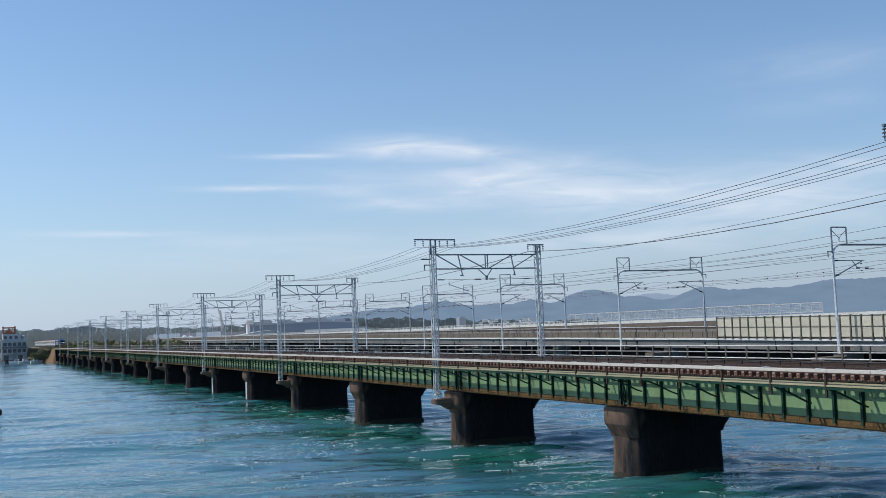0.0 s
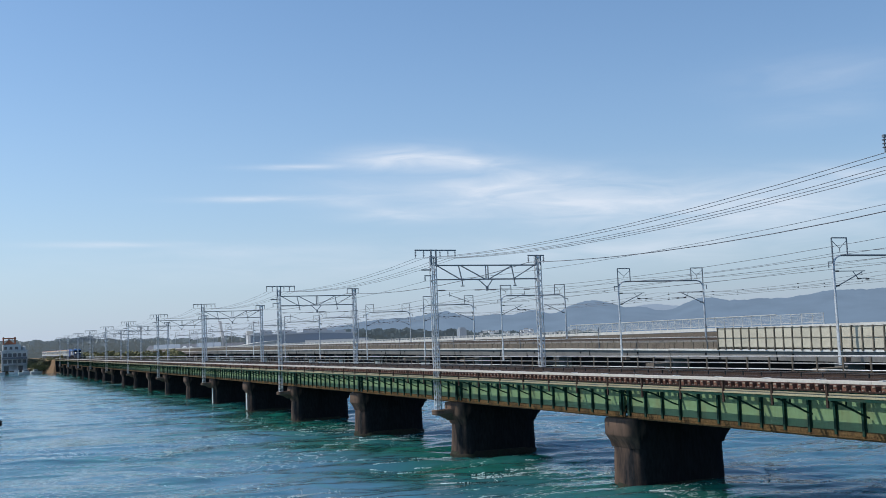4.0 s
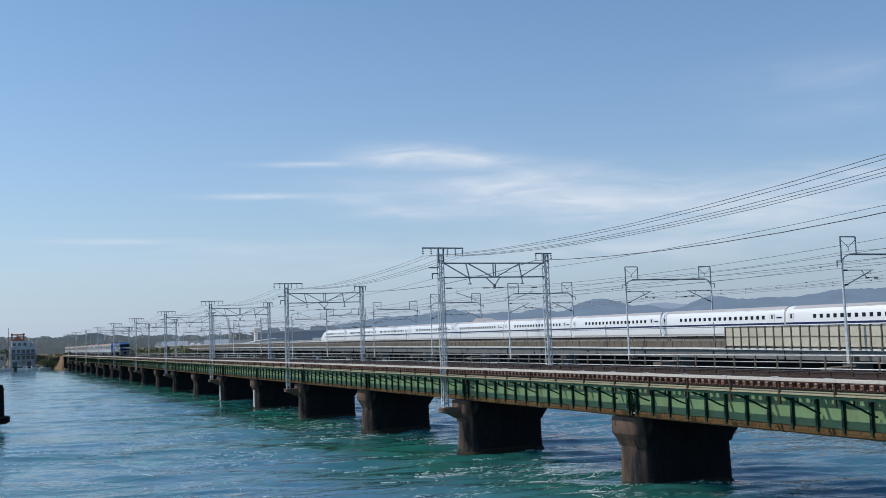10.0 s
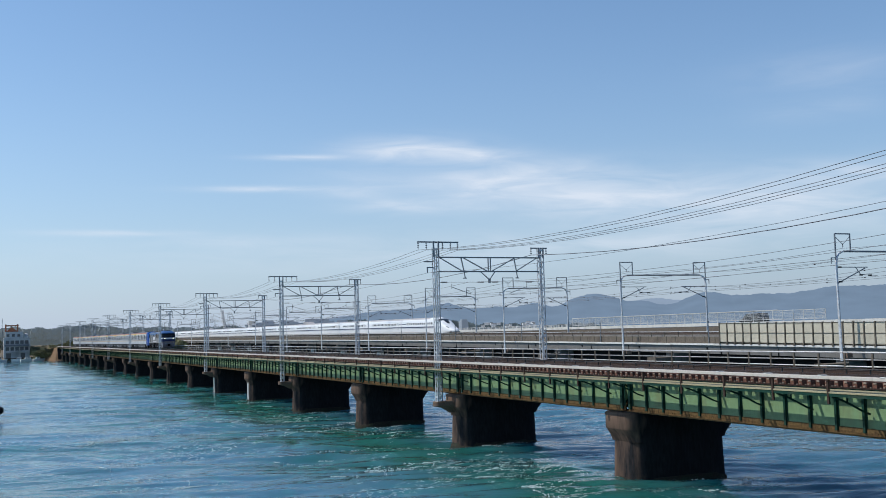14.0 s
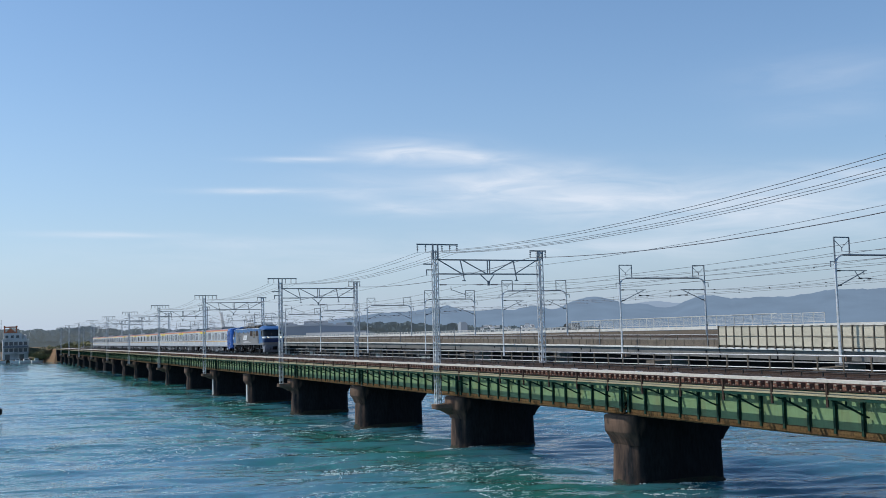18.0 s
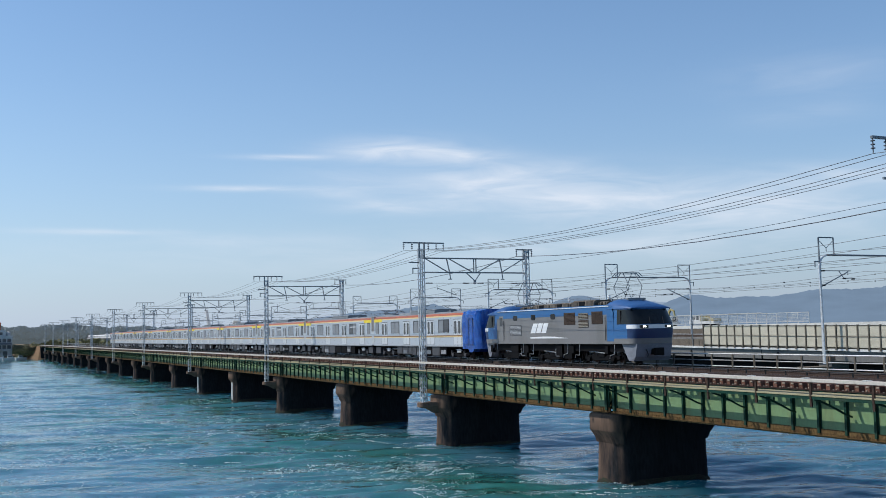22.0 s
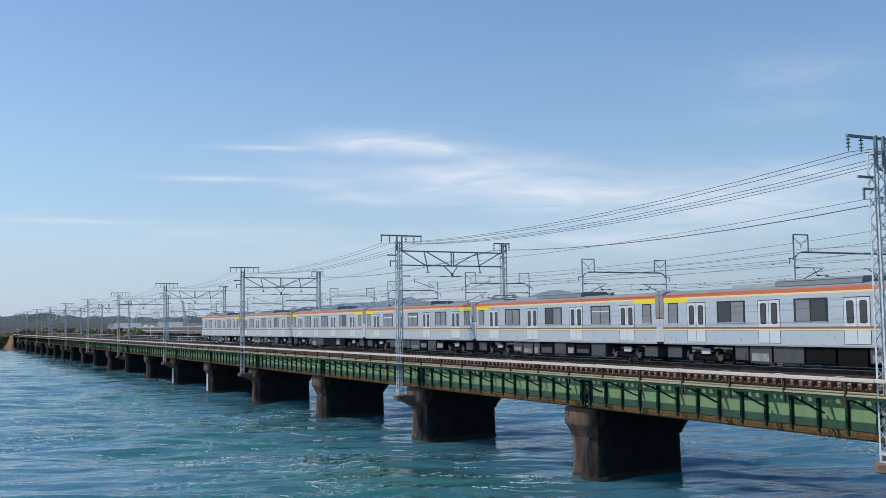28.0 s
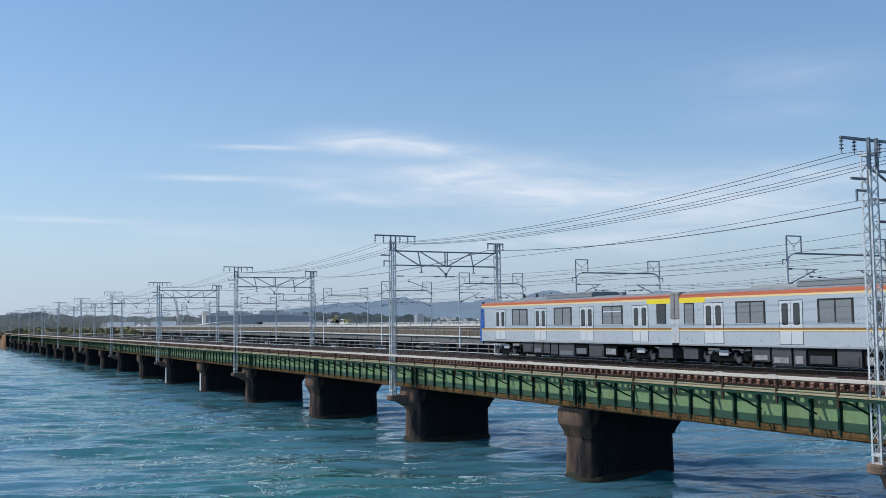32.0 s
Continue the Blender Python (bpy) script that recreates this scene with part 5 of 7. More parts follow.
def locomotive():
    l = thing("electric_locomotive", "blue and grey electric freight locomotive with white cab band", "locomotive")
    half = 1.40
    a, b = 2.05, 15.8
    side = [(-half, 1.32), (half, 1.32), (half, 3.98), (-half, 3.98)]
    part("body", Shape().prism(side, "y", a, b), LOCOGREY, l, "grey body side")
    part("sole_bar", Shape().box(-1.43, 1.43, a, b, 1.22, 1.36), LOCOGREY, l)
    part("upper_band", Shape().box(-1.407, 1.407, a, b, 3.40, 3.99), LOCOBLUE, l, "blue upper band")
    part("gutter", Shape().box(-1.44, 1.44, a + 0.3, b - 0.2, 3.985, 4.035), LOCOWHITE, l)
    for end in (0, 1):
        fl = (lambda y: y) if end == 0 else (lambda y: 17.76 - y)
        front = lambda z: 0.0 - 0.16 * min(1, max(0, (z - 1.3) / 0.9)) + 0.50 * max(0, (z - 2.6) / 1.15)
        wide = lambda z: half * (1.0 - 0.03 * max(0, (z - 2.6) / 1.2))

        def outline(z, back, out=0.0):
            """The cab's plan at one height, open at the back."""
            w, f = wide(z) + out * 0.7, front(z) - out
            side = [(-w, back), (-w, f + 0.66), (-w * 0.985, f + 0.45), (-w * 0.94, f + 0.28), (-w * 0.85, f + 0.15), (-w * 0.5, f + 0.03)]
            return [(x, fl(y), z) for x, y in side] + [(-x, fl(y), z) for x, y in reversed(side)]

        def shell(z0, z1, back, out, n=3):
            return Shape().loft([outline(z0 + (z1 - z0) * i / n, back(z0 + (z1 - z0) * i / n), out) for i in range(n + 1)])

        cab = part("cab", shell(1.32, 3.82, lambda z: 2.06 - 0.08 * end, 0.0, 8), LOCOBLUE, l, "blue cab", smooth=35)
        part("windscreen", shell(2.64, 3.70, lambda z: 1.62, 0.010, 4), WINDSCREEN, cab, "dark windscreen wrapped round the cab", smooth=35)
        for x in (-0.45, 0.45):
            part("wiper", Shape().bar((x, fl(front(2.62) - 0.03), 2.66), (x + 0.12, fl(front(3.2) - 0.03), 3.2), 0.02), RUBBER, cab)
        for s in (-1, 1):
            part("window_pillar", Shape().box(min(s * 1.385, s * 1.425), max(s * 1.385, s * 1.425), min(fl(1.24), fl(1.29)), max(fl(1.24), fl(1.29)), 2.7, 3.62), RUBBER, cab)
        part("lamp_band", shell(2.32, 2.60, lambda z: 0.72, 0.014, 2), LOCOWHITE, cab, "white band with lamps", smooth=35)
        part("nose", shell(1.62, 2.32, lambda z: 0.68, 0.010, 3), LOCODARK, cab, "dark blue nose", smooth=35)
        part("skirt", shell(1.24, 1.62, lambda z: 2.2, 0.014, 2), LOCOGREY, cab, "grey skirt", smooth=35)
        part("plough", Shape().loft([[(-1.28, fl(0.75 + 0.7 * (z - 0.35)), z), (-1.2, fl(q), z), (1.2, fl(q), z), (1.28, fl(0.75 + 0.7 * (z - 0.35)), z)] for z, q in ((0.35, 0.42), (0.6, 0.27), (1.24, 0.07))]), PLOUGH, cab)
        for x in (-0.82, 0.82):
            part("lamp_housing", Shape().box(x - 0.26, x + 0.26, min(fl(-0.15), fl(0.05)), max(fl(-0.15), fl(0.05)), 2.36, 2.56), RUBBER, cab)
            if end == 0:
                part("head_lamp", Shape().box(x - 0.10, x + 0.10, min(fl(-0.165), fl(0.0)), max(fl(-0.165), fl(0.0)), 2.41, 2.51), LAMP, cab, "lit head lamp")
        part("coupler", Shape().box(-0.17, 0.17, min(fl(-0.42), fl(0.5)), max(fl(-0.42), fl(0.5)), 0.72, 1.02).box(-0.26, 0.26, min(fl(-0.39), fl(-0.14)), max(fl(-0.39), fl(-0.14)), 0.68, 1.06), UNDER, l)
        for x in (-0.55, 0.5):
            part("air_hose", Shape().tube([(x, fl(0.26), 1.05), (x, fl(0.04), 0.9), (x + 0.05, fl(0.02), 0.7), (x + 0.1, fl(0.2), 0.62)], 0.03, 5), RUBBER, l)
        # cab doors
        yd = 2.70 if end == 0 else 15.15
        for s in (-1, 1):
            x = s * half
            part("cab_door", Shape().box(min(x, x + s * 0.012), max(x, x + s * 0.012), yd - 0.3 if end else yd - 0.75, yd + 0.3 if end else yd - 0.1, 1.42, 3.62), LOCOBLUE if end == 0 else LOCOGREY, l, bevel=0.004)
            part("handrail", Shape().tube([(x + s * 0.05, yd - 0.42 if end else yd, 1.5), (x + s * 0.05, yd - 0.42 if end else yd, 3.2)], 0.02, 5), RUBBER, l)
            if end:
                part("door_window", Shape().box(min(x, x + s * 0.017), max(x, x + s * 0.017), yd - 0.2, yd + 0.2, 2.75, 3.5), GLASS, l)
    louvre, dark, pale = Shape(), Shape(), Shape()
    for s in (-1, 1):
        x = s * half
        for y0, y1, z0, z1 in ((3.0, 4.13, 2.72, 3.66), (5.90, 7.15, 2.72, 3.66)):
            w = part("grille", Shape().box(min(x, x + s * 0.02), max(x, x + s * 0.02), y0, y1, z0, z1), mat("grille_brown", (0.07, 0.05, 0.04), 0.7, vary=0.3, fine=25) if s < 0 and y0 < 4 else bpy.data.materials["grille_brown"], l, "dark brown air grille")
            for i in range(9):
                z = z0 + 0.06 + i * (z1 - z0 - 0.1) / 9
                dark.box(min(x, x + s * 0.035), max(x, x + s * 0.035), y0 + 0.04, y1 - 0.04, z, z + 0.03)
        for z0, z1 in ((3.12, 3.58), (2.48, 3.04)):
            part("grille", Shape().box(min(x, x + s * 0.02), max(x, x + s * 0.02), 4.48, 5.53, z0, z1), bpy.data.materials["grille_brown"], l)
            for i in range(4):
                z = z0 + 0.05 + i * 0.11
                louvre.box(min(x, x + s * 0.04), max(x, x + s * 0.04), 4.51, 5.50, z, z + 0.05)
        if s > 0:
            tagged(part("grille_slat", dark, bpy.data.materials["grille_brown"], l), kind="stuff")
        for y in (8.44, 10.86, 13.2):
            part("porthole", rounded(x, x + s * 0.016, y, 0.27, 3.20, 3.62, 0.1), WINDSCREEN, l, "small rounded engine room window")
        part("side_grille", Shape().box(min(x, x + s * 0.01), max(x, x + s * 0.01), 12.4, 14.0, 1.90, 2.80), UNDERGREY, l)
        for i in range(8):
            z = 1.95 + i * 0.105
            pale.box(min(x, x + s * 0.03), max(x, x + s * 0.03), 12.46, 13.94, z, z + 0.05)
        part("white_line", Shape().prism([(6.68, 1.66), (11.25, 1.66), (11.25, 1.76), (9.6, 1.82), (8.3, 1.80)], "x", min(x, x + s * 0.012), max(x, x + s * 0.012)), LOCOWHITE, l)
    tagged(part("louvre", louvre, LOUVRE, l, "beige slats"), kind="stuff")
    # side grille slats carry the sunlight as a paler grey
    tagged(part("louvre", pale, SKIRT, l, "grey slats painted paler for sunlight"), kind="stuff")
    # the operator's mark on the side, drawn as plain slanted white shapes
    for s in (-1, 1):
        x = s * half
        x0, x1 = min(x, x + s * 0.014), max(x, x + s * 0.014)
        mark = Shape()
        for poly in ([(9.75, 2.9), (9.2, 2.9), (9.55, 2.1), (10.15, 2.1)], [(9.1, 2.9), (8.55, 2.9), (8.9, 2.1), (9.45, 2.1)], [(8.45, 2.9), (7.9, 2.9), (8.25, 2.1), (8.8, 2.1)]):
            mark.prism([(q + 1.08, z) for q, z in poly], "x", x0, x1)
        part("side_mark", mark, LOCOWHITE, l, "slanted white mark")
    # roof
    part("roof", Shape().prism([(-1.39, 3.99), (1.39, 3.99), (1.05, 4.10), (-1.05, 4.10)], "y", a, b), LOCOBLUE, l)
    for y0, y1, h, w in ((3.4, 4.3, 0.26, 0.8), (4.5, 6.9, 0.38, 1.0), (7.0, 9.3, 0.30, 1.05), (9.4, 11.6, 0.30, 0.95), (11.7, 13.2, 0.22, 1.0)):
        part("roof_housing", Shape().prism([(-w, 4.05), (w, 4.05), (w * 0.98, 4.05 + h * 0.7), (w * 0.8, 4.05 + h), (-w * 0.8, 4.05 + h), (-w * 0.98, 4.05 + h * 0.7)], "y", y0, y1), ROOFGEAR, l, bevel=0.04)
        for i in range(3):
            part("roof_cover", Shape().box(-w - 0.02, -w + 0.06, y0 + 0.15 + i * (y1 - y0) / 3, y0 - 0.05 + (i + 1) * (y1 - y0) / 3, 4.1, 4.05 + h * 0.8), UNDER if i % 2 else ROOFGEAR, l)
    for y in (3.6, 7.9, 10.3):
        part("roof_insulator", insulator_shape(3, 0.09, 0.1), LOCOWHITE, l, at=Matrix.Translation((-0.5, y, 4.22)) @ Matrix.Rotation(math.pi, 4, "X"), smooth=40)
    pantograph(l, 2.4, 4.12, True)
    pantograph(l, 13.7, 4.12, True)
    for end in (0, 1):
        fl = (lambda y: y) if end == 0 else (lambda y: 17.76 - y)
        dome = []
        for yq, w, h in ((0.33, 0.88, 0.02), (0.38, 0.94, 0.12), (0.75, 0.99, 0.27), (1.45, 1.005, 0.40), (1.9, 1.01, 0.48), (2.5, 1.01, 0.50), (2.8, 0.99, 0.44), (2.95, 0.95, 0.30), (3.0, 0.9, 0.2)):
            dome.append([(1.41 * w * math.copysign(abs(math.cos(a)) ** 0.75, math.cos(a)), fl(yq), 3.78 + h * 1.22 * math.sin(a) ** 0.8) for a in (math.pi * i / 12 for i in range(13))])
        part("cab_roof", Shape().loft(dome), LOCOROOF, l, "light blue domed cab roof", smooth=60)
    for y in (3.7, 9.1, 14.5):
        bogie(l, y, 1.25, False, UNDER)
    rng = random.Random(9)
    for i in range(13):
        y = 2.2 + i * 1.08
        if i not in (4, 5, 9, 10):
            continue
        part("equipment_box", Shape().box(-1.32, -0.9, y, y + rng.uniform(0.7, 1.02), rng.uniform(0.32, 0.5), 1.2), UNDER, l, bevel=0.02)
        if i % 2:
            part("step", Shape().bar((-1.36, y + 0.2, 0.55), (-1.36, y + 0.65, 0.55), 0.03).bar((-1.36, y + 0.65, 0.55), (-1.36, y + 0.65, 1.0), 0.03), ACM, l)
    for i, y in enumerate((2.0, 5.6, 6.9, 11.0, 12.3, 15.9)):
        part("air_pipe", Shape().tube([(-1.34, y, 1.2), (-1.36, y, 0.75 - 0.1 * (i % 2)), (-1.36, y + 0.45, 0.66), (-1.34, y + 0.5, 0.45)], 0.022, 5), ACM, l)
        part("sand_box", Shape().box(-1.33, -1.1, y + 0.7, y + 1.0, 0.75, 1.15), UNDER, l, bevel=0.02)
    part("underframe", Shape().box(-1.2, 1.2, 1.0, 17.2, 0.9, 1.219), UNDER, l)
    # body heights remapped to fit the camera's view: sill rises, eaves come down
    keys = ((0.0, 0.0), (0.9, 0.9), (1.22, 1.38), (4.03, 3.78), (4.55, 4.40))

    def level(z):
        for (a0, b0), (a1, b1) in zip(keys, keys[1:]):
            if z <= a1:
                return b0 + (z - a0) * (b1 - b0) / (a1 - a0)
        return z

    for ob in [q for q in l.children if q.matrix_basis.translation.length < 1e-6]:
        for q in [ob, *ob.children]:
            for v in q.data.vertices:
                v.co.z = level(v.co.z)
    return l


def fast_section(scale_x=1.0, top=3.92, bottom=0.20):
    h = 1.68
    pts = [(-h * 0.92, bottom), (-h * 0.985, bottom + 0.5), (-h, bottom + 1.2), (-h * 0.985, bottom + 1.95)]
    up = [(-h * 0.94, 2.75), (-h * 0.83, 3.20), (-h * 0.62, 3.48), (-h * 0.3, 3.60)]
    left = pts + up
    full = left + [(-x, z) for x, z in reversed(left)]
    return [(x * scale_x, bottom + (z - bottom) * (top - bottom) / (3.62 - bottom)) for x, z in full]


END_CAR, NOSE_L = 28.6, 10.7


def nose_ring(s, up=0.0):
    """One ring of the long nose; s runs from its root to its tip."""
    keys = ((0.0, 3.92, 1.0), (0.10, 3.91, 1.0), (0.20, 3.84, 0.995), (0.31, 3.65, 0.985), (0.41, 3.38, 0.965), (0.48, 3.10, 0.95), (0.555, 2.70, 0.92), (0.62, 2.30, 0.89), (0.68, 1.98, 0.85), (0.77, 1.64, 0.76), (0.87, 1.30, 0.60), (0.95, 1.02, 0.40), (1.0, 0.74, 0.12))
    for (a, ta, wa), (b, tb, wb) in zip(keys, keys[1:]):
        if s <= b:
            q = (s - a) / (b - a)
            top, wide = ta + (tb - ta) * q, wa + (wb - wa) * q
            break
    bot = 0.20 + 0.30 * s ** 3
    return [(x, END_CAR - NOSE_L + s * NOSE_L, z + up) for x, z in fast_section(wide, top, bot)]


def fast_car(nose):
    """One car of the white train; nose: -1 the end car whose nose points to +y, +1 to -y, 0 a middle car. y=0 is its rear coupling plane."""
    name = "white high-speed train end car with a long nose" if nose else "white high-speed train car with a blue stripe"
    c = thing("high_speed_car", name, "train car", "cars of the high-speed train")
    L = END_CAR if nose else 25.0
    ya, yb = 0.15, L - 0.15
    sh = Shape()
    if nose:
        rings = [[(x, ya, z) for x, z in fast_section()], [(x, L - NOSE_L, z) for x, z in fast_section()]]
        rings += [nose_ring(i / 32) for i in range(1, 33)]
        sh.loft(rings)
    else:
        sh.loft([[(x, y, z) for x, z in fast_section()] for y in (ya, yb)])
    part("body", sh, FASTWHITE, c, smooth=60)
    end = 17.8 if nose else yb
    for s in (-1, 1):
        x = s * 1.68
        part("stripe", Shape().box(min(x * 0.99, x * 1.004), max(x * 0.99, x * 1.004), ya, end + (2.5 if nose else 0), 1.54, 1.80), FASTBLUE, c, "dark blue stripe")
        part("stripe", Shape().box(min(x * 0.99, x * 1.004), max(x * 0.99, x * 1.004), ya, end + (2.0 if nose else 0), 1.36, 1.42), FASTBLUE, c)
        n = 13 if nose else 17
        win = Shape().box(min(x * 0.97, x * 1.0005), max(x * 0.97, x * 1.0005), -0.22, 0.22, 2.28, 2.76).mesh("window", FASTDARK, bevel=0.0)
        for i in range(n):
            part("window", win, FASTDARK, c, at=(0, 5.7 + i * 1.10 if nose else 3.7 + i * 1.03, 0))
        part("side_mark", Shape().box(min(x * 0.985, x * 1.002), max(x * 0.985, x * 1.002), *((0.8, 2.9) if nose else (0.5, 1.4)), 2.36, 2.56), FASTBLUE, c, "plain blue mark")
        for yd in ((4.3,) if nose else (2.15, 23.9)):
            d = part("door", Shape().box(min(x * 0.985, x * 0.999), max(x * 0.985, x * 0.999), yd - 0.4, yd + 0.4, 1.15, 2.95), FASTGREY, c)
            part("door_leaf", Shape().box(min(x * 0.985, x * 1.0006), max(x * 0.985, x * 1.0006), yd - 0.37, yd + 0.37, 1.18, 2.92), FASTWHITE, d)
            part("pane", Shape().box(min(x * 0.985, x * 1.0015), max(x * 0.985, x * 1.0015), yd - 0.14, yd + 0.14, 2.30, 2.84), FASTDARK, d)
    part("skirt", Shape().box(-1.45, 1.45, ya + 0.5, end - 0.5, 0.12, 0.45), UNDERGREY, c)
    part("lower_panel", Shape().prism([(-1.556, 0.22), (-1.612, 0.48), (1.612, 0.48), (1.556, 0.22)], "y", ya + 0.02, end - 0.5), FASTGREY, c, "pinkish grey lower panel")
    part("roof_strip", Shape().prism([(-1.345, 3.535), (-1.05, 3.782), (-0.5, 3.916), (0.5, 3.916), (1.05, 3.782), (1.345, 3.535), (0, 3.3)], "y", ya, end - 1), FASTGREY, c, "pinkish grey roof", smooth=40)
    part("bellows", Shape().loft([[(x * 0.97, y, z) for x, z in fast_section(1.0, 3.84, 0.5)] for y in (-0.14, ya + 0.01)]), FASTGREY, c)
    for y in ((3.5, 19.0) if nose else (3.5, 21.5)):
        bogie(c, y, 1.25, False, None)
    if nose:
        pane = []
        for q in (0.33, 0.38, 0.43, 0.49, 0.55, 0.60):
            ring = nose_ring(q, 0.014)
            k = 1.02 if q < 0.44 else 1.02 - (q - 0.44) * 3
            arc = [(x * k, y, z) for x, y, z in ring[5:11]]
            pane.append(arc + [(x * 0.9, y, z - 0.12) for x, y, z in reversed(arc)])
        part("windscreen", Shape().loft(pane), FASTDARK, c, "dark cab windscreen", smooth=50)
        part("cab_side_window", Shape().box(-1.56, 1.56, L - 6.95, L - 6.75, 2.30, 2.72).box(-1.50, 1.50, L - 6.4, L - 6.2, 2.25, 2.62), FASTDARK, c)
        for s in (-1, 1):
            part("lamp_cover", Shape().bar((s * 1.15, L - 2.9, 1.66), (s * 0.98, L - 2.1, 1.42), 0.12, 0.10), FASTDARK, c)
        part("nose_skirt", Shape().box(-1.0, 1.0, L - 3.0, L - 1.0, 0.3, 0.55), UNDERGREY, c)
    return c


def build_trains():
    """All trains stand at their track's origin; the keys at the end of the file run them."""
    cars = [commuter_car(i) for i in range(10)]
    loco = locomotive()
    mid = fast_car(0)
    fast = [fast_car(1)] + [mid] + [copy_thing(mid, Matrix()) for _ in range(13)]
    tail = copy_thing(fast[0], Matrix())
    for i in (4, 11):
        p = fast[i]
        part("pantograph_cover", Shape().prism([(8.0, 3.6), (10.5, 4.55), (13.5, 4.65), (16.0, 3.6)], "x", -1.1, 1.1), FASTGREY, p)
        pantograph(p, 17.4, 3.66, False)
    return loco, cars, fast, tail


DRAWN = set(bpy.data.objects)
LOCO, CARS, FASTCARS, FASTTAIL = build_trains()
fit_to_view(DRAWN, ((1.0, 1.0, 0.905), (0, 0, 0)))

# ---- the far shore and the distance ----
SOIL = mat("shore_earth", (0.20, 0.15, 0.10), 0.95, vary=0.3, scale=0.15, fine=2, bump=0.3, stain=(0.09, 0.10, 0.05), amount=0.8)
EARTH = mat("bare_orange_bank", (0.20, 0.125, 0.075), 0.95, vary=0.25, scale=0.4, fine=3, bump=0.4, stain=(0.15, 0.11, 0.06), amount=0.6)
WALLW = mat("white_render", (0.66, 0.66, 0.64), 0.8, vary=0.08, scale=0.3, fine=4, stain=(0.5, 0.5, 0.48), amount=0.5)
# render greyed so the shaded house walls are in the colour
HOUSEGREY = mat("weathered_grey_render", (0.52, 0.52, 0.51), 0.85, vary=0.12, scale=0.3, fine=4, stain=(0.24, 0.24, 0.235), amount=0.7, streak=2)
ROOFRED = mat("orange_roof_paint", (0.50, 0.17, 0.09), 0.7, vary=0.15, scale=1, fine=6)
SLATE = mat("grey_roof_tiles", (0.16, 0.17, 0.19), 0.7, vary=0.2, scale=0.5, fine=4)
WINDOW = glass("far_window", (0.05, 0.06, 0.07))
TRUNK = mat("bark", (0.10, 0.08, 0.06), 0.9, vary=0.3)
LEAF = mat("dark_foliage", (0.150, 0.150, 0.095), 0.8, vary=0.35, scale=0.6, fine=3, bump=0, stain=(0.20, 0.185, 0.12), amount=0.8)
LEAFPALE = mat("pale_reeds", (0.21, 0.20, 0.105), 0.85, vary=0.3, scale=0.25, fine=3, bump=0, stain=(0.12, 0.125, 0.07), amount=0.8)
# these far materials are greyed, blued and made to glow in place of haze
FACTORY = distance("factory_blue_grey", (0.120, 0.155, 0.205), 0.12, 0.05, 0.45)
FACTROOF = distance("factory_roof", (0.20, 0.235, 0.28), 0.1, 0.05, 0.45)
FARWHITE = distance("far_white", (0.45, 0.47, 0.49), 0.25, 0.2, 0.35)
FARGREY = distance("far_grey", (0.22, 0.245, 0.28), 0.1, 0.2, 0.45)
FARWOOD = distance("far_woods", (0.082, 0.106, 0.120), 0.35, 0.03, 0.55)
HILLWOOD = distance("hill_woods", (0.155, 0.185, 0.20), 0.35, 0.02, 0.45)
# both ranges hold painted haze: bluer, the farther one paler, and glowing
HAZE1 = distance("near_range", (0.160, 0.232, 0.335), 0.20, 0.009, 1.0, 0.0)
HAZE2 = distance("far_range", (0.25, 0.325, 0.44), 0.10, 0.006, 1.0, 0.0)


def polar(az, d, z=0.0):
    return Vector((d * math.sin(radians(az)), d * math.cos(radians(az)), z))


def build_land():
    sh = Shape()
    xs = [-700 + 12 * i for i in range(170)]
    rows = ((0, -1.2), (3, 0.4), (10, 1.6), (60, 2.4), (900, 4.0))
    shore = lambda x: 463 + 7 * math.sin(x * 0.03) + 4 * noise.noise((x * 0.06, 2, 0)) + (0.35 * max(0, x - 130))
    vs = [(x, shore(x) + dy, z + (0.3 * noise.noise((x * 0.1, dy, 5)) if z > 0 else 0)) for dy, z in rows for x in xs]
    n = len(xs)
    sh.add(vs, [(i * n + k, i * n + k + 1, (i + 1) * n + k + 1, (i + 1) * n + k) for i in range(len(rows) - 1) for k in range(n - 1)])
    single("ground", sh, SOIL, "brown and green lake shore", "ground", kind="structure")
    # the bridge's end: a bare earth bank and its abutment
    bank = Shape().loft([[(p[0] * w + 36, p[1] * w + 470, z) for p in ((-5.5, -27), (7, -27), (11, -20), (14, 60), (-12, 60), (-8.5, -18))] for z, w in ((-1, 1.12), (2.5, 1.0), (5.2, 0.86), (5.9, 0.80))])
    single("embankment", bank, EARTH, "bare orange earth bank at the bridge end", "embankment", kind="structure", smooth=40)
    ab = thing("abutment", "stained concrete bridge abutment", "abutment")
    part("wall", Shape().box(31.2, 41.2, 441.2, 447, -1, 4.1).box(31.2, 41.2, 443, 447, 4.1, 5.99), PIER, ab)
    part("track_bed", Shape().box(31.5, 40.8, 447, 700, 5.5, 6.30), SOIL, ab)


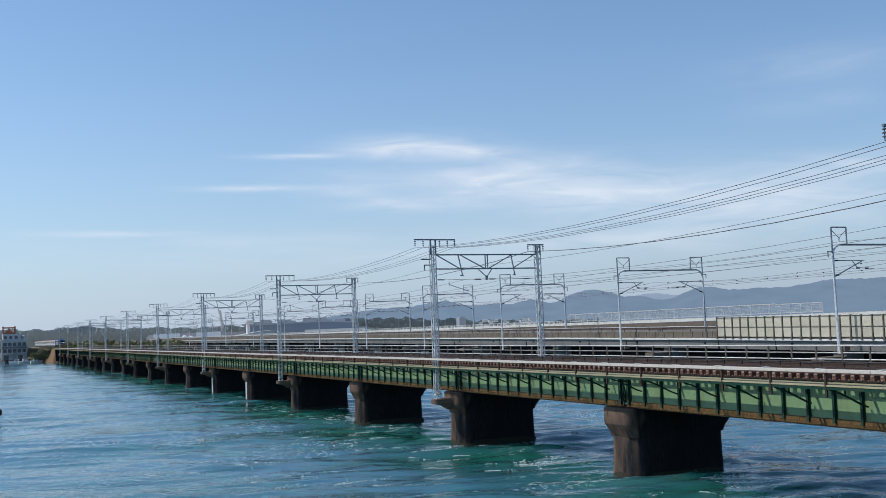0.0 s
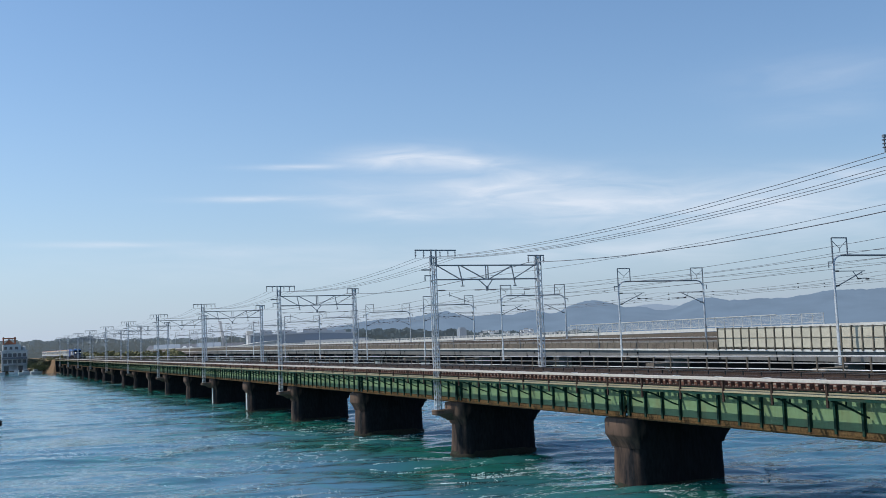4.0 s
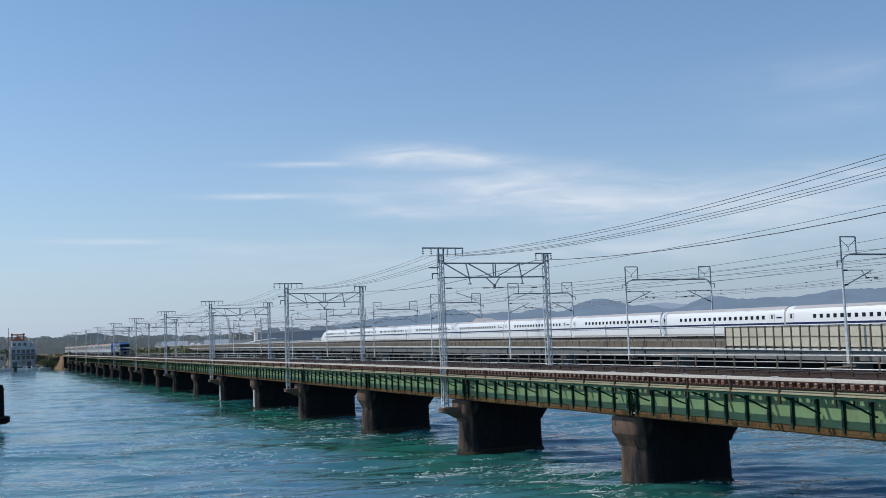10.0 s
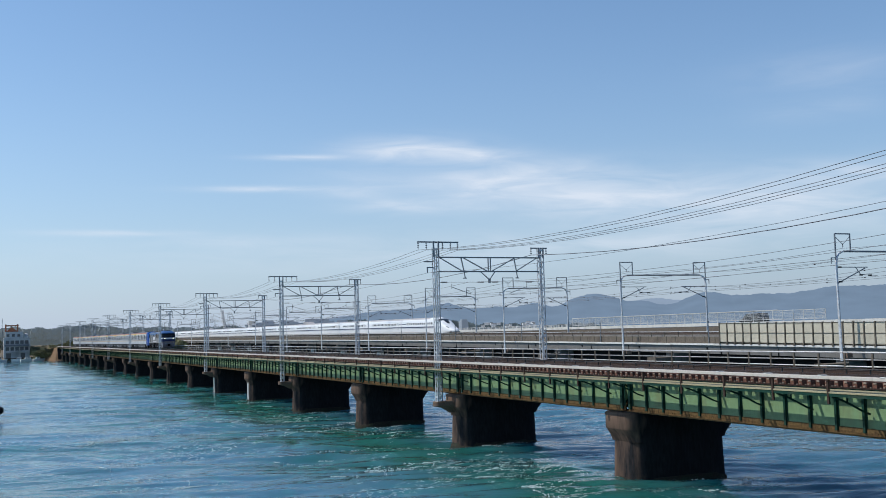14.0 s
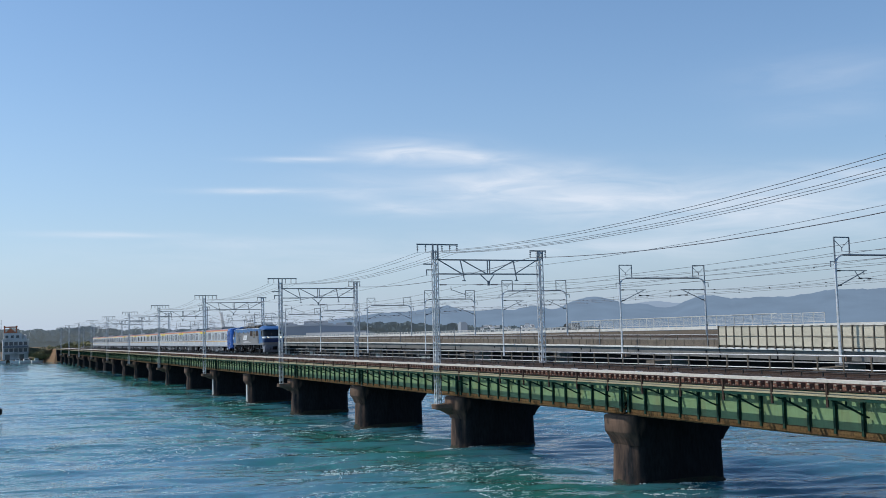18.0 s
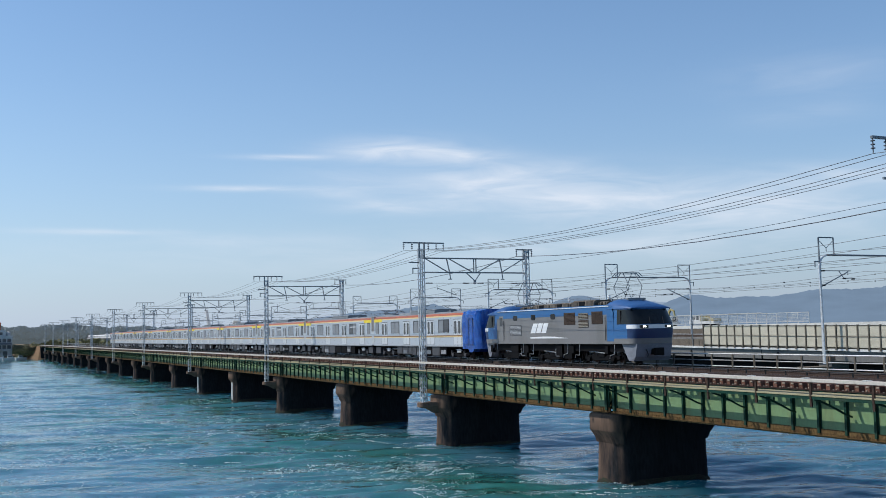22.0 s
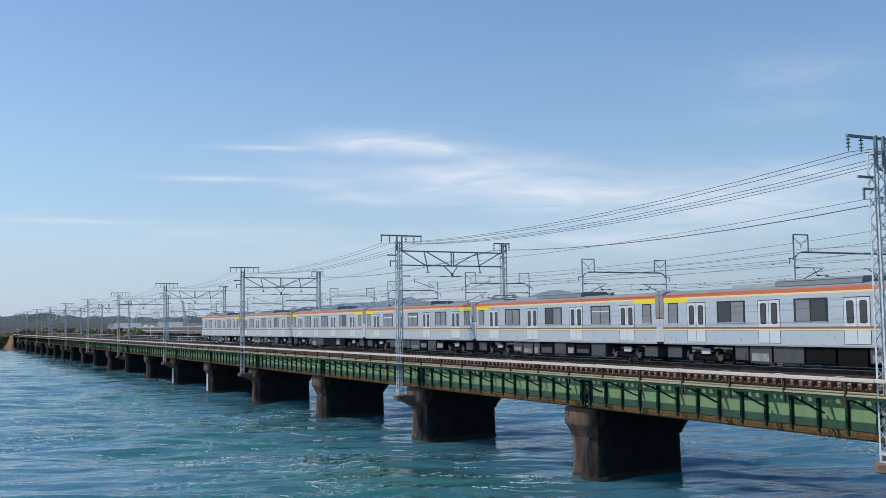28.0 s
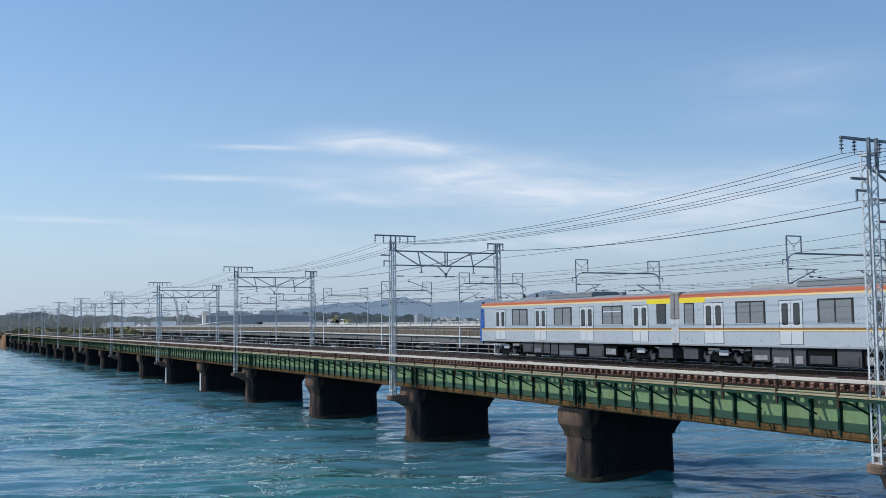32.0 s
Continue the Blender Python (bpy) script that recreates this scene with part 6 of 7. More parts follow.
def blob_leaves(sh, c, r, n, size, rng, flat=1.0):
    for _ in range(n):
        while True:
            p = Vector((rng.uniform(-1, 1), rng.uniform(-1, 1), rng.uniform(-1, 1)))
            if 0.25 < p.length < 1:
                break
        q = Vector(c) + Vector((p.x * r, p.y * r, p.z * r * flat))
        u = Vector((rng.gauss(0, 1), rng.gauss(0, 1), rng.gauss(0, 1))).normalized()
        w = u.orthogonal().normalized() * size * rng.uniform(0.6, 1.3)
        u = u * size * rng.uniform(0.6, 1.3)
        sh.quad(q - u - w, q + u - w * 0.6, q + u + w, q - u * 0.7 + w)


def tree_kit(seed, h, r, leaf, label, mat_leaf):
    rng = random.Random(seed)
    t = thing("tree", label, "tree", "trees on the far shore")
    tr = Shape().tube([(0, 0, 0), (0.1, 0, h * 0.3), (-0.1, 0.1, h * 0.6), (0, 0, h * 0.85)], [0.22, 0.17, 0.11, 0.04], 6)
    cr = Shape()
    for i in range(9):
        a = rng.uniform(0, 6.28)
        q = rng.uniform(0.25, 0.75) * r
        z = h * rng.uniform(0.42, 0.9)
        tip = (q * math.cos(a), q * math.sin(a), z)
        tr.tube([(0, 0, z * 0.7), tip], [0.08, 0.02], 4)
        blob_leaves(cr, tip, r * rng.uniform(0.35, 0.6), 60, leaf, rng, 0.8)
    part("trunk", tr, TRUNK, t)
    part("crown", cr.mesh("crown", mat_leaf, fix=False), mat_leaf, t)
    return t


def build_plants():
    kits = [tree_kit(3, 7.0, 3.2, 0.33, "dark broadleaf tree on the far shore", LEAF), tree_kit(5, 6.0, 3.6, 0.33, "dark spreading tree on the far shore", LEAF), tree_kit(8, 4.0, 3.4, 0.3, "pale green bush on the far shore", LEAFPALE)]
    rng = random.Random(12)
    spots = []
    for i in range(78):
        spots.append((rng.uniform(44, 94), rng.uniform(464, 490), 2.0, 2, rng.uniform(1.0, 1.5)))
    for i in range(16):
        spots.append((rng.uniform(31, 60), rng.uniform(459, 475), 3.2, 2, rng.uniform(0.9, 1.25)))
    for i in range(14):
        spots.append((rng.uniform(20.5, 27), rng.uniform(466, 480), 1.8, rng.choice((1, 2, 2)), rng.uniform(0.55, 0.85)))
    for i in range(16):
        spots.append((rng.uniform(22.5, 29.5), rng.uniform(449, 462), 0.6 + rng.uniform(0, 2.0), rng.choice((1, 2, 2)), rng.uniform(0.5, 0.8)))
    for i in range(9):
        spots.append((rng.uniform(-12, 8), rng.uniform(476, 520), 2.2, rng.choice((0, 1)), rng.uniform(0.8, 1.2)))
    used = set()
    for x, y, z, k, s in spots:
        m = Matrix.Translation((x, y, z)) @ Matrix.Rotation(rng.uniform(0, 6.28), 4, "Z")
        o = kits[k] if k not in used else copy_thing(kits[k], m)
        used.add(k)
        o.matrix_basis = m @ Matrix.Diagonal((s, s, s, 1))


def woods(name, label, material, az0, az1, d, top, n, size, seed, deep=120):
    """A far wood: thousands of leaf clumps over a low ridge."""
    rng = random.Random(seed)
    sh = Shape()
    for _ in range(n):
        az = rng.uniform(az0, az1)
        dd = d + rng.uniform(0, deep)
        t = top(az) * (0.45 + 0.55 * rng.random() ** 0.5)
        p = polar(az, dd, t)
        s = size * rng.uniform(0.6, 1.5)
        a = rng.uniform(0, 6.28)
        u, w = Vector((math.cos(a), math.sin(a), rng.uniform(-0.3, 0.3))) * s, Vector((rng.uniform(-0.4, 0.4), rng.uniform(-0.4, 0.4), 1)) * s * 0.7
        sh.quad(p - u - w, p + u - w * 0.6, p + u * 0.7 + w, p - u * 0.8 + w * 0.8)
    # the ground under the trees
    m = 80
    ring = []
    for i in range(m + 1):
        az = az0 + (az1 - az0) * i / m
        ring.append((polar(az, d, 0), polar(az, d + deep * 0.5, top(az) * 0.80), polar(az, d + deep, 0)))
    k = len(sh.v)
    sh.v += [tuple(p) for r in ring for p in r]
    for i in range(m):
        for j in range(2):
            sh.f.append((k + i * 3 + j, k + i * 3 + 3 + j, k + i * 3 + 4 + j, k + i * 3 + 1 + j))
    single(name, sh, material, label, "woods", kind="stuff", fix=False)


def bumps(az, peaks, base):
    return base + sum(h * math.exp(-((az - a) / w) ** 2) for a, h, w in peaks)


def build_distance():
    el = lambda deg, d: 8.0 + d * math.tan(radians(deg))
    drop = 0.0276  # skyline lowered with bearing to fit the camera's view
    hill = lambda az: el(bumps(az, ((5.0, 0.20, 1.25), (-1.5, 0.13, 2.7), (8.7, 0.11, 2.0), (12.7, 0.18, 1.4), (17.1, 0.13, 1.8)), 0.67) - drop * az + 0.05 * math.sin(az * 5.1), 1100)
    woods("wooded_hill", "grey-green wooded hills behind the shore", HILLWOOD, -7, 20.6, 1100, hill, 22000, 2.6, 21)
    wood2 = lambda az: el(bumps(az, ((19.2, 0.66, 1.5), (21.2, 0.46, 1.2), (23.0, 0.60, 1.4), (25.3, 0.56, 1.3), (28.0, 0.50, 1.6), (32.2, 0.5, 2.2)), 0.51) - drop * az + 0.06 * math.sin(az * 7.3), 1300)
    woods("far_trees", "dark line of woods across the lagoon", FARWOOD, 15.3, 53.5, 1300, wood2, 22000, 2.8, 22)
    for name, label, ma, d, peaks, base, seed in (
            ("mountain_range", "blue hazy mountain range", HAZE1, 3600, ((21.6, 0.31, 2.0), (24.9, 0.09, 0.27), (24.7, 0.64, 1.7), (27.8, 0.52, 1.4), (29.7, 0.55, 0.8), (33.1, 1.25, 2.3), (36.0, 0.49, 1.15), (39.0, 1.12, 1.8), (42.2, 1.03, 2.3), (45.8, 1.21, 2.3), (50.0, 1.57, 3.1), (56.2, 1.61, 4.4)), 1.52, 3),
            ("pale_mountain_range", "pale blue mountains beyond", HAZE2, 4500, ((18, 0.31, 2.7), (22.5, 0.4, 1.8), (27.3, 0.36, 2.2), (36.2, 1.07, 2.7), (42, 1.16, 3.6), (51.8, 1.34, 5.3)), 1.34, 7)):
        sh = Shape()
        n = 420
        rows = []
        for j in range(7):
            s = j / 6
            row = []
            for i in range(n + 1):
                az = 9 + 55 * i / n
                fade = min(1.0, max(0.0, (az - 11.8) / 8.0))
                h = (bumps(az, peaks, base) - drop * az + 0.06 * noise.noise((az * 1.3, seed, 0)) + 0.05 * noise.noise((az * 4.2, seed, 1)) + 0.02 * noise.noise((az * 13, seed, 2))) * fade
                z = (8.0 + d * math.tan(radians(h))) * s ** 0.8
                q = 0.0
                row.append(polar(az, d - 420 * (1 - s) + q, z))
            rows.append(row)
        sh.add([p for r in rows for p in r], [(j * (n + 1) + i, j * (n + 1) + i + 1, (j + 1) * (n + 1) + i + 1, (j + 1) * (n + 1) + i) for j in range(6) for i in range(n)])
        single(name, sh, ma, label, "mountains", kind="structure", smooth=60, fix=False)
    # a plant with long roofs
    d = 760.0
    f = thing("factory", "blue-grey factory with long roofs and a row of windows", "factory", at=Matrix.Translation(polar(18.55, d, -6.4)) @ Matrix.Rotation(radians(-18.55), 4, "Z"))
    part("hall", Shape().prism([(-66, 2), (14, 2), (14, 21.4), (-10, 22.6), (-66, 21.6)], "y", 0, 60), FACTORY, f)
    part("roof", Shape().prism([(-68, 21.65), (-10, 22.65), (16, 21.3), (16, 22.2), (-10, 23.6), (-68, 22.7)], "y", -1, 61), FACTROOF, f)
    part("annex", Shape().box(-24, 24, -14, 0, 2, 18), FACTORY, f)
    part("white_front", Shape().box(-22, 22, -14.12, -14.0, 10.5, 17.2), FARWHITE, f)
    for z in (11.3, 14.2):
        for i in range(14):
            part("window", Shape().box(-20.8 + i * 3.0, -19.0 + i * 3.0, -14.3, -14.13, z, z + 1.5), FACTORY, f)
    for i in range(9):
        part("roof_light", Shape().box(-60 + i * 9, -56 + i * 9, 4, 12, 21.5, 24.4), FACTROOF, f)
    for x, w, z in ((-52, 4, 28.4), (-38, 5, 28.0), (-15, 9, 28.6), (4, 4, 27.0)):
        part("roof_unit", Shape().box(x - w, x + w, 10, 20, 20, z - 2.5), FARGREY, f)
    t = thing("white_tower", "slanted white bridge tower on the shore", "tower", at=polar(12.3, 700, -3.7))
    part("leg", Shape().bar((1.6, 0, 2), (0.4, 0, 18), 1.2), FARGREY, t, "grey lower leg")
    part("leg", Shape().bar((0.4, 0, 18), (-1.2, 0, 29.5), 2.0, 1.6), FARWHITE, t, "white slanted upper leg")
    part("stay", Shape().bar((4.0, 0, 2), (0.8, 0, 22), 0.6), FARGREY, t)
    t = thing("white_tower", "white block tower of a plant", "tower", at=polar(13.75, 720, -4.3))
    part("shaft", Shape().box(-1.2, 0.8, -2, 2, 2, 23), FARWHITE, t)
    part("head", Shape().box(-1.6, 2.8, -2, 2, 20.5, 23), FARWHITE, t)
    t = thing("silo", "white silo with ladder by the shore", "silo", at=polar(10.3, 700, -2.5))
    part("tank", Shape().tube([(0, 0, 2), (0, 0, 11.5), (0, 0, 12.5)], [1.7, 1.7, 0.5], 10), FARWHITE, t)
    part("tank", Shape().tube([(4, 0, 2), (4, 0, 11), (4, 0, 12)], [2.2, 2.2, 0.5], 10), FARWHITE, t)
    t = thing("far_tower", "grey tower block across the lagoon", "tower", at=polar(25.7, 1150, -14.1))
    part("block", Shape().box(-4.2, 4.2, -4, 4, 2, 33), FACTROOF, t)
    part("top", Shape().box(-3, 3, -3, 3, 33, 34.5), FACTROOF, t)
    # a low line of roofs and houses
    rng = random.Random(5)
    kinds = []
    for i in range(3):
        h = thing("far_house", "small white house across the lagoon", "house", "houses across the lagoon")
        w, dp, z = rng.uniform(9, 16), rng.uniform(8, 10), rng.uniform(6, 9)
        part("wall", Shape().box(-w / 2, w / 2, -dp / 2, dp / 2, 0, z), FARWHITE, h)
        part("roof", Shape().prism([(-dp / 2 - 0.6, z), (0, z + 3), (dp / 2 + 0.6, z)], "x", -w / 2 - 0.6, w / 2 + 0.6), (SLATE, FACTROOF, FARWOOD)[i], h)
        for q in (-0.28, 0.05, 0.3):
            part("window", Shape().box(w * q - 0.8, w * q + 0.8, -dp / 2 - 0.06, -dp / 2, z * 0.45, z * 0.75), WINDOW, h)
        kinds.append(h)
    seen = set()
    for i in range(64):
        k = i % 3
        if i < 40:
            az, d, z = rng.uniform(26.6, 29.8), rng.uniform(1100, 1290), rng.uniform(6, 14)
        elif i < 54:
            az, d, z = rng.uniform(29.6, 34), rng.uniform(1180, 1290), rng.uniform(0, 5)
        else:
            az, d, z = rng.uniform(8.7, 14), rng.uniform(640, 900), 0.0
        m = Matrix.Translation(polar(az, d, z)) @ Matrix.Rotation(rng.uniform(-0.7, 0.2), 4, "Z")
        o = kinds[k] if k not in seen else copy_thing(kinds[k], m)
        seen.add(k)
        o.matrix_basis = m @ Matrix.Diagonal((0.28, 0.28, 0.26, 1)) if i < 54 else m
    # the road's ramp down on the far shore
    ramp = Shape()
    for i in range(18):
        a, b = i / 18, (i + 1) / 18
        xa, xb = 104 + 43 * a, 104 + 43 * b
        za, zb = 4.5 + 6.1 * math.sin(a * 1.5), 4.5 + 6.1 * math.sin(b * 1.5)
        ramp.prism([(xa, -1), (xb, -1), (xb, zb), (xa, za)], "y", 520 + 14 * a, 530 + 14 * a)
    single("road_ramp", ramp, PALECON, "pale concrete road ramp on the shore", "ramp", kind="structure")


def house_by_shore():
    h = thing("shore_building", "white three-storey waterfront building with an orange rooftop frame", "building", at=(8.6, 468, 1.4))
    part("wall", Shape().box(0, 11.6, 0, 12, 0, 9.3), HOUSEGREY, h)
    part("upper_wall", Shape().box(0.6, 8.6, 1, 11, 9.3, 12.6), HOUSEGREY, h)
    part("parapet", Shape().box(-0.25, 11.85, -0.25, 12.2, 9.3, 9.75), HOUSEGREY, h)
    part("balcony", Shape().box(0.3, 11.3, -1.3, 0, 5.6, 6.5), SLATE, h)
    part("balcony", Shape().box(0.3, 11.3, -1.3, 0, 2.7, 2.9), HOUSEGREY, h)
    for z in (3.6, 6.7):
        for i in range(5):
            part("window", Shape().box(0.8 + i * 2.15, 2.4 + i * 2.15, -0.05, 0, z, z + 1.7), WINDOW, h)
    for i in range(3):
        part("window", Shape().box(1.2 + i * 2.4, 2.5 + i * 2.4, 0.95, 1.0, 10.2, 11.5), WINDOW, h)
    part("door", Shape().box(1.0, 3.2, -0.05, 0, 0, 2.4), WINDOW, h)
    part("door", Shape().box(7.5, 9.5, -0.05, 0, 0, 2.4), WINDOW, h)
    fr = Shape()
    for x in (0.9, 6.2):
        for y in (1.5, 8):
            fr.box(x - 0.25, x + 0.25, y - 0.25, y + 0.25, 12.6, 16.2)
    fr.box(0.5, 6.6, 1.2, 8.3, 15.3, 15.8)
    part("roof_frame", fr, ROOFRED, h, "orange rooftop frame")
    part("roof_gable", Shape().prism([(0.9, 12.7), (6.2, 12.7), (3.55, 14.9)], "y", 1.4, 8), ROOFRED, h)
    part("water_tank", Shape().tube([(10, 5, 9.7), (10, 5, 11.4), (10, 5, 11.9)], [1.0, 1.0, 0.3], 10), HOUSEGREY, h)
    part("lamp_mast", Shape().tube([(-0.8, 0, 0), (-0.8, 0, 19)], 0.12, 6), DULL, h)
    h2 = thing("shore_building", "low grey building with flat roof on the shore", "building", at=(-6.0, 478, 1.5))
    part("wall", Shape().box(0, 13, 0, 9, 0, 6.4), HOUSEGREY, h2)
    part("roof", Shape().box(-0.5, 13.5, -0.5, 9.5, 6.4, 6.9), SLATE, h2)
    for i in range(5):
        part("window", Shape().box(0.8 + i * 2.4, 2.2 + i * 2.4, -0.05, 0, 3.5, 5.2), WINDOW, h2)


def boat(x, y, s, turn):
    b = thing("motor_boat", "small white motor boat moored at the shore", "boat", "boats at the shore", at=Matrix.Translation((x, y, 0)) @ Matrix.Rotation(radians(turn), 4, "Z"))
    hull = Shape().loft([[(-3 * s, -0.8 * s, 0.9), (-3 * s, 0.8 * s, 0.9), (-3 * s, 0.6 * s, -0.2), (-3 * s, -0.6 * s, -0.2)], [(1 * s, -0.9 * s, 1.0), (1 * s, 0.9 * s, 1.0), (1 * s, 0.6 * s, -0.2), (1 * s, -0.6 * s, -0.2)], [(3.2 * s, -0.05, 1.3), (3.2 * s, 0.05, 1.3), (2.7 * s, 0.03, -0.1), (2.7 * s, -0.03, -0.1)]])
    part("hull", hull, WALLW, b, smooth=40)
    part("cabin", Shape().prism([(-1.6 * s, 0.95), (0.6 * s, 0.95), (0.2 * s, 1.9), (-1.5 * s, 1.9)], "y", -0.6 * s, 0.6 * s), WALLW, b, bevel=0.05)
    part("cabin_window", Shape().box(-1.3 * s, 0.1 * s, -0.62 * s, 0.62 * s, 1.35, 1.7), WINDOW, b)


def marker_buoy():
    m = thing("channel_marker", "dark steel channel marker standing in the water", "channel marker", at=(0.85, 116.0, 0))
    part("pile", Shape().tube([(0, 0, -1), (0, 0, 0.9)], 0.35, 10), UNDER, m, smooth=40)
    part("platform", Shape().tube([(0, 0, 0.55), (0, 0, 0.75), (0, 0, 1.2), (0, 0, 1.35)], [1.0, 1.3, 1.3, 1.1], 14), UNDER, m, smooth=40)
    part("tower", Shape().tube([(0, 0, 1.3), (0, 0, 4.2), (0, 0, 4.6)], [0.75, 0.68, 0.55], 12), UNDER, m, smooth=40)
    part("lamp", Shape().tube([(0, 0, 4.6), (0, 0, 4.95)], 0.3, 10), UNDER, m)


build_distance()
DRAWN = set(bpy.data.objects)
build_land()
build_plants()
house_by_shore()
for bx, by, bs, bt in ((-4, 458, 1.1, 10), (2.5, 457, 0.9, -8), (7.0, 459, 1.0, 4), (14.5, 458, 1.0, 170), (19.5, 455, 1.3, 5), (23.5, 452, 0.9, 12)):
    boat(bx, by, bs, bt)
fit_to_view(DRAWN, (BRIDGE[0], (0.97, 8.0, 0.0)))
marker_buoy()

# ---- vehicles on the road bridge ----
BLACKCAR = mat("black_car_paint", (0.012, 0.013, 0.016), 0.25, vary=0.1, bump=0, coat=0.5)
WHITECAR = mat("white_car_paint", (0.75, 0.75, 0.74), 0.3, vary=0.05, bump=0, coat=0.3)
DIGYELLOW = mat("faded_yellow_paint", (0.40, 0.33, 0.14), 0.5, vary=0.15, fine=10, stain=(0.25, 0.2, 0.1), amount=0.5)
TYRE = Shape().tube([(-0.1, 0, 0), (0.1, 0, 0)], 0.33, 14).mesh("tyre", RUBBER, smooth=40)


def car_wheels(c, half, ys, r=0.33):
    for y in ys:
        for s in (-1, 1):
            w = part("wheel", TYRE, RUBBER, c, at=(s * half, y, r))
            part("rim", Shape().tube([(s * 0.10, 0, 0), (s * 0.115, 0, 0)], 0.2, 10), DULL, w)


def van():
    c = thing("minivan", "black minivan on the road bridge", "car")
    prof = [(-2.35, 0.3), (2.25, 0.3), (2.35, 0.85), (1.55, 1.05), (0.75, 1.78), (-2.0, 1.82), (-2.32, 1.1)]
    part("body", Shape().prism([(y, z) for y, z in prof], "x", -0.86, 0.86), BLACKCAR, c, bevel=0.06)
    part("side_glass", Shape().prism([(1.2, 1.12), (0.72, 1.66), (-1.9, 1.7), (-2.1, 1.15)], "x", -0.875, 0.875), GLASS, c)
    car_wheels(c, 0.78, (1.45, -1.45))
    return c


def truck(load):
    c = thing("flatbed_truck", "white flatbed truck carrying a small yellow excavator" if load else "white crew-cab truck with a small crane", "truck")
    part("cab", Shape().prism([(2.3, 0.45), (2.45, 1.0), (2.3, 1.45), (2.0, 2.15), (0.75, 2.15) if load else (-0.1, 2.15), (0.7, 0.45) if load else (-0.15, 0.45)], "x", -0.88, 0.88), WHITECAR, c, bevel=0.05)
    part("cab_glass", Shape().prism([(2.2, 1.4), (1.98, 1.98), (1.0, 1.98), (1.0, 1.4)], "x", -0.89, 0.89), GLASS, c)
    if not load:
        part("rear_glass", Shape().prism([(0.85, 1.4), (0.85, 1.98), (0.1, 1.98), (0.1, 1.4)], "x", -0.89, 0.89), GLASS, c)
    part("bed", Shape().box(-0.92, 0.92, -3.4, 0.65 if load else -0.2, 0.75, 1.15), WHITECAR, c)
    part("frame", Shape().box(-0.5, 0.5, -3.3, 2.2, 0.4, 0.74), UNDER, c)
    car_wheels(c, 0.8, (1.5, -2.2))
    if not load:
        part("rack", Shape().box(-0.9, 0.9, -0.4, -0.3, 1.15, 2.2).bar((-0.7, -3.2, 1.2), (-0.7, -0.4, 2.2), 0.12).bar((0.4, -3.0, 1.2), (0.4, -0.5, 1.9), 0.12).box(-0.8, 0.8, -3.2, -2.2, 1.15, 1.6), DIGYELLOW, c)
    else:
        part("tracks", Shape().box(-0.8, -0.45, -2.4, -0.6, 1.15, 1.6).box(0.45, 0.8, -2.4, -0.6, 1.15, 1.6), UNDER, c, bevel=0.08)
        part("excavator_house", Shape().box(-0.65, 0.65, -1.6, -0.3, 1.62, 2.4), DIGYELLOW, c, bevel=0.12)
        part("canopy", Shape().box(-0.7, 0.7, -1.5, -0.2, 3.55, 3.62), LOCOBLUE, c)
        for q in ((-0.6, -0.35), (0.6, -0.35), (-0.6, -1.35), (0.6, -1.35)):
            part("canopy_post", Shape().box(q[0] - 0.03, q[0] + 0.03, q[1] - 0.03, q[1] + 0.03, 2.3, 3.56), UNDER, c)
        part("boom", Shape().bar((0, -1.5, 1.9), (0, -2.3, 3.3), 0.3).bar((0, -2.3, 3.3), (0, -3.2, 3.0), 0.25), DIGYELLOW, c, "yellow boom")
        part("arm", Shape().bar((0, -3.2, 3.05), (0, -3.5, 1.9), 0.22), DIGYELLOW, c)
        part("bucket", Shape().prism([(-3.7, 1.2), (-3.0, 1.2), (-3.1, 1.8), (-3.6, 2.0)], "x", -0.35, 0.35), UNDER, c)
    return c


VAN, TRUCK, TRUCK2 = van(), truck(True), truck(False)

# ---- foam carried by the current ----
FOAM = mat("sea_foam", (0.48, 0.56, 0.56), 0.9, vary=0.1, bump=0.2)


def foam_field(seed, spots):
    """Curled streaks of small torn flecks, densest at the breaking head."""
    rng = random.Random(seed)
    sh = Shape()
    for cx, cy, spread, n in spots:
        lean = rng.gauss(-24, 16)
        for _ in range(n):
            px, py = rng.gauss(cx, spread), rng.gauss(cy, spread)
            length, stray = rng.uniform(0.5, 3.6), rng.uniform(0.03, 0.16)
            d, bend = radians(lean + rng.gauss(0, 18)), rng.gauss(0, 0.55)
            m = int(length * 16)
            for i in range(m):
                q = i / m
                d += bend / m * 2 + rng.gauss(0, 0.10)
                px, py = px + math.cos(d) * length / m, py + math.sin(d) * length / m
                if rng.random() < 0.25 + 0.55 * q:
                    continue
                off = rng.gauss(0, stray * (0.4 + q))
                fx, fy = px - math.sin(d) * off, py + math.cos(d) * off
                r = rng.uniform(0.015, 0.050) * (1.25 - q)
                z = swell(fx, fy) + 0.035
                turn = rng.uniform(0, 6.28)
                ring = []
                for k in range(5):
                    a, rr = turn + k * 1.2566, r * rng.uniform(0.5, 1.4)
                    ring.append((fx + math.cos(d) * rr * 1.7 * math.cos(a) - math.sin(d) * rr * math.sin(a), fy + math.sin(d) * rr * 1.7 * math.cos(a) + math.cos(d) * rr * math.sin(a), z - 0.02))
                sh.add(ring + [(fx, fy, z + 0.5 * r)], [(k, (k + 1) % 5, 5) for k in range(5)])
    return single("foam", sh, FOAM, "white foam flecks drifting on the current", "foam", "drifting foam", kind="stuff", fix=False)


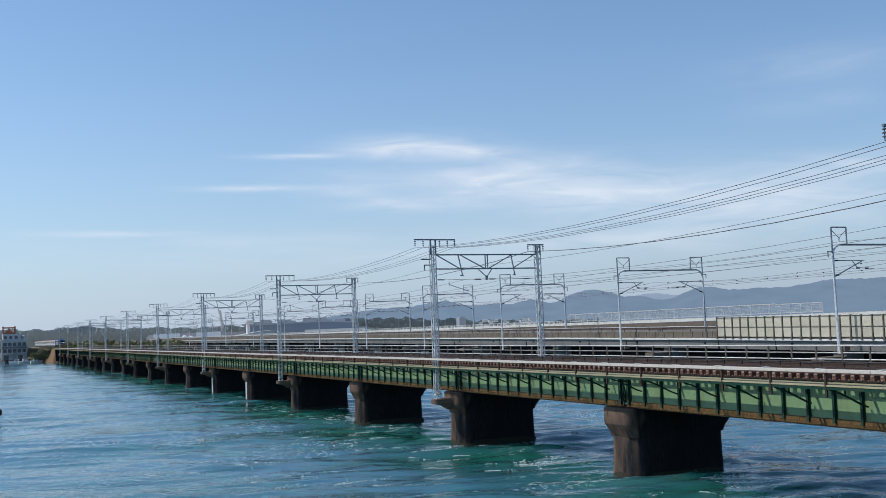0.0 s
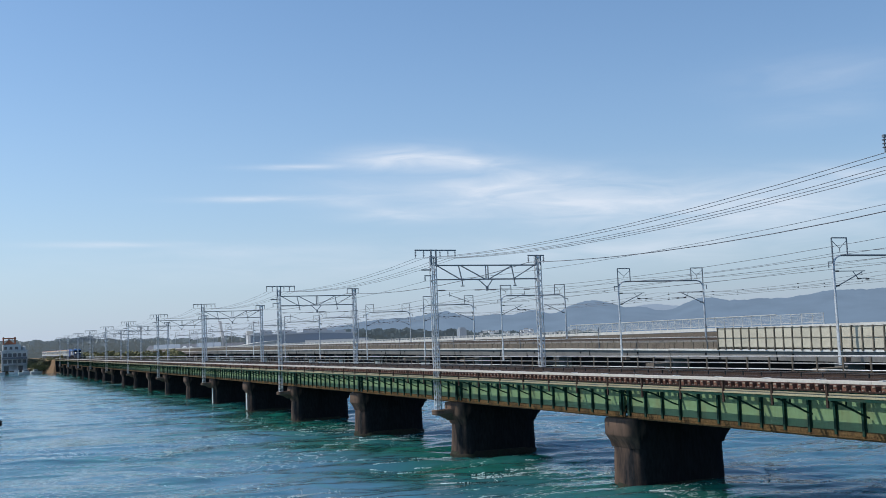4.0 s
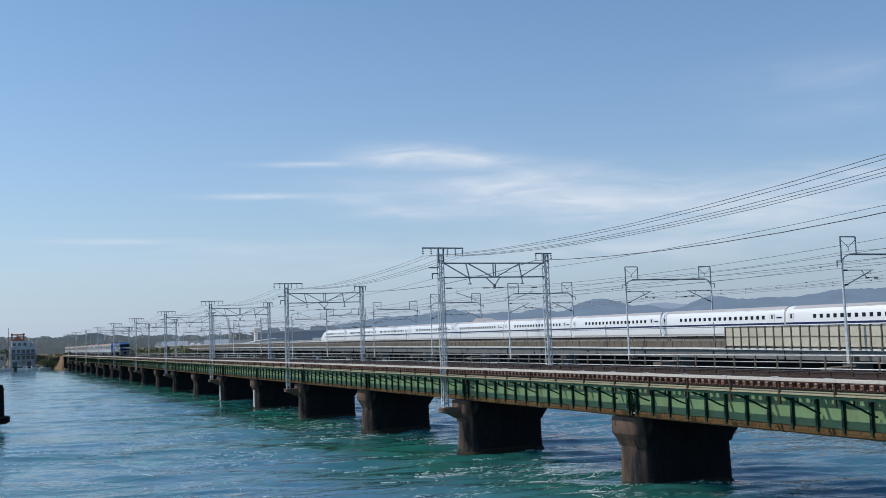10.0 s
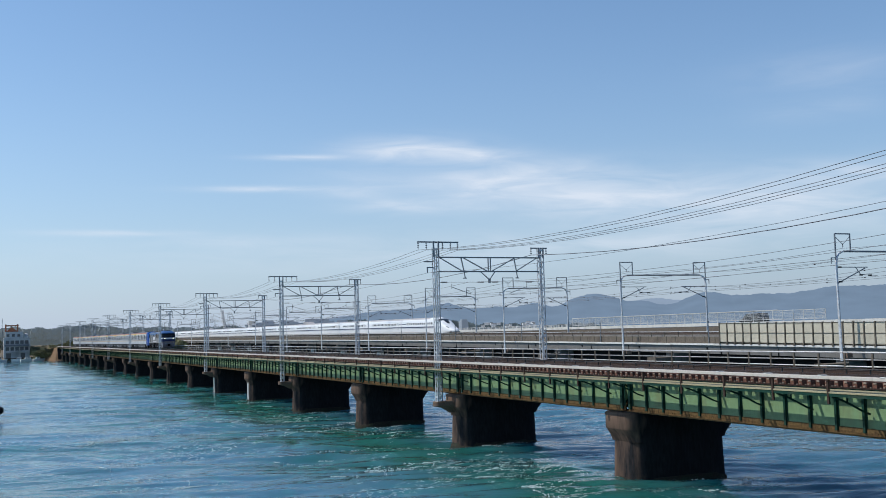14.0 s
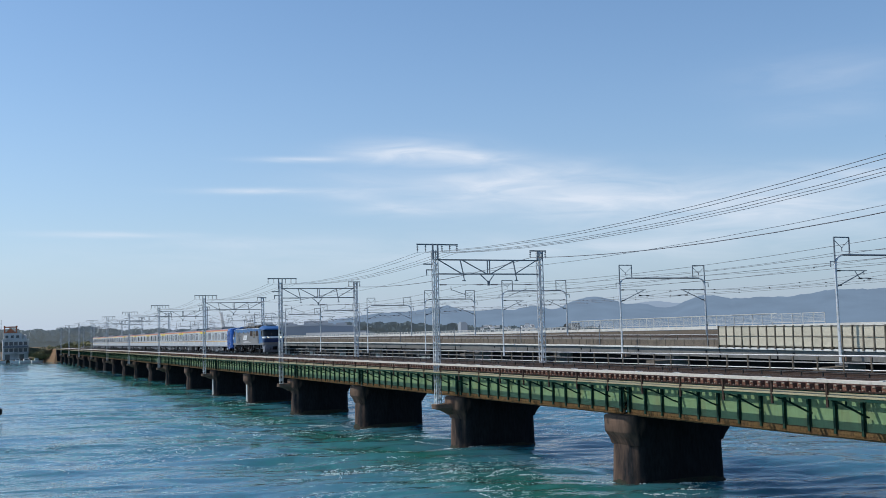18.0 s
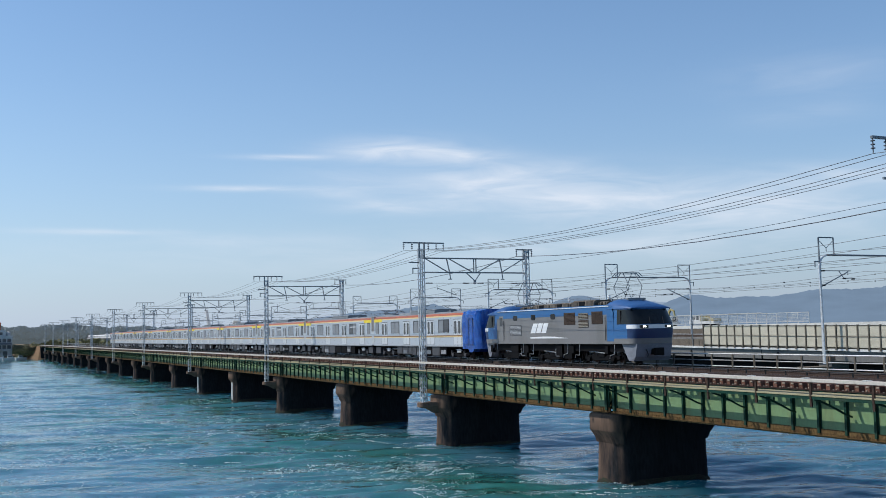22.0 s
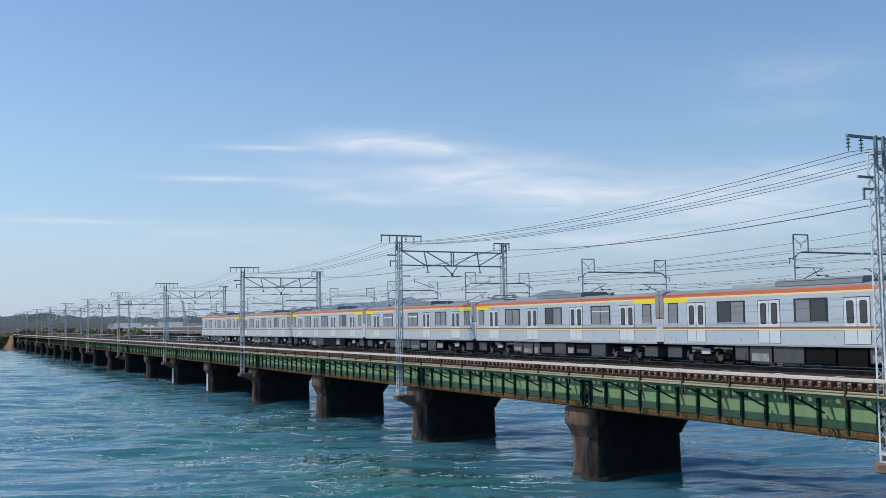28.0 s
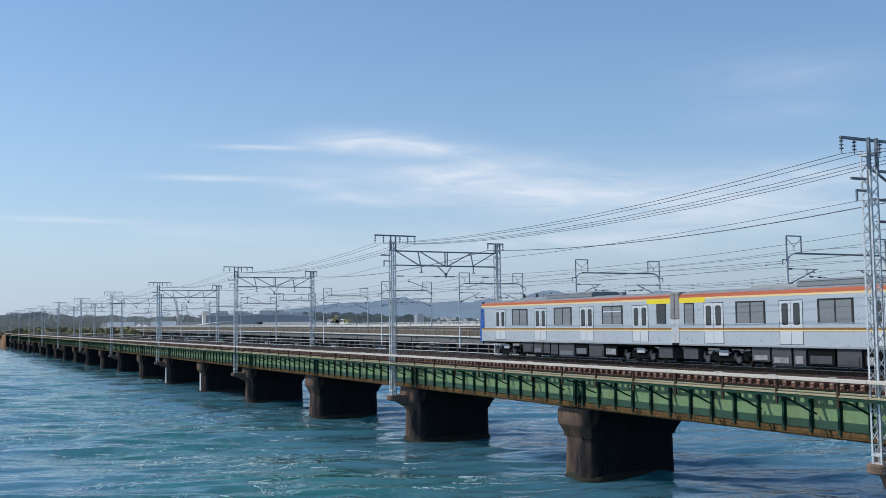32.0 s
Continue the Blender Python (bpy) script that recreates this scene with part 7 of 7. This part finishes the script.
FOAMS = []
for i in range(3):
    rng = random.Random(70 + i)
    spots = [(rng.uniform(6, 33), rng.uniform(33, 115), rng.uniform(0.6, 2.6), rng.choice((2, 3, 6))) for _ in range(11)]
    spots += [(rng.uniform(26, 34), pier_at(k) + rng.uniform(-4, 4), rng.uniform(0.5, 1.5), rng.choice((2, 5))) for k in range(1, 7, 2)]
    spots += [(rng.uniform(17, 32), rng.uniform(35, 105), rng.uniform(0.5, 1.6), rng.choice((1, 3, 5))) for _ in range(9)]
    FOAMS.append(foam_field(i, spots))

DRAWN = set(bpy.data.objects)
build_tracks()
fit_to_view(DRAWN, BRIDGE)

# ---- what moves ----


def on_fast(x, y, length):
    """A place on the rails of the high-speed line, in metres."""
    k, off = VIADUCT
    height = lambda q: k[2] * (FAST_RAIL + climb((q - off[1]) / k[1])) + off[2]
    return FAST @ Matrix.Translation((x, y, height(y))) @ Matrix.Rotation(math.atan((height(y + length) - height(y)) / length), 4, "X")


def motions():
    times = [2.0 * i for i in range(17)]
    fine = [0.5 * i for i in range(65)]
    rail = RAIL * BRIDGE[0][2] + BRIDGE[1][2]
    track = FAR_X * BRIDGE[0][0] + BRIDGE[1][0]
    gain = lambda t: 0.35 - 0.0149 * (t - 26.5) ** 2 if t > 21.0 else max(-0.5, -0.1 + 0.164 * (t - 21.0))  # the train slows a little on the bridge
    head = lambda t: 67.1 - 20.53 * (t - 21.0) - gain(t)
    walk(LOCO, [(t, pose(track, head(t) - 1.0, rail)) for t in times])
    for i, c in enumerate(CARS):
        walk(c, [(t, pose(track, head(t) + 18.2 + 20.0 * i, rail)) for t in times])
    nose = lambda t: 218.1 + 75.35 * (t - 9.0)
    for i, c in enumerate(FASTCARS):
        walk(c, [(t, on_fast(1.68, nose(t) - 27.35 - 25.0 * i, 25.0)) for t in fine])
    walk(FASTTAIL, [(t, on_fast(1.68, nose(t) - 27.35 - 25.0 * 14, -27.35) @ Matrix.Rotation(math.pi, 4, "Z")) for t in fine])
    lane = ROAD_X + 2.2
    walk(VAN, [(t, pose(lane, 105.3 + 12.9 * (t - 13.0), ROAD_Z)) for t in times])
    walk(TRUCK, [(t, pose(lane, 108.5 + 14.0 * (t - 20.0), ROAD_Z)) for t in times])
    walk(TRUCK2, [(t, pose(lane, 98.0 + 14.0 * (t - 20.0), ROAD_Z)) for t in times])
    # the current carries the ripples and the foam
    for f in FOAMS + [WATER_SHEET]:
        walk(f, [(t, Matrix.Translation(Vector((-0.55, 0.30, 0)) * (t - 16.0))) for t in times])


motions()
